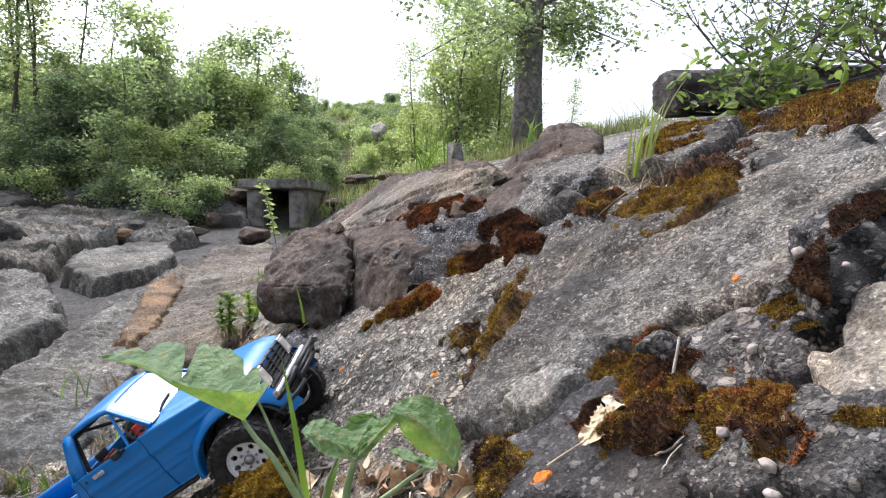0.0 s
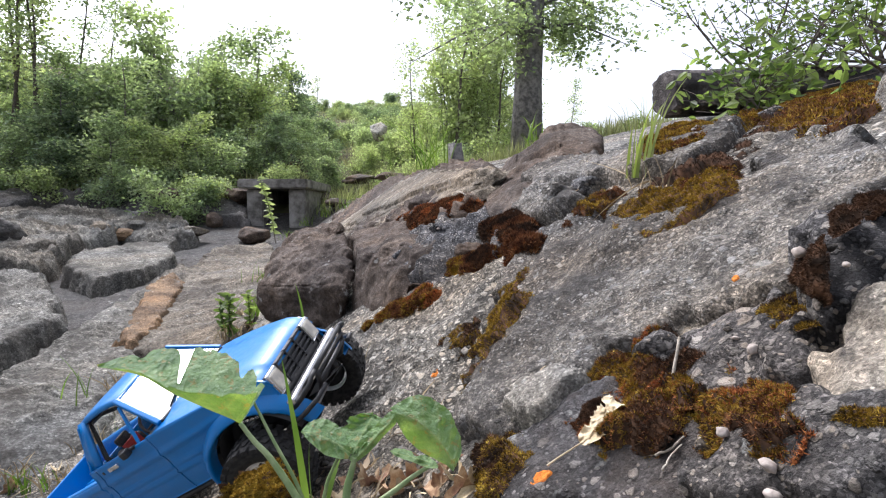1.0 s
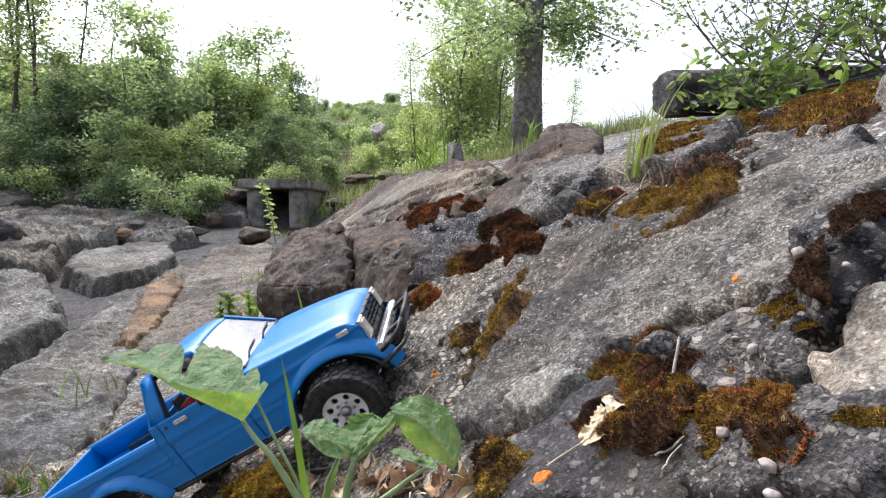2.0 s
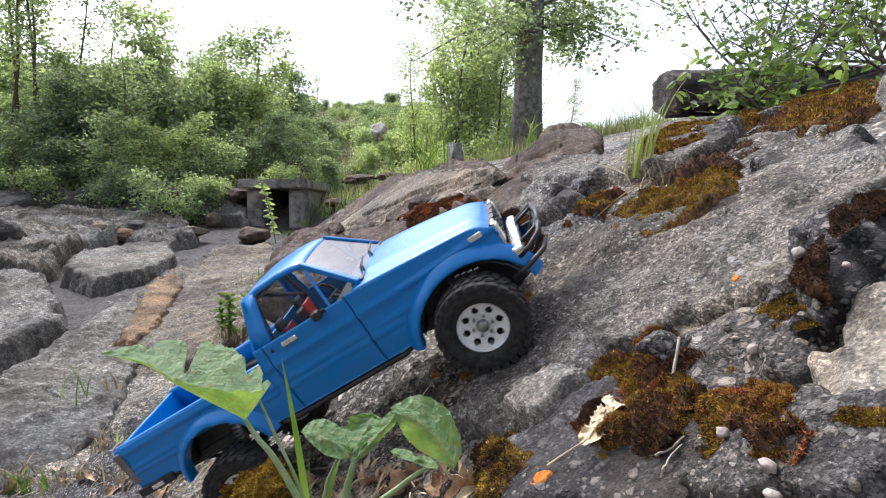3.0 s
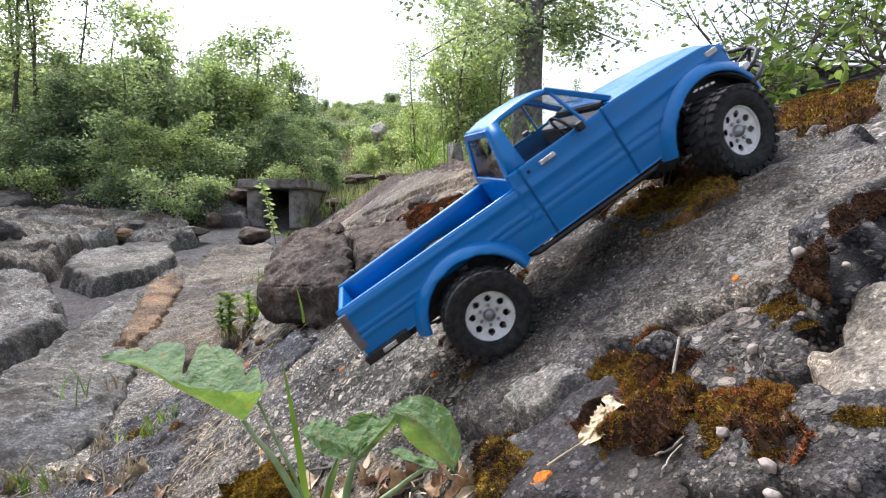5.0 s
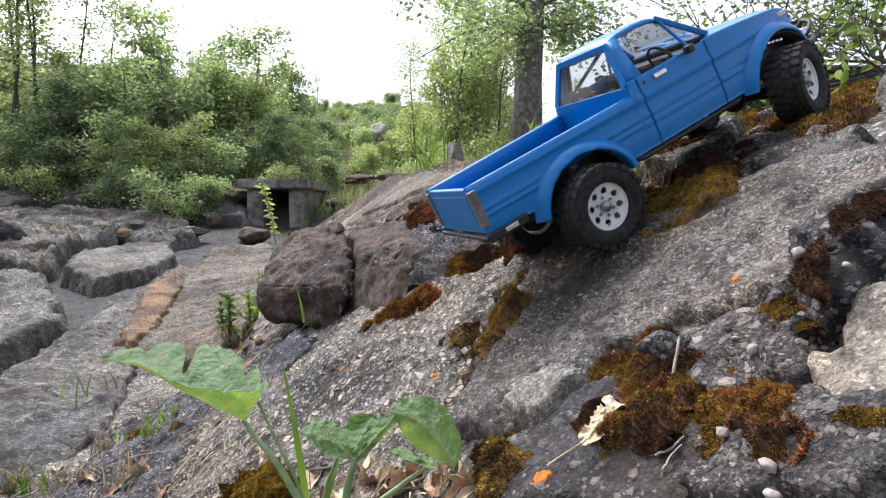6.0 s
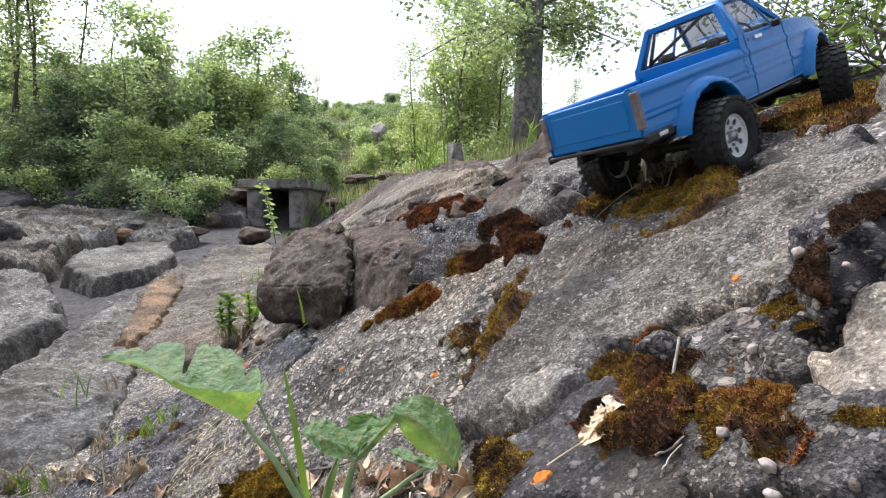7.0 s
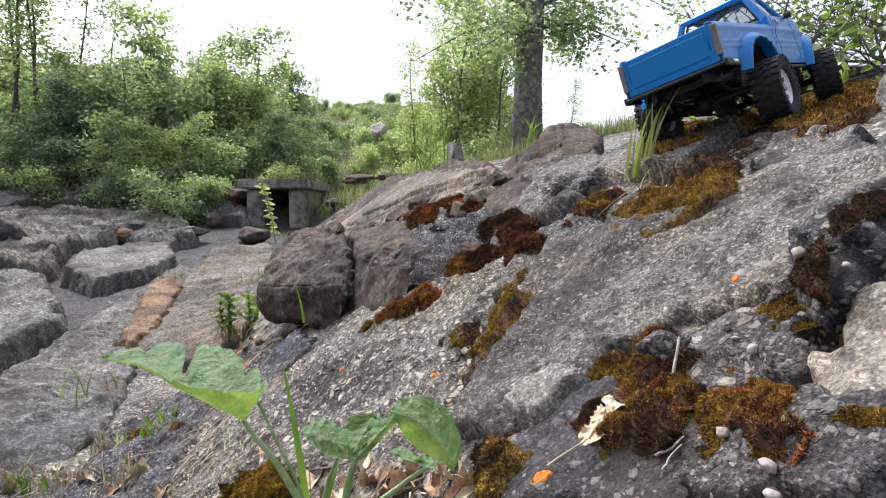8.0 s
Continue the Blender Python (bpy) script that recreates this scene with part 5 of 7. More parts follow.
def scatter_litter():
    """Fallen leaves round the foot of the plants and among the grass."""
    spots = [(-0.102, 0.537, 0.330), (-0.068, 0.525, 0.348), (-0.036, 0.487, 0.363), (-0.010, 0.461, 0.372), (0.012, 0.445, 0.390), (-0.137, 0.603, 0.316), (-0.049, 0.521, 0.360), (0.005, 0.473, 0.388), (0.024, 0.417, 0.397), (-0.082, 0.563, 0.347),
             (-0.024, 0.500, 0.369), (-0.114, 0.549, 0.326), (-0.551, 1.024, 0.129), (-0.595, 1.011, 0.102), (-0.719, 1.128, 0.069), (-0.457, 0.914, 0.150), (-0.878, 1.280, 0.020), (-0.517, 1.467, 0.251), (-0.598, 1.803, 0.208), (-0.572, 1.836, 0.237), (-0.685, 1.877, 0.211),
             (-0.487, 1.519, 0.255), (-0.924, 1.202, 0.009), (-0.659, 1.942, 0.214), (-0.738, 2.080, 0.231), (0.016, 0.421, 0.394), (-0.002, 0.458, 0.380), (-0.092, 0.544, 0.342), (-0.144, 0.584, 0.309), (-0.044, 0.484, 0.358)]
    for k, p in enumerate(spots):
        s = litter.uniform(0.018, 0.032) * (0.8 if p[1] < 0.6 else 1.2)
        a = litter.uniform(0, 6.28)
        d = np.array((math.cos(a), math.sin(a) * 0.9, 0.5 * math.cos(a) + litter.uniform(-0.1, 0.5))) * s
        w = np.array((-math.sin(a), math.cos(a), litter.uniform(-0.4, 0.4))) * s * 0.5
        dry_leaf(p, np.array(p) + d, w, (DEAD_LEAF, PALE_LEAF)[k % 4 == 0], "curled brown dead leaf on the ground", 200 + k, litter.uniform(0.4, 1.4))


scatter_litter()


def twig(pts, r, label, mat=None):
    bm = bmesh.new()
    rng = np.random.default_rng(int(abs(pts[0][0]) * 1e4))
    fine = []
    for a, b in zip(pts, pts[1:]):
        for t in np.linspace(0, 1, 5)[:-1]:
            fine.append(Vector(a).lerp(Vector(b), t) + Vector(rng.normal(size=3)) * r * 0.4)
    fine.append(Vector(pts[-1]))
    tube_to(bm, fine, [r * (1 - 0.5 * i / len(fine)) for i in range(len(fine))], 7)
    me = bpy.data.meshes.new("twig")
    bm.to_mesh(me)
    bm.free()
    me.materials.append(mat or TWIG_PALE)
    return place("twig", me, label, "twig")


TWIG_PALE = simple("bleached_twig", [(0.3, (0.25, 0.21, 0.16)), (0.7, (0.45, 0.40, 0.33))], 120, 0.8, bump_scale=400, bump_strength=0.4)
twig([(0.153, 0.388, 0.479), (0.153, 0.380, 0.483), (0.163, 0.394, 0.515)], 0.0017, "bleached dry twig lying on the moss")
twig([(0.125, 0.331, 0.458), (0.134, 0.329, 0.464), (0.140, 0.328, 0.471)], 0.0009, "thin forked twig on the rock")
twig([(0.125, 0.320, 0.454), (0.130, 0.324, 0.460), (0.138, 0.326, 0.467)], 0.0008, "thin bent twig on the rock")
twig([(-0.151, 0.627, 0.315), (-0.110, 0.575, 0.342), (-0.079, 0.574, 0.354)], 0.0014, "dark twig among dead leaves", BARK_TWIG)
twig([(-0.049, 0.491, 0.358), (-0.022, 0.488, 0.368), (-0.013, 0.479, 0.382)], 0.0016, "pale stick among dead leaves")
twig([(-0.673, 1.125, 0.094), (-0.612, 1.117, 0.121), (-0.516, 1.060, 0.156)], 0.0014, "dry stick among the grass")
twig([(-0.021, 1.431, 0.615), (0.035, 1.436, 0.654), (0.063, 1.257, 0.641)], 0.003, "fallen stick on the brown slab")


# ---------- log, stump, culvert and stones behind ----------
def build_log():
    log = tagged(new("fallen_log"), "dark weathered fallen log on the shelf", "log")
    a, b = Vector((0.786, 2.080, 1.023)), Vector((1.968, 2.386, 1.124))
    ax = (b - a).normalized()
    s1 = ax.cross(Vector((0, 0, 1))).normalized()
    s2 = ax.cross(s1)
    nu, nv = 70, 40
    verts = []
    for i in range(nu):
        c = a.lerp(b, i / (nu - 1))
        for j in range(nv):
            t = 2 * math.pi * j / nv
            q = np.array([[math.cos(t) * 2.0, math.sin(t) * 2.0, i * 0.06]])
            r = 0.080 * (1 + 0.10 * float(fbm(q, 1.0, 3, 4)[0]) + 0.11 * float(fbm(q * np.array([4, 4, 0.4]), 1.0, 3, 8)[0]))
            if i == 0:
                r *= 0.9
            verts.append(c + (s1 * math.cos(t) + s2 * math.sin(t)) * r)
    faces = [tuple(f) for f in grid_faces(nu, nv)] + [(i * nv + nv - 1, (i + 1) * nv + nv - 1, (i + 1) * nv, i * nv) for i in range(nu - 1)]
    place("trunk", mesh_from("trunk", verts, faces, LOG_WOOD), parent=log)
    end = [verts[j] for j in range(nv)]
    ring = [a + (v - a) * 0.5 - ax * 0.01 for v in end] + [a - ax * 0.004]
    f = [(j, (j + 1) % nv, nv + (j + 1) % nv, nv + j) for j in range(nv)] + [(nv + j, nv + (j + 1) % nv, 2 * nv) for j in range(nv)]
    place("cut_end", mesh_from("cut_end", end + ring, f, LOG_WOOD), parent=log)
    stalk("branch_stub", [a.lerp(b, 0.28) + Vector((0, -0.06, -0.09)), a.lerp(b, 0.25) + Vector((0, -0.09, -0.02)), a.lerp(b, 0.22) + Vector((0, -0.07, 0.04))], 0.03, BARK_GREY, log)


LOG_WOOD = simple("weathered_log_wood", [(0.3, (0.03, 0.026, 0.024)), (0.55, (0.075, 0.065, 0.06)), (0.75, (0.19, 0.17, 0.155))], 14, 0.9, bump_scale=60, bump_strength=0.9, dist=0.008)
build_log()
grass_tuft((0.795, 2.445, 0.939), 0.20, 10, 0.1, GRASS_GREEN, "thin grass before the log", 0.0015, 77, 0.5)


def build_stump():
    st = tagged(new("tree_stump"), "small weathered grey stump among grass", "stump")
    base = Vector((0.077, 3.624, 0.876))
    bm = bmesh.new()
    rng = np.random.default_rng(2)
    pts = [base + Vector((0, 0, -0.1)), base + Vector((0.003, 0, 0.06)), base + Vector((-0.005, 0, 0.16))]
    tube_to(bm, pts, [0.062, 0.050, 0.045], 14)
    for v in bm.verts:
        v.co += Vector(rng.normal(size=3)) * 0.005
    part("trunk", bm, BARK_GREY, st)


build_stump()


def build_culvert():
    """A square concrete culvert with an overhanging slab, open to the dark."""
    cv = tagged(new("culvert"), "small concrete box culvert with a flat cap slab", "culvert")
    c = Vector((-1.709, 5.924, 0.805))
    for x0, x1 in ((-0.30, -0.13), (0.13, 0.30)):
        bm = bmesh.new()
        box_at(bm, c, x0, x1, 0, 1.2, -0.36, 0.05)
        part("side_wall", bm, CONCRETE, cv)
    bm = bmesh.new()
    box_at(bm, c, -0.36, 0.34, -0.10, 1.2, 0.05, 0.145)
    part("cap_slab", bm, CONCRETE, cv)
    bm = bmesh.new()
    box_at(bm, c, -0.30, 0.30, 1.1, 1.2, -0.36, 0.05)
    part("back_wall", bm, CONCRETE, cv)


def box_at(bm, c, x0, x1, y0, y1, z0, z1):
    r = bmesh.ops.create_cube(bm, size=1, matrix=Matrix.Translation(c + Vector(((x0 + x1) / 2, (y0 + y1) / 2, (z0 + z1) / 2))) @ Matrix.Diagonal((x1 - x0, y1 - y0, z1 - z0, 1)))
    bmesh.ops.bevel(bm, geom=list({e for v in r["verts"] for e in v.link_edges}), offset=0.012, segments=2, affect="EDGES")


build_culvert()
for k, (p, r, mt, lb) in enumerate((((-2.144, 4.992, 0.446), (0.12, 0.09, 0.045), ROCK_TAN, "flat tan stone lying in the creek"), ((-2.282, 5.749, 0.524), (0.09, 0.08, 0.08), ROCK_BROWN, "brown stone in the creek"),
                                    ((-1.622, 4.959, 0.409), (0.14, 0.11, 0.09), ROCK_BROWN, "brown boulder at the creek edge"), ((-2.211, 8.786, 1.337), (0.16, 0.12, 0.11), ROCK_BROWN, "dark round boulder by the culvert"),
                                    ((-2.509, 8.436, 1.275), (0.13, 0.12, 0.09), ROCK_TAN, "grey boulder above the culvert"), ((-2.756, 4.665, 0.479), (0.10, 0.08, 0.07), ROCK_TAN, "rusty stone on the creek bed"),
                                    ((-2.672, 4.756, 0.430), (0.13, 0.08, 0.05), ROCK_RUST, "flat rust-coloured stone on the creek bed"), ((-2.986, 3.916, 0.460), (0.14, 0.10, 0.10), ROCK_WET, "dark stone at the creek side"),
                                    ((-1.972, 9.272, 1.440), (0.14, 0.12, 0.08), ROCK_TAN, "pale boulder in the bank grass"), ((-1.011, 7.215, 1.024), (0.26, 0.18, 0.06), ROCK_BROWN, "grey outcrop above the slope"),
                                    ((-0.544, 5.952, 0.984), (0.18, 0.12, 0.05), ROCK_BROWN, "grey outcrop block in the grass"), ((-1.130, 6.294, 0.713), (0.16, 0.10, 0.05), ROCK_BROWN, "brown rock lump on the slope"),
                                    ((-1.418, 6.794, 0.775), (0.14, 0.12, 0.06), ROCK_BROWN, "grey rock at the bank foot"), ((-1.027, 9.475, 1.941), (0.17, 0.14, 0.15), ROCK_PALE, "pale rock on the far hillside"),
                                    ((-2.209, 6.225, 0.803), (0.2, 0.15, 0.09), ROCK_BROWN, "brown stone at the bank"), ((-2.864, 6.071, 0.798), (0.18, 0.12, 0.07), ROCK_BROWN, "dark stone under the bushes"),
                                    ((-2.630, 3.757, 0.374), (0.10, 0.08, 0.06), ROCK_CREEK, "broken stone on the creek bed"), ((-2.685, 5.048, 0.494), (0.10, 0.07, 0.05), ROCK_CREEK, "grey stone on the creek bed"))):
    boulder("boulder", p, r, mt, lb, 300 + k, (0, 0, 37 * k), rough=0.08)
rock_plate("stained_rock", [(-1.121, 1.968, 0.163), (-1.224, 2.260, 0.219), (-1.410, 2.784, 0.270), (-1.408, 2.986, 0.290), (-1.302, 2.893, 0.256), (-1.127, 2.342, 0.214), (-1.071, 2.085, 0.175), (-1.061, 1.969, 0.157)],
           0.03, ROCK_RUST, "rust-orange stained rock rib at the bank edge", step=0.008, rough=0.008, edge=0.015, ragged=0.015, seed=401, category="rock")


# ---------- trees and shrubs ----------
def leaf_cloud(centres, per, sigma, size, rng, flat=0.7):
    """Leaves round twig ends: corners and faces of many small pointed leaves."""
    n = len(centres) * per
    p = np.repeat(centres, per, 0) + rng.normal(size=(n, 3)) * sigma * np.array((1, 1, flat))
    d = rng.normal(size=(n, 3)) * np.array((1, 1, 0.6))
    d /= np.linalg.norm(d, axis=1)[:, None]
    s = np.cross(d, rng.normal(size=(n, 3)))
    s /= np.linalg.norm(s, axis=1)[:, None] + 1e-9
    ln = (size * rng.uniform(0.6, 1.25, n))[:, None]
    up = np.cross(s, d) * ln * 0.10
    v = np.stack([p, p + d * ln * 0.34 + s * ln * 0.27 + up, p + d * ln * 0.70 + s * ln * 0.20 + up, p + d * ln - up * 0.6,
                  p + d * ln * 0.70 - s * ln * 0.20 + up, p + d * ln * 0.34 - s * ln * 0.27 + up], 1)
    k = 6 * np.arange(n)[:, None]
    return v.reshape(-1, 3), np.concatenate([k + np.array([[0, 1, 2, 3]]), k + np.array([[0, 3, 4, 5]])])


def tree_parts(height, spread, trunk_r, limbs, twigs, per, sigma, size, mat, seed, low=0.15, stems=1, bark=None, lean=0.05, narrow=1.0):
    """Trunk and limbs as one mesh, crown of leaves as another, at the origin."""
    rng = np.random.default_rng(seed)
    bm = bmesh.new()
    ends = []
    for s in range(stems):
        foot = Vector((rng.normal() * 0.06 * (stems > 1) * height, rng.normal() * 0.06 * (stems > 1) * height, -0.1))
        way = Vector((rng.normal() * lean * (1 + 2 * (stems > 1)), rng.normal() * lean * (1 + 2 * (stems > 1)), 1))
        hh = height * (rng.uniform(0.65, 1.0) if s else 1.0)
        pts = [foot + way * hh * t + Vector(rng.normal(size=3)) * 0.02 * height * t for t in np.linspace(0, 1, 7)]
        tube_to(bm, pts, [trunk_r * (1 - 0.85 * t) + 0.002 for t in np.linspace(0, 1, 7)], 8)
        ends.append(pts[-1])
        for k in range(limbs):
            t = low + (1 - low) * (k + rng.uniform(0, 1)) / limbs
            i = min(int(t * 6), 5)
            p = pts[i].lerp(pts[i + 1], t * 6 - i)
            a = rng.uniform(0, 2 * math.pi)
            reach = spread * (1.0 - 0.75 * abs(t - 0.35) ** narrow) * rng.uniform(0.6, 1.1)
            q = p + Vector((math.cos(a) * reach, math.sin(a) * reach, reach * rng.uniform(0.1, 0.7)))
            m = p.lerp(q, 0.5) + Vector((0, 0, -0.08 * reach))
            tube_to(bm, [p, m, q], [trunk_r * 0.35 * (1 - 0.6 * t) + 0.002, trunk_r * 0.2 + 0.001, 0.0015], 5)
            for _ in range(twigs):
                u = rng.uniform(0.3, 1.05)
                ends.append(p.lerp(q, u) + Vector(rng.normal(size=3)) * reach * 0.22)
    v, f = leaf_cloud(np.array(ends), per, sigma, size, rng)
    trunk = bpy.data.meshes.new("trunk")
    bm.to_mesh(trunk)
    bm.free()
    trunk.materials.append(bark or BARK_GREY)
    return trunk, mesh_from("crown", v, f, mat, False)


def make_tree(name, label, category, group, meshes):
    t = tagged(new(name), label, category, group)
    place("trunk", meshes[0], parent=t)
    place("crown", meshes[1], parent=t)
    return t


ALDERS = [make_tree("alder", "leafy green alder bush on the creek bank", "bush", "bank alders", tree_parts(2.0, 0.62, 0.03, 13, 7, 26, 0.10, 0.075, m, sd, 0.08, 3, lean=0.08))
          for sd, m in ((1, LEAF_ALDER_HAZED), (2, LEAF_ALDER_HAZED), (3, LEAF_DARK_HAZED), (4, LEAF_LIGHT_HAZED))]
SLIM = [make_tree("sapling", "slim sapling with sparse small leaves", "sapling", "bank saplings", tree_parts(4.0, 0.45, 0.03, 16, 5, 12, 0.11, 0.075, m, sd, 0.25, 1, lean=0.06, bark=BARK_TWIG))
        for sd, m in ((11, LEAF_ALDER_HAZED), (12, LEAF_LIGHT_HAZED))]
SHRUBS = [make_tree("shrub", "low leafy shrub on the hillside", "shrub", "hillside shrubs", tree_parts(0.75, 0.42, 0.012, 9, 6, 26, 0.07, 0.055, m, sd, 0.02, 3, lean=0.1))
          for sd, m in ((21, LEAF_ALDER_HAZED), (22, LEAF_LIGHT_HAZED), (23, LEAF_DARK_HAZED))]


def stand(kind, px_x, depth, scale, turn, high=1.0):
    y = depth
    m = Matrix.Translation((px_x, y, ground_z(px_x, y) - 0.03)) @ Matrix.Rotation(turn, 4, "Z")
    ob = copy_thing(kind, m)
    ob.scale = (scale, scale, scale * high)
    return ob


tree_rng = random.Random(5)
for x, y, k, s, hi in ((-4.35, 7.2, 0, 0.78, 1.05), (-3.9, 7.5, 1, 0.72, 0.9), (-3.5, 8.0, 0, 0.95, 1.12), (-3.0, 8.4, 3, 0.75, 0.9), (-2.95, 9.3, 1, 0.85, 1.05), (-2.75, 10.8, 2, 0.75, 0.9),
                       (-4.7, 7.0, 2, 0.62, 0.9), (-5.2, 7.6, 1, 0.6, 0.9), (-5.7, 7.4, 0, 0.6, 0.9), (-2.75, 6.9, 0, 0.52, 0.8), (-3.3, 6.8, 3, 0.55, 0.8), (-3.8, 6.6, 1, 0.52, 0.8), (-4.35, 6.5, 2, 0.52, 0.8),
                       (-2.5, 7.6, 2, 0.55, 0.8), (-2.2, 9.0, 1, 0.55, 0.8), (-4.9, 6.5, 0, 0.5, 0.8), (-6.2, 8.3, 2, 0.6, 0.9), (-4.0, 8.6, 2, 0.72, 1.0), (-4.6, 8.2, 0, 0.66, 1.0), (0.12, 7.0, 3, 0.55, 1.5), (0.50, 7.6, 3, 0.6, 1.5), (-0.35, 8.2, 3, 0.42, 1.2), (0.95, 8.2, 3, 0.42, 1.3)):
    stand(ALDERS[k], x, y, s, tree_rng.uniform(0, 6.3), hi)
for x, y, k, s, hi in ((-5.35, 7.2, 0, 0.8, 1.2), (-5.1, 7.4, 1, 0.75, 1.15), (-4.8, 7.6, 0, 0.65, 1.1), (-5.6, 7.1, 1, 0.8, 1.2), (-5.45, 7.5, 0, 0.8, 1.1), (-4.95, 7.1, 1, 0.7, 1.2), (-4.6, 7.9, 0, 0.6, 1.0), (-3.1, 11.0, 0, 0.45, 0.9), (-2.6, 11.6, 1, 0.45, 0.8), (-3.5, 10.5, 0, 0.45, 0.9),
                       (0.12, 6.6, 1, 0.80, 0.85), (-0.35, 7.6, 1, 0.50, 0.9), (0.45, 7.3, 0, 0.70, 1.0), (0.0, 7.8, 1, 0.55, 1.0), (1.75, 8.2, 0, 0.35, 0.9), (0.75, 8.6, 1, 0.5, 0.9), (0.3, 7.0, 1, 0.6, 0.9), (0.62, 6.9, 1, 0.55, 1.0)):
    stand(SLIM[k], x, y, s, tree_rng.uniform(0, 6.3), hi)
for x, y, k, s in ((-2.6, 5.9, 0, 0.7), (-2.65, 6.15, 1, 0.6), (-3.6, 6.1, 2, 0.6), (-4.2, 6.2, 1, 0.6), (-4.7, 6.1, 0, 0.6), (-3.15, 6.3, 0, 0.6), (-1.95, 6.9, 1, 0.55), (-1.5, 7.6, 0, 0.6), (-1.1, 8.4, 1, 0.6),
                   (-0.6, 7.0, 1, 0.5), (-0.2, 6.4, 1, 0.6), (0.25, 6.2, 0, 0.65), (0.55, 6.3, 1, 0.65), (0.05, 5.6, 1, 0.45), (-1.8, 9.0, 2, 0.7), (-1.2, 10.0, 0, 0.7), (-0.6, 9.2, 1, 0.7), (-0.1, 9.5, 0, 0.7), (1.3, 6.8, 0, 0.5),
                   (1.6, 7.2, 1, 0.5), (2.0, 7.5, 0, 0.6), (2.4, 7.4, 2, 0.6), (1.05, 6.2, 1, 0.5), (2.8, 7.0, 0, 0.5)):
    stand(SHRUBS[k], x, y, s, tree_rng.uniform(0, 6.3), 1.0)
for k in range(90):
    y = tree_rng.uniform(9, 27)
    x = y * tree_rng.uniform(-0.36, 0.06)
    stand(SHRUBS[k % 3], x, y, tree_rng.uniform(0.35, 0.8), tree_rng.uniform(0, 6.3), 1.0)
for ob in ALDERS + SLIM + SHRUBS:
    ob.location = (ob.location.x + 30 + 3 * tree_rng.random(), -25, ground_z(30, -25))


def build_pine():
    """The dark trunk with drooping leafy boughs on the shelf."""
    base = Vector((0.714, 5.051, 1.286))
    base.z = ground_z(base.x, base.y) - 0.05
    t = tagged(new("pine_tree"), "dark conifer trunk with hanging leafy boughs", "tree")
    rng = np.random.default_rng(14)
    bm = bmesh.new()
    pts = [base + Vector((0.03 * k + 0.01 * rng.normal(), 0, 0.75 * k)) for k in range(8)]
    tube_to(bm, pts, [0.15, 0.118, 0.112, 0.105, 0.098, 0.09, 0.08, 0.06], 16)
    ends = []
    for k in range(34):
        low = k < 16
        z = rng.uniform(0.95, 1.5) if low else rng.uniform(1.5, 4.6)
        a = (rng.normal() * 0.5 + (math.pi if k % 2 else 0)) if low else rng.uniform(0, 2 * math.pi)
        p = base + Vector((0.03 * z / 0.75, 0, z))
        reach = rng.uniform(0.5, 1.55) if k % 2 else rng.uniform(0.4, 0.9)
        q = p + Vector((math.cos(a) * reach, math.sin(a) * reach, -0.12 * reach + rng.uniform(-0.15, 0.15)))
        m = p.lerp(q, 0.5) + Vector((0, 0, 0.10))
        tube_to(bm, [p, m, q], [0.016, 0.010, 0.003], 6)
        for _ in range(14):
            u = rng.uniform(0.25, 1.05)
            ends.append(p.lerp(q, u) + Vector(rng.normal(size=3)) * 0.09 + Vector((0, 0, -0.05)))
    part("trunk", bm, BARK_GREY, t)
    v, f = leaf_cloud(np.array(ends), 18, 0.06, 0.045, rng)
    place("crown", mesh_from("crown", v, f, LEAF_ALDER_HAZED, False), parent=t)


build_pine()


def build_near_bush(name, label, roots, ends, leaf, per, sigma, seed, mat, r=0.006):
    """Leafy bush of thin bent stems from roots towards given ends."""
    rng = np.random.default_rng(seed)
    t = tagged(new(name), label, "bush")
    tips = []
    for k, e in enumerate(ends):
        bm = bmesh.new()
        a = Vector(roots[k % len(roots)]) + Vector(rng.normal(size=3)) * 0.03
        b = Vector(e)
        m = a.lerp(b, 0.5) + Vector(rng.normal(size=3)) * 0.04
        tube_to(bm, [a, a.lerp(m, 0.5), m, m.lerp(b, 0.5), b], [r, r * 0.85, r * 0.7, r * 0.5, r * 0.25], 7)
        for _ in range(7):
            u = rng.uniform(0.35, 1.0)
            p = a.lerp(b, u)
            q = p + Vector((rng.normal() * 0.10, rng.normal() * 0.10, rng.uniform(-0.02, 0.14)))
            tube_to(bm, [p, q], [r * 0.35, r * 0.15], 5)
            tips += [p.lerp(q, 0.6), q]
        part("stem", bm, BARK_TWIG, t)
    v, f = leaf_cloud(np.array(tips), per, sigma, leaf, rng, 0.9)
    place("foliage", mesh_from("foliage", v, f, mat, False), parent=t)


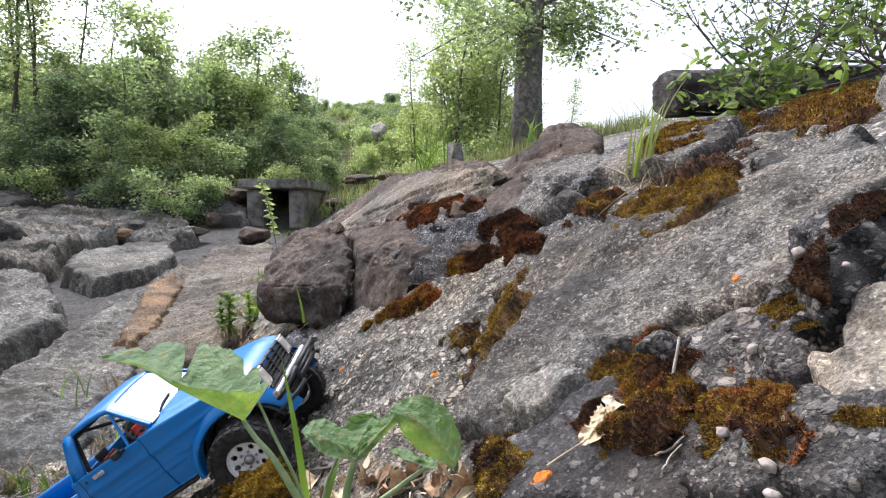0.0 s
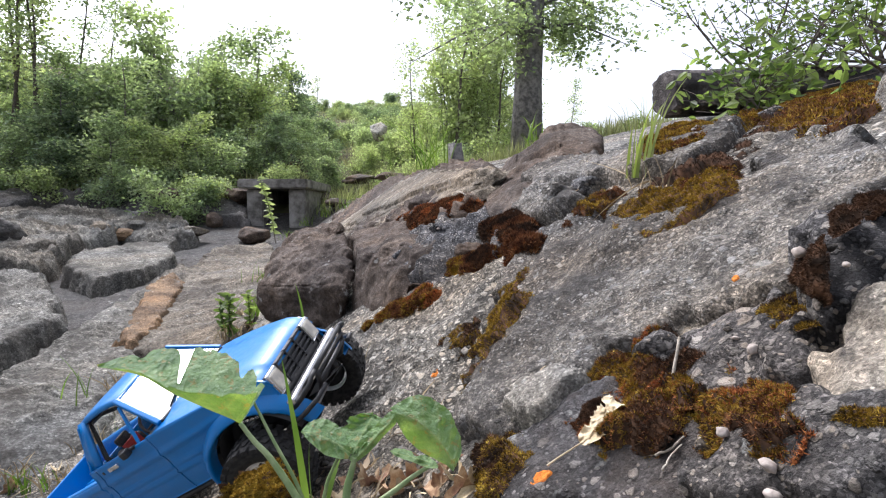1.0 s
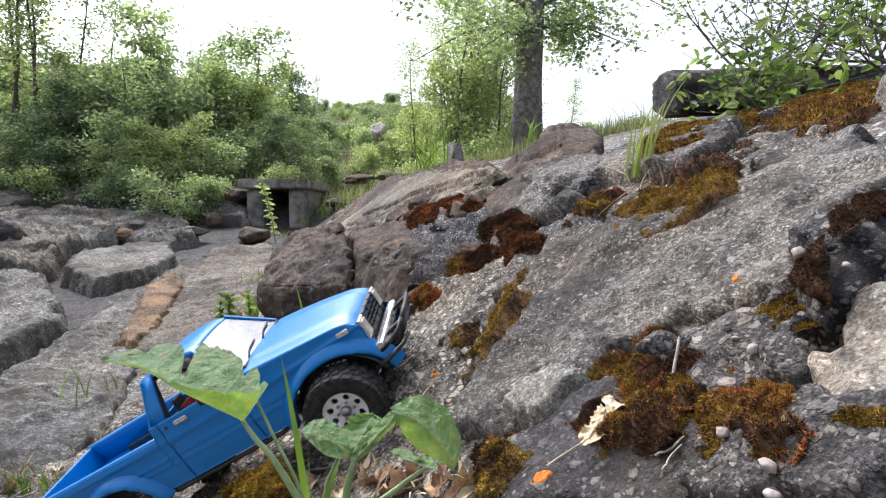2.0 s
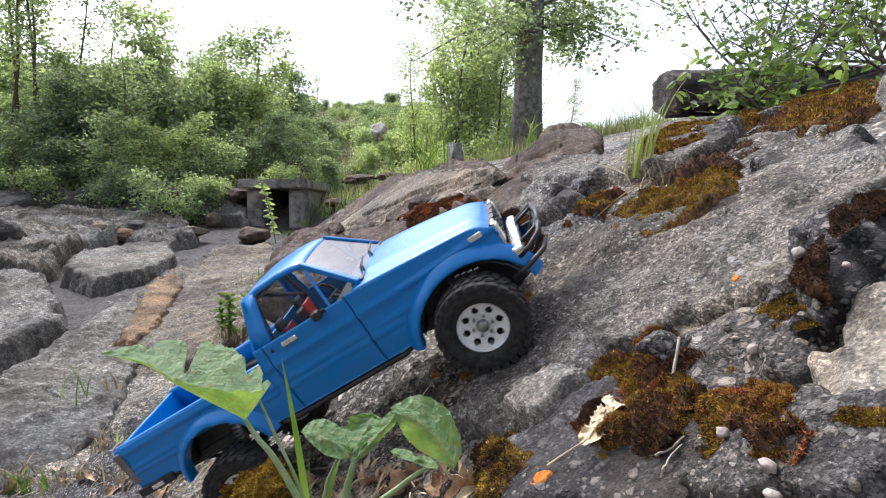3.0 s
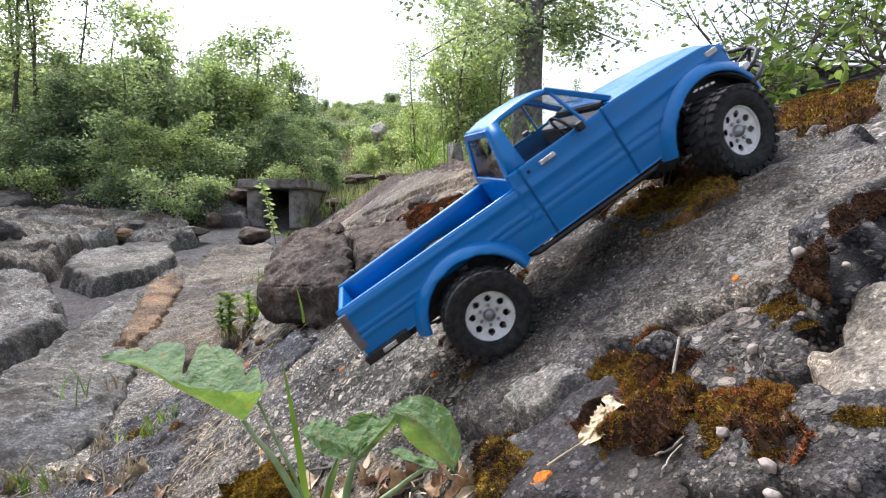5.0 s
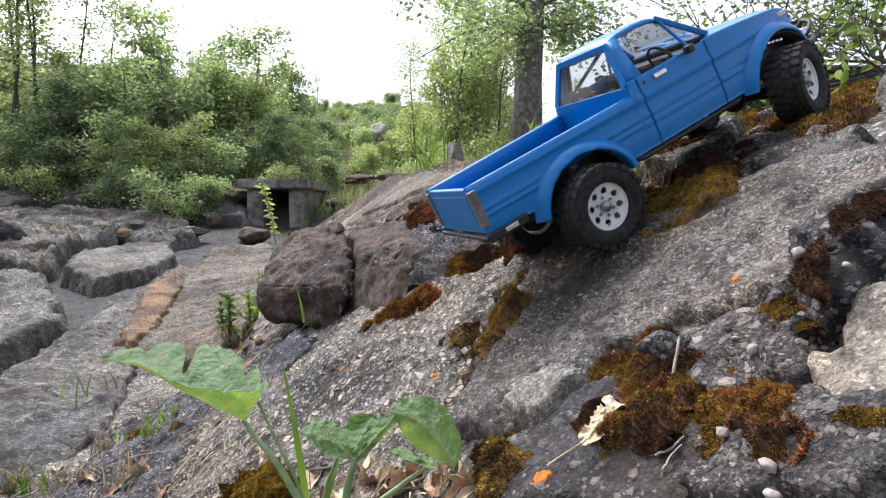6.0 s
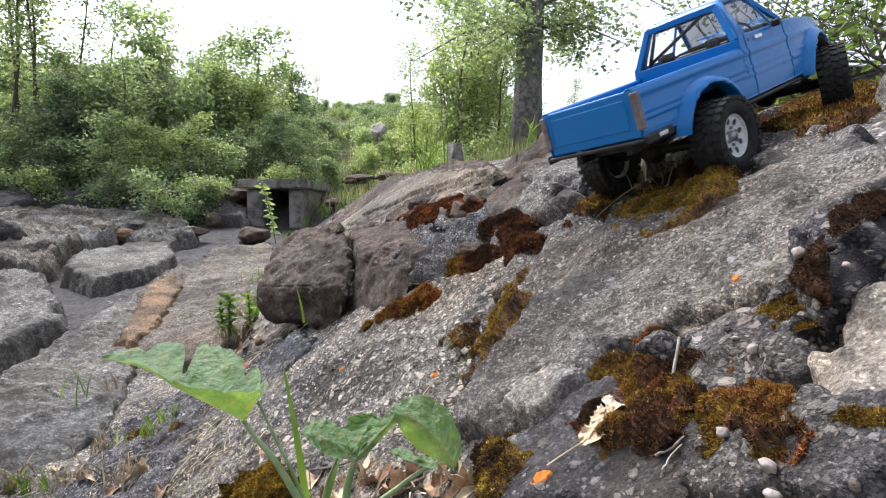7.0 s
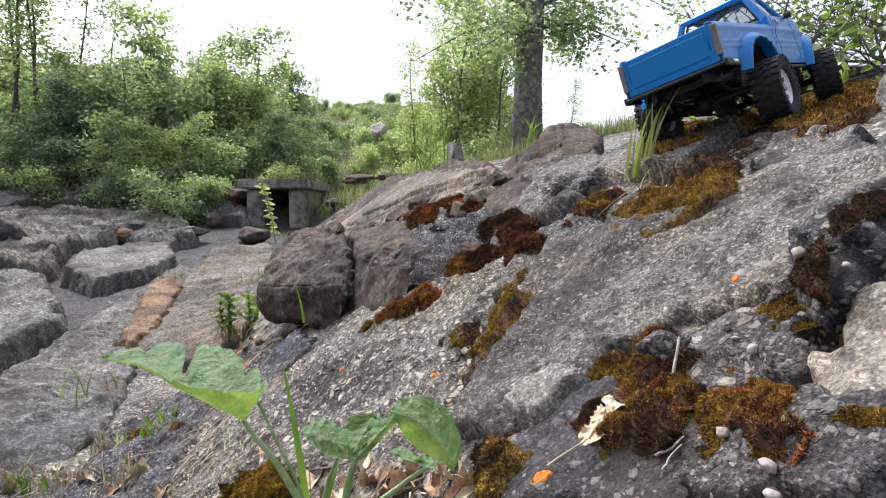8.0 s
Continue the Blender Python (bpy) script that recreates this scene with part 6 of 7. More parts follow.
build_near_bush("shelf_bush", "leafy bush with thin grey stems behind the log", [(1.229, 2.336, 1.113), (1.369, 2.235, 1.112), (1.410, 2.135, 1.110), (1.595, 2.138, 1.151)],
                [(1.012, 2.455, 1.429), (1.083, 2.457, 1.452), (1.161, 2.355, 1.428), (1.274, 2.358, 1.473), (1.175, 2.246, 1.284), (1.326, 2.254, 1.413), (1.412, 2.249, 1.327), (1.430, 2.153, 1.397), (1.512, 2.148, 1.315), (1.519, 2.051, 1.378), (1.577, 2.042, 1.222),
                 (1.235, 2.143, 1.233), (1.303, 2.038, 1.164), (1.387, 1.937, 1.154), (1.094, 2.348, 1.315), (1.675, 2.048, 1.320), (1.369, 2.264, 1.585), (1.574, 2.163, 1.561)], 0.024, 4, 0.045, 5, LEAF_BUSH)
build_near_bush("shelf_bush", "low bush with broad pointed leaves beside the log", [(0.935, 1.772, 0.914)], [(0.858, 1.777, 0.991), (0.901, 1.779, 1.025), (0.988, 1.831, 1.054), (0.995, 1.777, 0.991), (0.900, 1.725, 0.954), (1.085, 1.829, 1.019), (0.868, 1.744, 0.942), (0.944, 1.744, 0.933)], 0.040, 3, 0.03, 6, LEAF_BUSH, 0.004)
build_near_bush("overhanging_bush", "bright green leafy branch hanging over the shelf", [(1.047, 1.272, 0.916)], [(0.946, 1.381, 1.066), (0.962, 1.328, 1.017), (0.987, 1.332, 1.081), (0.936, 1.325, 0.966), (0.986, 1.278, 1.025)], 0.032, 4, 0.04, 7, LEAF_BUSH, 0.004)


def field_grass():
    """Grass over the bank top and the hillside."""
    rng = np.random.default_rng(33)
    n = 60000
    y = 4.6 + 23 * rng.uniform(0, 1, n) ** 1.8
    x = y * rng.uniform(-0.85, 0.85, n)
    keep = ~((x < -0.9) & (y < 6.1)) & ~((x < -0.4) & (y < 5.2))
    x, y = x[keep], y[keep]
    p = np.stack([x, y, ground_height(x, y) - 0.01], 1)
    clump = fbm(p, 1.1, 3, 4) > -0.35
    p = p[clump]
    nrm = np.tile((0.0, 0.0, 1.0), (len(p), 1))
    v, f = blades(p, nrm, 0.20, 0.006, rng, 0.35)
    place("field_grass", mesh_from("field_grass", v, f, GRASS_FIELD_HAZED, False), "rough grass on the bank and hillside", "grass", kind="stuff")


field_grass()


def dry_thatch():
    """Loose straw and stalks lying over the ground beside the slope."""
    rng = np.random.default_rng(61)
    vs, fs, n = [], [], 0
    for cx, cy, sx, sy, count, ln in ((-0.62, 1.02, 0.15, 0.13, 520, 0.05), (-0.40, 0.90, 0.08, 0.08, 90, 0.035), (-0.30, 0.66, 0.05, 0.05, 50, 0.03), (-0.45, 1.45, 0.07, 0.10, 160, 0.04), (-0.06, 0.50, 0.06, 0.05, 60, 0.02)):
        for _ in range(count):
            x, y = cx + rng.normal() * sx, cy + rng.normal() * sy
            a = rng.uniform(0, 6.28)
            d = np.array((math.cos(a), math.sin(a), 0)) * ln * rng.uniform(0.4, 1.4)
            p, q = np.array((x, y, 0.0)), np.array((x, y, 0.0)) + d
            p[2] = ground_z(p[0], p[1]) + 0.018 + rng.uniform(0, 0.012)
            q[2] = ground_z(q[0], q[1]) + 0.018 + rng.uniform(0, 0.02)
            v, f = blade_strip((p, (p + q) / 2 + np.array((0, 0, rng.uniform(0, 0.012))), q), rng.uniform(0.0005, 0.0011), rng, 4)
            vs.append(v)
            fs += [tuple(i + n for i in t) for t in f]
            n += len(v)
    place("dry_thatch", mesh_from("dry_thatch", np.concatenate(vs), fs, GRASS_DRY), "loose dry straw and stalks on the rock", "straw", kind="stuff")


dry_thatch()


# ---------- the radio-controlled pickup truck (x forward, y to its left, z up) ----------
def paint_material(name, col):
    m, n, l, b = material(name, 0.30, 0.0, 0.3)
    v = own_coords(n, l)
    c = mix(n, l, ramp(n, l, noise_tex(n, l, v, 60, 6, 0.7), [(0.35, 0.0), (0.75, 0.35)]), col, tuple(min(1, x * 0.75 + 0.02) for x in col))
    l.new(c, b.inputs["Base Color"])
    l.new(ramp(n, l, noise_tex(n, l, v, 140, 5, 0.7), [(0.2, 0.28), (0.8, 0.48)]), b.inputs["Roughness"])
    b.inputs["Coat Weight"].default_value = 0.30
    b.inputs["Coat Roughness"].default_value = 0.12
    bump(n, l, b, noise_tex(n, l, v, 500, 3, 0.5), 0.06, 0.001)
    return m


BLUE = paint_material("blue_paint", (0.001, 0.165, 0.48))
BLACK = simple("black_plastic", [(0.3, (0.012, 0.012, 0.013)), (0.7, (0.03, 0.03, 0.03))], 120, 0.5, local=True)
TYRE = simple("tyre_rubber", [(0.3, (0.010, 0.010, 0.010)), (0.7, (0.035, 0.033, 0.03))], 160, 0.85, local=True, bump_scale=600, bump_strength=0.3, dist=0.001)
RIM = simple("white_rim_plastic", [(0.3, (0.62, 0.62, 0.60)), (0.7, (0.8, 0.8, 0.79))], 90, 0.4, local=True)
CHROME = simple("chrome", [(0.3, (0.6, 0.6, 0.6)), (0.7, (0.8, 0.8, 0.8))], 90, 0.25, metal=0.9, local=True)
ALLOY = simple("grey_alloy", [(0.3, (0.25, 0.25, 0.25)), (0.7, (0.45, 0.45, 0.45))], 90, 0.4, metal=0.8, local=True)
RED = simple("red_trim", [(0.3, (0.45, 0.02, 0.015)), (0.7, (0.6, 0.04, 0.03))], 90, 0.5, local=True)
TAIL = simple("smoked_tail_lamp", [(0.3, (0.12, 0.10, 0.095)), (0.7, (0.22, 0.19, 0.18))], 90, 0.35, local=True)
AMBER = simple("clear_marker_lens", [(0.3, (0.45, 0.42, 0.36)), (0.7, (0.65, 0.6, 0.5))], 90, 0.25, local=True)


def glass_material(name, tint, gloss=0.25):
    m, n, l, b = material(name, 0.1)
    t = n.new("ShaderNodeBsdfTransparent")
    t.inputs["Color"].default_value = (*tint, 1)
    g = n.new("ShaderNodeBsdfGlossy")
    g.inputs["Roughness"].default_value = 0.04
    f = n.new("ShaderNodeFresnel")
    f.inputs["IOR"].default_value = 1.5
    v = own_coords(n, l)
    spots = voronoi(n, l, v, 420)
    bp = n.new("ShaderNodeBump")
    bp.inputs["Strength"].default_value, bp.inputs["Distance"].default_value = 0.15, 0.001
    l.new(ramp(n, l, spots.outputs["Distance"], [(0.0, 1.0), (0.22, 0.0)]), bp.inputs["Height"])
    l.new(bp.outputs[0], g.inputs["Normal"])
    s = n.new("ShaderNodeMixShader")
    l.new(arith(n, l, "ADD", arith(n, l, "MULTIPLY", f.outputs[0], 0.4), gloss), s.inputs[0])
    l.new(t.outputs[0], s.inputs[1])
    l.new(g.outputs[0], s.inputs[2])
    l.new(s.outputs[0], n["Material Output"].inputs["Surface"])
    return m


GLASS = glass_material("clear_window", (0.93, 0.95, 0.95), 0.0)
WINDSCREEN = glass_material("windscreen", (0.55, 0.57, 0.58), 0.22)

AXLE_X, AXLE_Z = 0.1525, 0.0615
TYRE_R, TYRE_W = 0.0455, 0.036


def hub_z(x):
    """Height of a wheel's hub; the front sits a little higher."""
    return AXLE_Z + (0.006 if x > 0 else -0.004)


def side_y(x, z):
    """Half width of the body shell at a place on its side; it narrows to the nose and the tail."""
    y = 0.0800 - 0.068 * max(0.0, z - 0.095) - 0.10 * max(0.0, 0.105 - z)
    y -= 0.0245 * max(0.0, (x - 0.06) / 0.149) ** 2 + 0.050 * max(0.0, -x - 0.05)
    for zc in (0.1235, 0.1165):
        y += 0.0024 * math.exp(-((z - zc) / 0.0011) ** 2)
    y += 0.0022 * math.exp(-((z - 0.143) / 0.0035) ** 2)
    return y


ARCHES = ((AXLE_X + 0.001, 0.074, 0.0630), (-AXLE_X, 0.074, 0.0560))


def arch_low(x, z_sill):
    """Lower edge of the side, with the wheel arches cut out."""
    z = z_sill
    for cx, cz, r in ARCHES:
        if abs(x - cx) < r:
            z = max(z, cz + math.sqrt(r * r - (x - cx) ** 2) * 0.93)
    return z


def upper(x):
    """Upper edge of the side panels."""
    if x > 0.05:
        return 0.1665 - 0.0150 * ((x - 0.05) / 0.155) ** 1.4 - 0.0065 * max(0.0, (x - 0.178) / 0.025) ** 2
    if x > -0.062:
        return 0.165
    return 0.1495


def sill(x):
    if x > 0.19:
        return 0.102
    if x < -0.19:
        return 0.096
    return 0.0895


def skin(bm, x0, x1, sign, nz=26, thick=0.002, lower=None):
    """One body panel between two stations, with thickness."""
    cols = max(3, int((x1 - x0) / 0.0022))
    rows = []
    for s in (0, 1):
        lay = []
        for i in range(cols + 1):
            x = x0 + (x1 - x0) * i / cols
            lo, hi = arch_low(x, sill(x)), upper(x)
            lay.append([bm.verts.new((x, sign * (side_y(x, lo + (hi - lo) * k / nz) - s * thick), lo + (hi - lo) * k / nz)) for k in range(nz + 1)])
        rows.append(lay)
    for s, lay in enumerate(rows):
        for i in range(cols):
            for k in range(nz):
                q = (lay[i][k], lay[i + 1][k], lay[i + 1][k + 1], lay[i][k + 1])
                bm.faces.new(q if (s == 0) == (sign < 0) else q[::-1]).smooth = True
    a, b = rows
    for i in range(cols):
        for k in (0, nz):
            bm.faces.new((a[i][k], a[i + 1][k], b[i + 1][k], b[i][k]))
    for k in range(nz):
        for i in (0, cols):
            bm.faces.new((a[i][k], a[i][k + 1], b[i][k + 1], b[i][k]))


def box(bm, x0, x1, y0, y1, z0, z1, bevel=0.0, m=None):
    r = bmesh.ops.create_cube(bm, size=1, matrix=Matrix.Translation(((x0 + x1) / 2, (y0 + y1) / 2, (z0 + z1) / 2)) @ Matrix.Diagonal((x1 - x0, y1 - y0, z1 - z0, 1)))
    if bevel:
        e = list({e for v in r["verts"] for e in v.link_edges})
        o = bmesh.ops.bevel(bm, geom=e, offset=bevel, segments=2, affect="EDGES", profile=0.5)
        r["verts"] = list({v for f in o["faces"] for v in f.verts} | {v for v in r["verts"] if v.is_valid})
    if m is not None:
        bmesh.ops.transform(bm, matrix=m, verts=r["verts"])
    return r["verts"]


def tube(bm, pts, r, sides=10, caps=True):
    """A round bar along a list of points; r may be a list of radii."""
    pts = [Vector(p) for p in pts]
    rs = r if isinstance(r, (list, tuple)) else [r] * len(pts)
    rings, ref = [], None
    for i, p in enumerate(pts):
        d = (pts[min(i + 1, len(pts) - 1)] - pts[max(i - 1, 0)]).normalized()
        if ref is None:
            ref = d.orthogonal().normalized()
        ref = (ref - d * ref.dot(d)).normalized()
        side = d.cross(ref)
        rings.append([bm.verts.new(p + (ref * math.cos(a) + side * math.sin(a)) * rs[i]) for a in [2 * math.pi * k / sides for k in range(sides)]])
    for a, b in zip(rings, rings[1:]):
        for k in range(sides):
            bm.faces.new((a[k], a[(k + 1) % sides], b[(k + 1) % sides], b[k])).smooth = True
    if caps:
        bm.faces.new(rings[0][::-1])
        bm.faces.new(rings[-1])


def lathe(bm, profile, sides=48, axis="Y", close=False):
    """Turn a profile of (radius, along) round the y axis."""
    rings = []
    for r, h in profile:
        rings.append([bm.verts.new((r * math.cos(a), h, r * math.sin(a))) for a in [2 * math.pi * k / sides for k in range(sides)]])
    pairs = list(zip(rings, rings[1:])) + ([(rings[-1], rings[0])] if close else [])
    for a, b in pairs:
        for k in range(sides):
            bm.faces.new((a[k], b[k], b[(k + 1) % sides], a[(k + 1) % sides])).smooth = True


def sheet(bm, rows, thick=0.0):
    """A smooth sheet through rows of points, with its back side when thick."""
    vs = [[bm.verts.new(p) for p in row] for row in rows]
    for a, b in zip(vs, vs[1:]):
        for k in range(len(a) - 1):
            bm.faces.new((a[k], a[k + 1], b[k + 1], b[k])).smooth = True
    if thick:
        bm.normal_update()
        bmesh.ops.recalc_face_normals(bm, faces=bm.faces[:])
        bmesh.ops.solidify(bm, geom=bm.faces[:], thickness=thick)


def bar(bm, a, b, w, h, roll=(0, 0, 1)):
    """A flat bar from a to b, w wide across roll and h thick along it."""
    a, b = Vector(a), Vector(b)
    d = (b - a)
    z = Vector(roll)
    x = d.normalized()
    y = z.cross(x).normalized()
    z = x.cross(y)
    m = Matrix((x, y, z)).transposed().to_4x4()
    m.translation = (a + b) / 2
    box(bm, -d.length / 2, d.length / 2, -w / 2, w / 2, -h / 2, h / 2, min(w, h) * 0.2, m)


def wheel_parts(hub, side):
    """Tyre with lugs and a white eight-hole rim on a hub; side is the outer way along y."""
    bm = bmesh.new()
    w = TYRE_W / 2
    prof = [(0.0245, -w * 0.72), (0.030, -w * 0.95), (0.037, -w), (0.0415, -w * 0.9), (0.0435, -w * 0.6), (0.0438, 0), (0.0435, w * 0.6), (0.0415, w * 0.9),
            (0.037, w), (0.030, w * 0.95), (0.0245, w * 0.72), (0.0240, 0)]
    lathe(bm, prof, 56, close=True)
    part("tyre", bm, TYRE, hub, "chunky black off-road tyre")
    bm = bmesh.new()
    for k in range(26):
        for s in (-1, 1):
            a = 2 * math.pi * (k + 0.25 * s) / 26
            turn = Matrix.Rotation(-a, 4, "Y")
            box(bm, 0.0425, TYRE_R, s * w * 0.05 if s > 0 else -w * 0.55, w * 0.55 if s > 0 else s * w * 0.05, -0.0026, 0.0026, 0, turn @ Matrix.Rotation(0.35 * s, 4, "X"))
            box(bm, 0.0395, TYRE_R - 0.001, min(s * w * 0.6, s * w * 1.03), max(s * w * 0.6, s * w * 1.03), -0.0034, 0.0034, 0, turn)
    tagged(part("tyre_tread", bm, TYRE, hub, "black rubber tread lugs"), kind="stuff")
    # rim: barrel, dished face with eight round holes, hub cap and nuts
    bm = bmesh.new()
    o = side
    lathe(bm, [(0.0250, -o * w * 0.75), (0.0238, -o * w * 0.7), (0.0225, 0), (0.0232, o * w * 0.62), (0.0252, o * w * 0.74), (0.0255, o * w * 0.70), (0.0240, 0)][::o], 48, close=True)
    nr, nt = 15, 96
    rad = [0.0055 + (0.0230 - 0.0055) * i / nr for i in range(nr + 1)]
    ring = []
    for r in rad:
        ring.append([])
        for j in range(nt):
            a = 2 * math.pi * j / nt
            h = o * w * (0.34 + 0.22 * (r / 0.023) ** 2)
            ring[-1].append(bm.verts.new((r * math.cos(a), h, r * math.sin(a))))
    for i in range(nr):
        for j in range(nt):
            r, a = (rad[i] + rad[i + 1]) / 2, 2 * math.pi * (j + 0.5) / nt
            near = (a + math.pi / 8) % (math.pi / 4) - math.pi / 8
            if (r * math.cos(near) - 0.0168) ** 2 / 0.0034 ** 2 + (r * math.sin(near)) ** 2 / 0.0036 ** 2 < 1:
                continue
            q = (ring[i][j], ring[i][(j + 1) % nt], ring[i + 1][(j + 1) % nt], ring[i + 1][j])
            bm.faces.new(q if o < 0 else q[::-1]).smooth = True
    rim = part("rim", bm, RIM, hub, "white plastic eight-hole rim")
    bm = bmesh.new()
    lathe(bm, [(0.0001, -o * w * 0.5), (0.0215, -o * w * 0.5), (0.0215, -o * w * 0.2), (0.0001, -o * w * 0.2)], 32)
    part("brake_disc", bm, BLACK, hub)
    bm = bmesh.new()
    lathe(bm, [(0.0062, o * w * 0.2), (0.0060, o * w * 0.55), (0.0045, o * w * 0.68), (0.0001, o * w * 0.70)], 20)
    part("hub_cap", bm, ALLOY, hub, "grey hub cap")
    for k in range(6):
        a = math.pi * k / 3
        bm = bmesh.new()
        box(bm, -0.0013, 0.0013, o * w * 0.3 - 0.004, o * w * 0.3 + 0.004, -0.0013, 0.0013, 0, Matrix.Translation((0.0098 * math.cos(a), 0, 0.0098 * math.sin(a))))
        part("wheel_nut", bm, ALLOY, hub)


def build_truck():
    truck = tagged(new("model_pickup_truck"), "bright blue radio-controlled pickup truck with white wheels climbing the rock", "toy truck")
    # painted panels
    for s, nm in ((-1, "right"), (1, "left")):
        bm = bmesh.new()
        skin(bm, 0.0525, 0.2065, s)
        part("front_fender", bm, BLUE, truck)
        bm = bmesh.new()
        skin(bm, -0.0485, 0.0515, s)
        door = part("door", bm, BLUE, truck)
        bm = bmesh.new()
        y = s * 0.0747
        box(bm, -0.028, -0.010, min(y, y + s * 0.004), max(y, y + s * 0.004), 0.1545, 0.1595, 0.001)
        part("door_handle", bm, CHROME, door, "chrome door handle")
        bm = bmesh.new()
        box(bm, -0.043, -0.039, min(y, y + s * 0.0015), max(y, y + s * 0.0015), 0.1545, 0.1585, 0.0008)
        part("door_lock", bm, BLACK, door, "small black door lock")
        bm = bmesh.new()
        tube(bm, [(0.028, s * 0.073, 0.164), (0.026, s * 0.080, 0.166)], 0.0022, 8)
        box(bm, 0.018, 0.027, min(s * 0.078, s * 0.088), max(s * 0.078, s * 0.088), 0.161, 0.170, 0.002)
        part("wing_mirror", bm, BLACK, door, "black wing mirror")
        bm = bmesh.new()
        skin(bm, -0.272, -0.0495, s)
        bed = part("bed_side", bm, BLUE, truck)
        # rail top and inner wall
        bm = bmesh.new()
        sheet(bm, [[(x, s * (w - 0.0008), 0.1492), (x, s * (w - 0.0025), 0.1512), (x, s * (w - 0.008), 0.1508), (x, s * (w - 0.0095), 0.148), (x, s * (w - 0.010), 0.116)]
                   for x, w in [(x, side_y(x, 0.149)) for x in np.linspace(-0.272, -0.062, 12)]], 0.0012)
        part("bed_rail", bm, BLUE, truck)
        # flares
        for (cx, _, r), a0, a1 in ((ARCHES[0], 8, 171), (ARCHES[1], 10, 172)):
            bm = bmesh.new()
            rows = []
            for a in np.linspace(radians(a0), radians(a1), 40):
                ca, sa = math.cos(a), math.sin(a) * 0.93
                row = []
                for dr, dy in ((0.0125, -0.0008), (0.0105, 0.0022), (0.008, 0.0058), (0.0045, 0.0092), (0.0012, 0.0106), (-0.0008, 0.0100), (-0.0012, 0.0070), (-0.0012, -0.004)):
                    x, z = cx + (r + dr) * ca, 0.074 + (r + dr) * sa
                    row.append((x, s * (side_y(x, min(z, 0.15)) + dy), z))
                rows.append(row)
            sheet(bm, rows)
            bmesh.ops.recalc_face_normals(bm, faces=bm.faces[:])
            part("wheel_arch_flare", bm, BLUE, truck)
        bm = bmesh.new()
        y = s * side_y(0.187, 0.146)
        box(bm, 0.180, 0.194, min(y, y + s * 0.0022) - 0.0006, max(y, y + s * 0.0022) + 0.0006, 0.1425, 0.1480, 0.001)
        part("side_marker", bm, AMBER, truck, "clear side marker lamp")
        # tail lamp wraps the corner
        bm = bmesh.new()
        y = s * 0.0672
        box(bm, -0.2745, -0.2655, min(y - s * 0.005, y + s * 0.0022), max(y - s * 0.005, y + s * 0.0022), 0.106, 0.146, 0.0012)
        part("tail_lamp", bm, TAIL, truck, "dull smoked grey tail lamp")
        # pillars
        bm = bmesh.new()
        bar(bm, (0.070, s * 0.0645, 0.168), (0.0235, s * 0.0475, 0.2105), 0.006, 0.006)
        part("windscreen_pillar", bm, BLUE, truck)
        bm = bmesh.new()
        sheet(bm, [[(-0.0615, s * 0.0745, 0.150), (-0.038, s * 0.0745, 0.163)], [(-0.056, s * 0.0660, 0.18), (-0.0375, s * 0.0660, 0.18)],
                   [(-0.0505, s * 0.0560, 0.20), (-0.036, s * 0.0560, 0.20)], [(-0.0475, s * 0.0495, 0.2130), (-0.034, s * 0.0495, 0.2130)]], 0.0035)
        part("rear_pillar", bm, BLUE, truck)
        bm = bmesh.new()
        bar(bm, (0.034, s * 0.0720, 0.164), (0.026, s * 0.0515, 0.204), 0.003, 0.003)
        part("quarter_window_bar", bm, BLUE, truck)
        bm = bmesh.new()
        sheet(bm, [[(-0.036, s * 0.0735, 0.164), (0.066, s * 0.0650, 0.166)], [(-0.036, s * 0.0510, 0.209), (0.022, s * 0.0485, 0.209)]])
        part("side_window", bm, GLASS, truck, "clear side window").visible_shadow = False
    # roof
    bm = bmesh.new()
    rows = []
    for x, z, w in ((-0.050, 0.205, 0.0500), (-0.0495, 0.2105, 0.0500), (-0.044, 0.2145, 0.0495), (-0.03, 0.2172, 0.0490), (-0.006, 0.2178, 0.0480), (0.012, 0.2165, 0.0472), (0.022, 0.2140, 0.0465), (0.0275, 0.2105, 0.0465)):
        row = [(x, -w - 0.002, z - 0.0075), (x, -w - 0.0005, z - 0.003)]
        row += [(x, y * (w - 0.003), z - 0.0015 * y * y) for y in np.linspace(-1, 1, 11)]
        row += [(x, w + 0.0005, z - 0.003), (x, w + 0.002, z - 0.0075)]
        rows.append(row)
    sheet(bm, rows, 0.002)
    part("roof", bm, BLUE, truck)
    # hood with a raised middle
    bm = bmesh.new()
    rows = []
    for x in np.linspace(0.062, 0.2080, 30):
        e = upper(max(x, 0.051))
        wide = side_y(x, e)
        row = []
        for y in np.linspace(-1, 1, 33):
            lift = 0.0034 * (1 - abs(y) ** 4) + 0.0014 * (1 if abs(y) < 0.6 else max(0, 1 - (abs(y) - 0.6) / 0.06))
            drop = 0.007 * max(0.0, (x - 0.196) / 0.012) ** 2
            row.append((x, y * wide, e + lift - drop))
        rows.append(row)
    sheet(bm, rows, 0.0015)
    part("hood", bm, BLUE, truck)
    # windscreen and wiper cowl
    bm = bmesh.new()
    sheet(bm, [[(0.0710 + 0.002 * (1 - y * y), y * 0.0620, 0.1690) for y in np.linspace(-1, 1, 9)], [(0.0245 + 0.002 * (1 - y * y), y * 0.0460, 0.2110) for y in np.linspace(-1, 1, 9)]])
    part("windscreen", bm, WINDSCREEN, truck, "glossy windscreen with water drops").visible_shadow = False
    bm = bmesh.new()
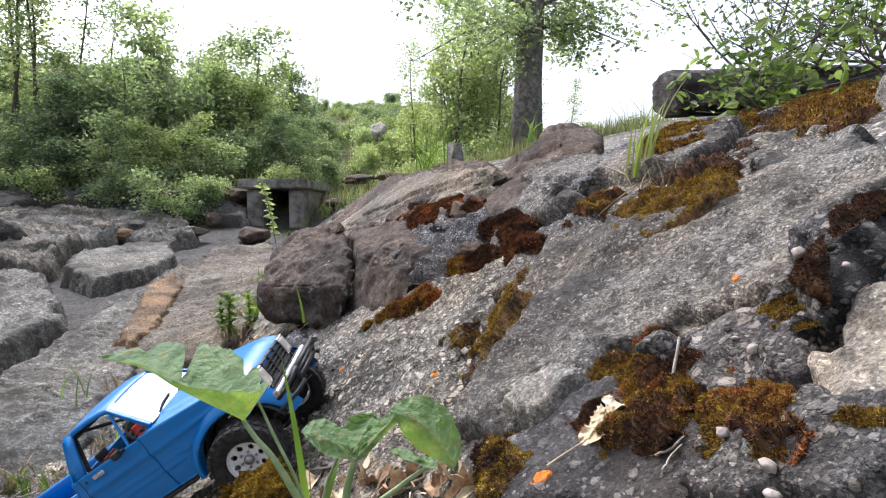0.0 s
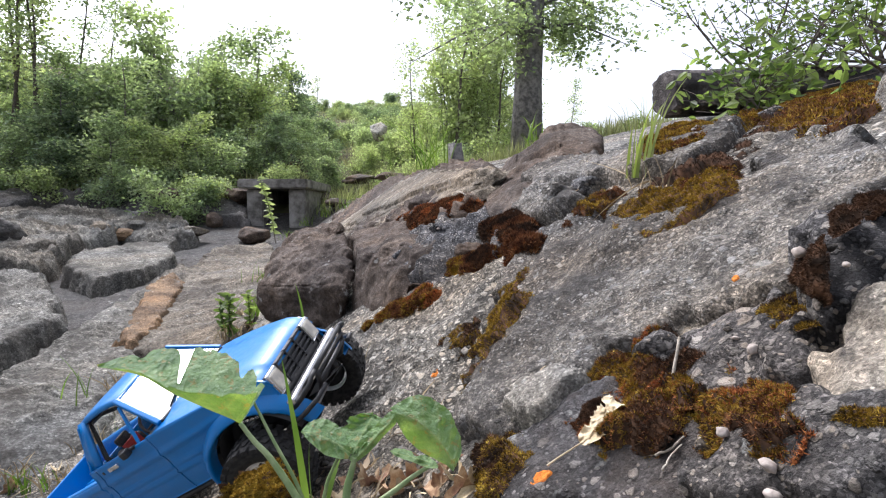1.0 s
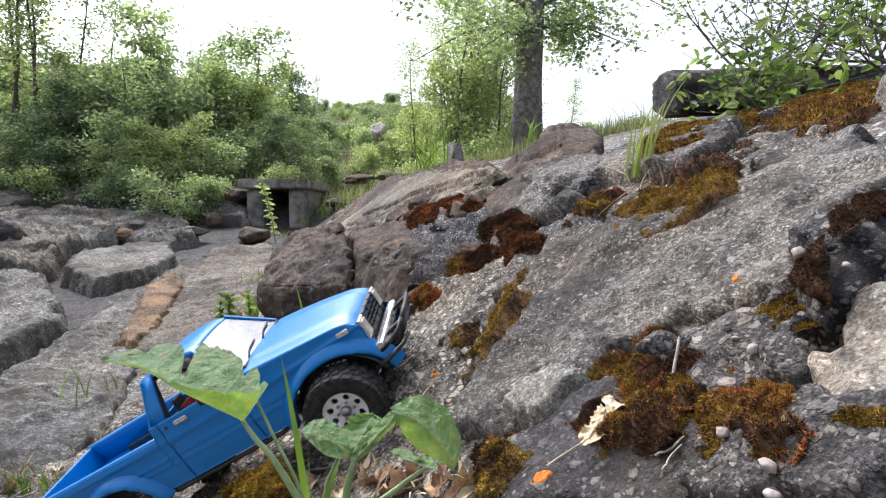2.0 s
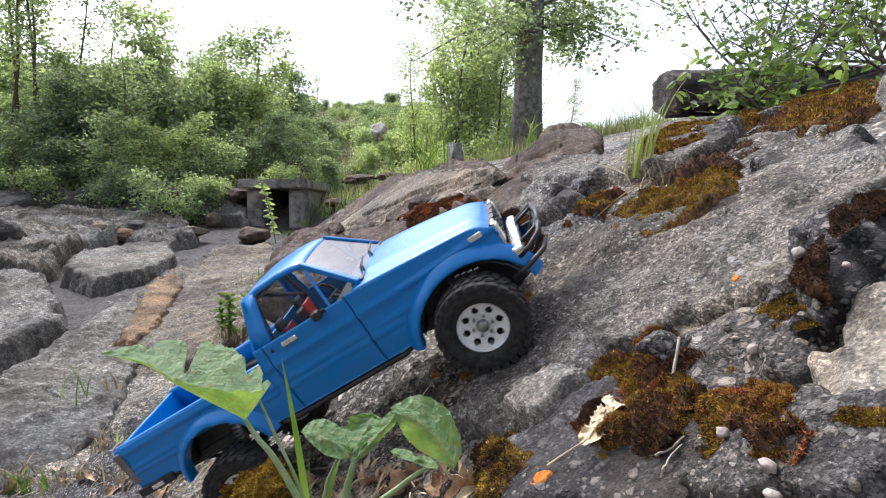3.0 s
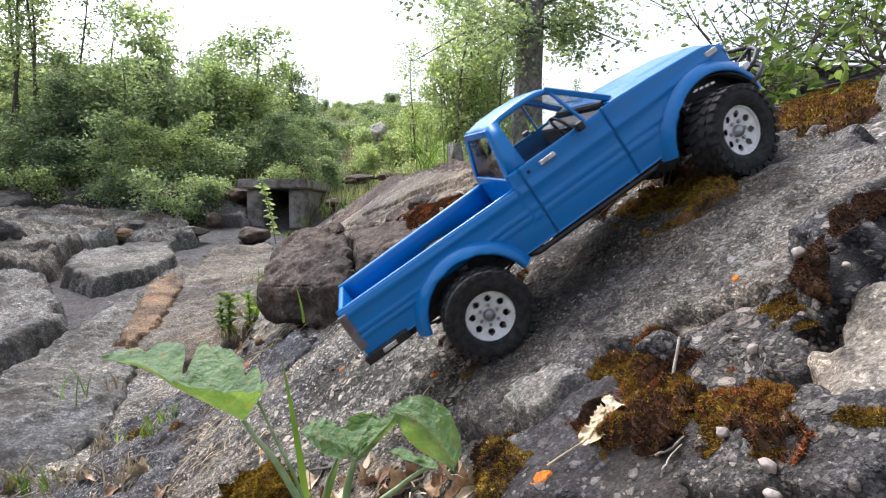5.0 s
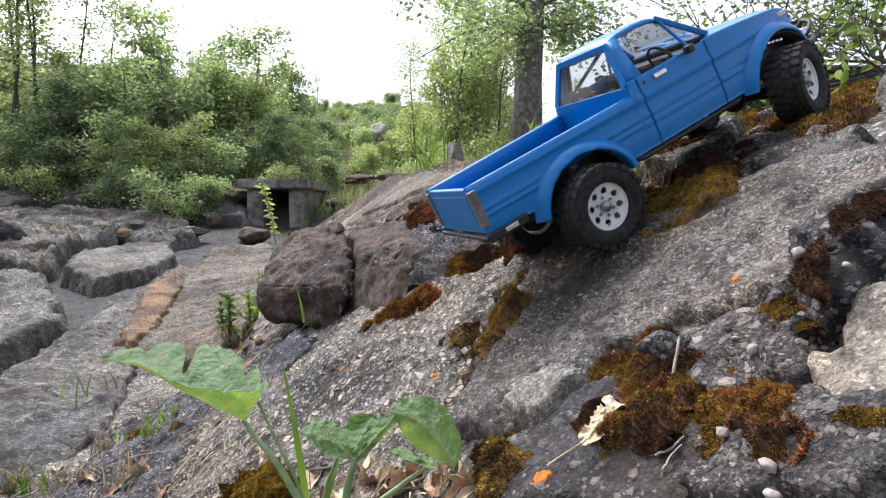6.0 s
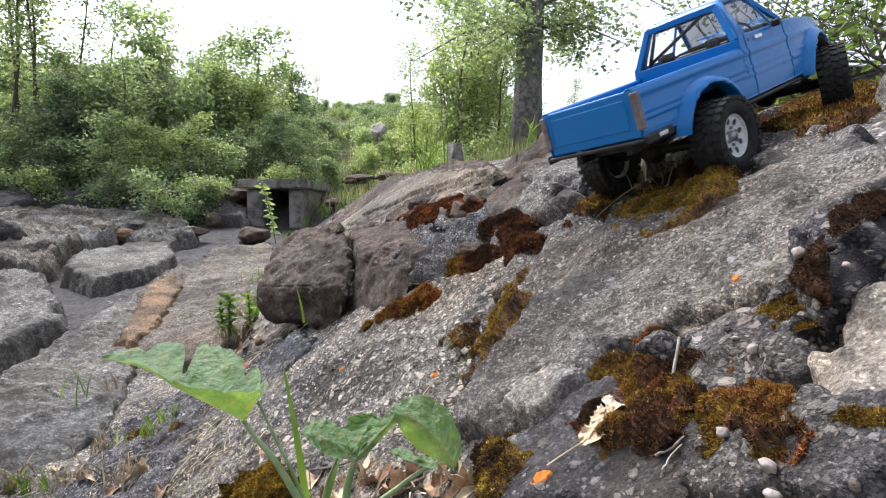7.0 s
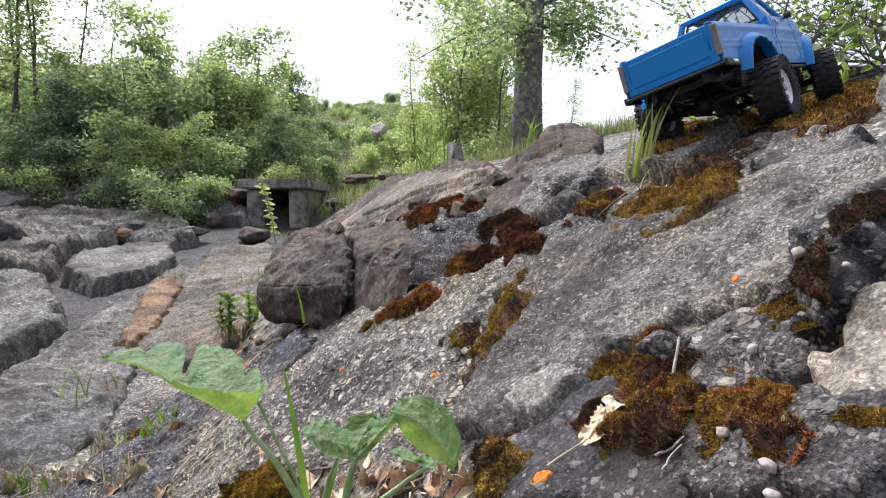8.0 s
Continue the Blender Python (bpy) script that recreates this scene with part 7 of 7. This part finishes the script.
    box(bm, 0.060, 0.074, -0.063, 0.063, 0.165, 0.1695, 0.001)
    part("cowl", bm, BLACK, truck)
    for y0, y1 in ((-0.045, -0.002), (0.005, 0.05)):
        bm = bmesh.new()
        tube(bm, [(0.074, y0, 0.1715), (0.069, y0 + 0.02, 0.1755), (0.067, y1, 0.1765)], 0.0011, 6)
        part("wiper", bm, BLACK, truck, "thin black wiper")
    # cab back with window opening
    bm = bmesh.new()
    box(bm, -0.0625, -0.0595, -0.0735, 0.0735, 0.108, 0.161, 0.001)
    for s in (-1, 1):
        bar(bm, (-0.061, s * 0.0695, 0.161), (-0.0490, s * 0.0480, 0.209), 0.008, 0.003, (1, 0, 0))
    bar(bm, (-0.0497, -0.0495, 0.2075), (-0.0497, 0.0495, 0.2075), 0.003, 0.007, (0, 0, 1))
    part("cab_back", bm, BLUE, truck)
    bm = bmesh.new()
    sheet(bm, [[(-0.0605, -0.067, 0.161), (-0.0605, 0.067, 0.161)], [(-0.0497, -0.0475, 0.205), (-0.0497, 0.0475, 0.205)]])
    part("rear_window", bm, GLASS, truck, "clear rear window").visible_shadow = False
    # bed floor, front wall, tailgate
    bm = bmesh.new()
    box(bm, -0.269, -0.062, -0.0590, 0.0590, 0.1165, 0.1190)
    for k in range(9):
        box(bm, -0.266, -0.064, -0.054 + k * 0.0135 - 0.003, -0.054 + k * 0.0135 + 0.003, 0.1185, 0.1203, 0.0006)
    part("bed_floor", bm, BLUE, truck)
    bm = bmesh.new()
    box(bm, -0.272, -0.2665, -0.0645, 0.0645, 0.098, 0.1490, 0.0015)
    box(bm, -0.2728, -0.271, -0.053, 0.053, 0.108, 0.141, 0.001)
    tailgate = part("tailgate", bm, BLUE, truck)
    # rear bumper
    bm = bmesh.new()
    box(bm, -0.2775, -0.2700, -0.069, 0.069, 0.0925, 0.0968, 0.0015)
    for s in (-1, 1):
        box(bm, -0.276, -0.226, s * 0.0705 - 0.0025, s * 0.0705 + 0.0025, 0.0895, 0.1000, 0.002)
    bumper = part("rear_bumper", bm, BLACK, truck, "black rear bumper")
    for s in (-1, 1):
        bm = bmesh.new()
        box(bm, -0.256, -0.240, s * 0.0735 - 0.0012, s * 0.0735 + 0.0012, 0.0925, 0.0975, 0.0008)
        part("bumper_trim", bm, CHROME, bumper, "chrome bumper trim")
    # front: grille, lamps, bumper, bull bar
    bm = bmesh.new()
    box(bm, 0.2025, 0.2055, -0.0535, 0.0535, 0.106, 0.1465, 0.001)
    part("nose_panel", bm, BLACK, truck)
    bm = bmesh.new()
    for z in (0.145, 0.1395, 0.134, 0.1285, 0.123):
        box(bm, 0.205, 0.209, -0.032, 0.032, z - 0.0012, z + 0.0012, 0.0004)
    for y in (-0.032, -0.0105, 0.0105, 0.032):
        box(bm, 0.205, 0.2095, y - 0.001, y + 0.001, 0.120, 0.147, 0.0004)
    part("grille", bm, BLACK, truck, "black slatted grille")
    for s in (-1, 1):
        bm = bmesh.new()
        box(bm, 0.2045, 0.2085, min(s * 0.0325, s * 0.0530), max(s * 0.0325, s * 0.0530), 0.121, 0.1465, 0.0015)
        lamp = part("headlight", bm, CHROME, truck, "square silver headlight")
        bm = bmesh.new()
        box(bm, 0.2080, 0.2098, min(s * 0.0350, s * 0.0505), max(s * 0.0350, s * 0.0505), 0.1240, 0.1435, 0.0015)
        part("lens", bm, AMBER, lamp, "clear square lens")
    bm = bmesh.new()
    box(bm, 0.2085, 0.2205, -0.061, 0.061, 0.104, 0.116, 0.003)
    bumper = part("front_bumper", bm, CHROME, truck, "silver front bumper")
    bm = bmesh.new()
    R = 0.0026
    for s in (-1, 1):
        tube(bm, [(0.205, s * 0.030, 0.092), (0.226, s * 0.032, 0.094), (0.236, s * 0.034, 0.104), (0.244, s * 0.036, 0.119)], R, 8)
        tube(bm, [(0.212, s * 0.060, 0.106), (0.226, s * 0.058, 0.110), (0.240, s * 0.051, 0.116), (0.242, s * 0.044, 0.119), (0.244, s * 0.036, 0.120)], R, 8)
        tube(bm, [(0.198, s * 0.067, 0.093), (0.218, s * 0.064, 0.096), (0.236, s * 0.053, 0.099), (0.241, s * 0.036, 0.101)], R, 8)
        tube(bm, [(0.204, s * 0.036, 0.106), (0.244, s * 0.036, 0.119)], R * 0.8, 8)
    tube(bm, [(0.244, -0.037, 0.120), (0.246, 0, 0.121), (0.244, 0.037, 0.120)], R, 8)
    tube(bm, [(0.237, -0.036, 0.105), (0.238, 0.036, 0.105)], R, 8)
    tube(bm, [(0.241, -0.036, 0.113), (0.242, 0.036, 0.113)], R * 0.8, 8)
    part("bull_bar", bm, BLACK, bumper, "black tube bull bar")
    # cab interior
    bm = bmesh.new()
    box(bm, -0.058, 0.058, -0.074, 0.074, 0.096, 0.104)
    box(bm, 0.035, 0.062, -0.068, 0.068, 0.104, 0.163, 0.004)
    part("cab_floor", bm, BLACK, truck)
    for y in (-0.032, 0.032):
        bm = bmesh.new()
        box(bm, -0.035, 0.006, y - 0.022, y + 0.022, 0.104, 0.125, 0.005)
        box(bm, -0.045, -0.034, y - 0.020, y + 0.020, 0.118, 0.160, 0.005)
        box(bm, -0.044, -0.038, y - 0.010, y + 0.010, 0.160, 0.172, 0.003)
        seat = part("seat", bm, BLACK, truck, "black bucket seat")
        bm = bmesh.new()
        box(bm, -0.0345, -0.032, y - 0.012, y + 0.012, 0.128, 0.162, 0.001)
        part("seat_trim", bm, RED, seat, "red seat trim")
    bm = bmesh.new()
    ring = [(0.026 - 0.006 * math.sin(a), -0.034 + 0.017 * math.cos(a), 0.164 + 0.016 * math.sin(a)) for a in np.linspace(0, 2 * math.pi, 25)]
    tube(bm, ring, 0.0018, 6, False)
    tube(bm, [(0.026, -0.034, 0.164), (0.045, -0.034, 0.152)], 0.002, 6)
    bar(bm, (0.026, -0.05, 0.164), (0.026, -0.018, 0.164), 0.003, 0.002)
    part("steering_wheel", bm, BLACK, truck)
    # roll cage inside the cab
    bm = bmesh.new()
    tube(bm, [(-0.040, -0.063, 0.105), (-0.042, -0.060, 0.165), (-0.041, -0.043, 0.204), (-0.041, 0.043, 0.204), (-0.042, 0.060, 0.165), (-0.040, 0.063, 0.105)], 0.0028, 8)
    tube(bm, [(-0.042, 0.060, 0.165), (-0.041, -0.030, 0.205)], 0.0024, 8)
    part("roll_cage", bm, BLACK, truck, "black tube roll cage inside the cab")
    # ladder frame, inner arches, skid
    bm = bmesh.new()
    for s in (-1, 1):
        box(bm, -0.262, 0.206, s * 0.036 - 0.004, s * 0.036 + 0.004, 0.080, 0.093, 0.001)
    for x in (-0.235, -0.09, 0.0, 0.09, 0.195):
        box(bm, x - 0.004, x + 0.004, -0.036, 0.036, 0.082, 0.091)
    box(bm, -0.045, 0.05, -0.034, 0.034, 0.070, 0.084, 0.003)
    part("ladder_frame", bm, BLACK, truck)
    for s in (-1, 1):
        bm = bmesh.new()
        tube(bm, [(-0.085, s * 0.070, 0.087), (-0.075, s * 0.0755, 0.0845), (0.070, s * 0.0755, 0.0845), (0.080, s * 0.070, 0.087)], 0.003, 8)
        for x in (-0.05, 0.04):
            tube(bm, [(x, s * 0.036, 0.086), (x, s * 0.0755, 0.0845)], 0.0022, 8)
        part("rock_slider", bm, BLACK, truck)
        for cx in (AXLE_X, -AXLE_X):
            bm = bmesh.new()
            sheet(bm, [[(cx + 0.060 * math.cos(a), s * 0.042, 0.074 + 0.055 * math.sin(a)), (cx + 0.060 * math.cos(a), s * 0.0690, 0.074 + 0.0565 * math.sin(a))] for a in np.linspace(0.25, math.pi - 0.25, 18)], 0.001)
            box(bm, cx - 0.055, cx + 0.055, s * 0.043 - 0.001, s * 0.043 + 0.001, 0.095, 0.128)
            arch = part("inner_arch", bm, BLACK, truck)
            if cx > 0:
                for k in range(4):
                    bm = bmesh.new()
                    box(bm, 0.150 + 0.0065 * k, 0.155 + 0.0065 * k, s * 0.062 - 0.002, s * 0.062 + 0.002, 0.1205 - 0.0012 * k, 0.1235 - 0.0012 * k, 0.0006)
                    part("exhaust_port", bm, CHROME, arch, "small bright metal piece")
            bm = bmesh.new()
            tube(bm, [(cx, s * 0.048, 0.064), (cx - 0.012 * (1 if cx > 0 else -1), s * 0.046, 0.122)], [0.0045, 0.0045], 10)
            for k in range(9):
                a, z = k, 0.070 + k * 0.005
                tube(bm, [(cx - 0.001 * k * (1 if cx > 0 else -1), s * 0.048, z), (cx - 0.001 * k * (1 if cx > 0 else -1), s * 0.048, z + 0.002)], 0.0064, 10)
            part("shock_absorber", bm, ALLOY, truck, "grey coil-over shock absorber")
            bm = bmesh.new()
            for k in range(3):
                pts = [(cx + x, s * 0.034, 0.070 + 0.010 * (x / 0.06) ** 2 - 0.0018 * k) for x in np.linspace(-0.06 + 0.012 * k, 0.06 - 0.012 * k, 9)]
                sheet(bm, [[(p[0], p[1] - 0.003, p[2]), (p[0], p[1] + 0.003, p[2])] for p in pts], 0.0012)
            part("leaf_spring", bm, BLACK, truck)
    # axles and shafts
    for cx in (AXLE_X, -AXLE_X):
        bm = bmesh.new()
        tube(bm, [(cx, -0.079, AXLE_Z), (cx, 0.079, AXLE_Z)], 0.006, 12)
        bmesh.ops.create_icosphere(bm, subdivisions=3, radius=0.016, matrix=pose(cx, 0.012, AXLE_Z))
        tube(bm, [(cx, 0.012, AXLE_Z), (cx - math.copysign(0.026, cx), 0.012, AXLE_Z + 0.005)], 0.007, 10)
        part("axle", bm, BLACK, truck)
        bm = bmesh.new()
        tube(bm, [(cx - math.copysign(0.026, cx), 0.012, AXLE_Z + 0.005), (math.copysign(0.04, cx), 0.008, 0.076)], 0.004, 10)
        part("drive_shaft", bm, ALLOY, truck, "grey drive shaft")
    bm = bmesh.new()
    tube(bm, [(AXLE_X + 0.022, -0.08, AXLE_Z + 0.004), (AXLE_X + 0.022, 0.08, AXLE_Z + 0.004)], 0.0022, 8)
    part("steering_rod", bm, ALLOY, truck, "thin steering rod")
    wheels = []
    for cx, s in ((AXLE_X, -1), (AXLE_X, 1), (-AXLE_X, -1), (-AXLE_X, 1)):
        hub = new("wheel")
        hub.parent = truck
        hub.matrix_basis = pose(cx, s * 0.0835, hub_z(cx))
        wheel_parts(hub, s)
        wheels.append((hub, cx, s))
    return truck, wheels


TRUCK, WHEELS = build_truck()


# ---------- the climb ----------
CLIMB = [
    (0.0, pose(-0.3030, 0.7724, 0.1935, 16.4, -34.4, -10.0)),
    (0.6, pose(-0.2354, 0.7112, 0.2400, 29.7, -30.1, -28.8)),
    (1.0, pose(-0.2371, 0.7149, 0.2456, 28.6, -30.7, -25.5)),
    (1.5, pose(-0.2313, 0.7394, 0.2457, 17.5, -30.3, -9.7)),
    (2.8, pose(-0.0745, 0.6750, 0.3555, 15.5, -30.6, -10.0)),
    (3.5, pose(0.0210, 0.6290, 0.4201, 18.2, -35.9, -13.9)),
    (4.0, pose(0.0788, 0.6342, 0.4650, 15.9, -38.8, -10.2)),
    (4.4, pose(0.1180, 0.6481, 0.4998, 14.6, -41.4, -3.1)),
    (4.7, pose(0.1557, 0.6557, 0.5223, 7.0, -39.1, 1.8)),
    (5.8, pose(0.2734, 0.7193, 0.6049, 4.0, -28.7, 17.9)),
    (6.0, pose(0.2943, 0.7396, 0.6242, 1.4, -28.6, 18.7)),
    (6.5, pose(0.3542, 0.7904, 0.6636, -5.0, -23.7, 25.5)),
    (7.0, pose(0.4128, 0.8282, 0.6741, -4.5, -19.6, 35.7)),
    (7.5, pose(0.4757, 0.9092, 0.7090, -7.9, -10.3, 38.1)),
    (8.0, pose(0.5259, 0.9781, 0.7344, -13.4, -10.5, 45.5)),
]


# degrees by which the front wheels steer to the left
STEER = [(0.0, 8), (1.0, 10), (1.8, 4), (2.8, 0), (3.5, 3), (4.0, 6), (4.5, 10), (5.4, 18), (5.8, 20), (6.5, 22), (7.0, 22), (7.5, 18), (8.0, 15)]


def rock_below():
    """All rock surfaces as one search tree."""
    verts, faces = [], []
    for ob in scene.objects:
        if ob.type == "MESH" and ob.parent is None and ob.name.split(".")[0] in ("ground", "rock_slab", "rock_block", "rock_ledge", "moss_patch"):
            n = len(verts)
            verts += [ob.matrix_world @ v.co for v in ob.data.vertices]
            faces += [[n + i for i in p.vertices] for p in ob.data.polygons if ob.name[:4] != "moss" or p.use_smooth]
    return BVHTree.FromPolygons(verts, faces)


def steer(t):
    return float(np.interp(t, [r[0] for r in STEER], [r[1] for r in STEER]))


SWAY = ((0, 0), (0.3, -2.0), (0.6, -4.6), (0.9, -2.8), (1.2, -1.8), (1.5, -1.4), (2.2, 0), (2.9, 1.0), (3.5, 0.5), (4.1, 0), (8, 0))


def motions():
    walk(TRUCK, CLIMB)
    times = [k / 10 for k in range(81)]
    spots = []
    for t in times:
        scene.frame_set(frame(t))
        spots.append(TRUCK.matrix_basis.copy())
    rock = rock_below()
    for hub, cx, s in WHEELS:
        hub_at = Vector((cx, s * 0.0835, hub_z(cx)))
        # springs let each wheel reach for the rock
        drop = []
        for m in spots:
            up = m.to_3x3().col[2]
            _, _, _, far = rock.ray_cast(m @ hub_at + up * 0.08, -up)
            drop.append(max(-0.004 if cx > 0 else -0.018, min(0.010, 0.08 + TYRE_R - far)) if far else 0.0)
        drop = [sum(drop[max(0, i - 2):i + 3]) / len(drop[max(0, i - 2):i + 3]) for i in range(len(drop))]
        turned, rows, last = 0.0, [], None
        for t, m, lift in zip(times, spots, drop):
            at = m @ hub_at
            if last is not None:
                step = at - last
                turned += math.copysign(step.length, step.dot(m.to_3x3().col[0])) / TYRE_R
            last = at
            rows.append((t, pose(*(hub_at + Vector((0, 0, lift)))) @ Matrix.Rotation(radians(steer(t) if cx > 0 else 0), 4, "Z") @ Matrix.Rotation(turned, 4, "Y")))
        walk(hub, rows)
    # the upright leaf is stirred by the passing truck and comes to rest
    walk(SWAYING, [(t, pose(*SWAY_ROOT, 0, a, 0) @ Matrix.Translation(-Vector(SWAY_ROOT))) for t, a in SWAY])


motions()
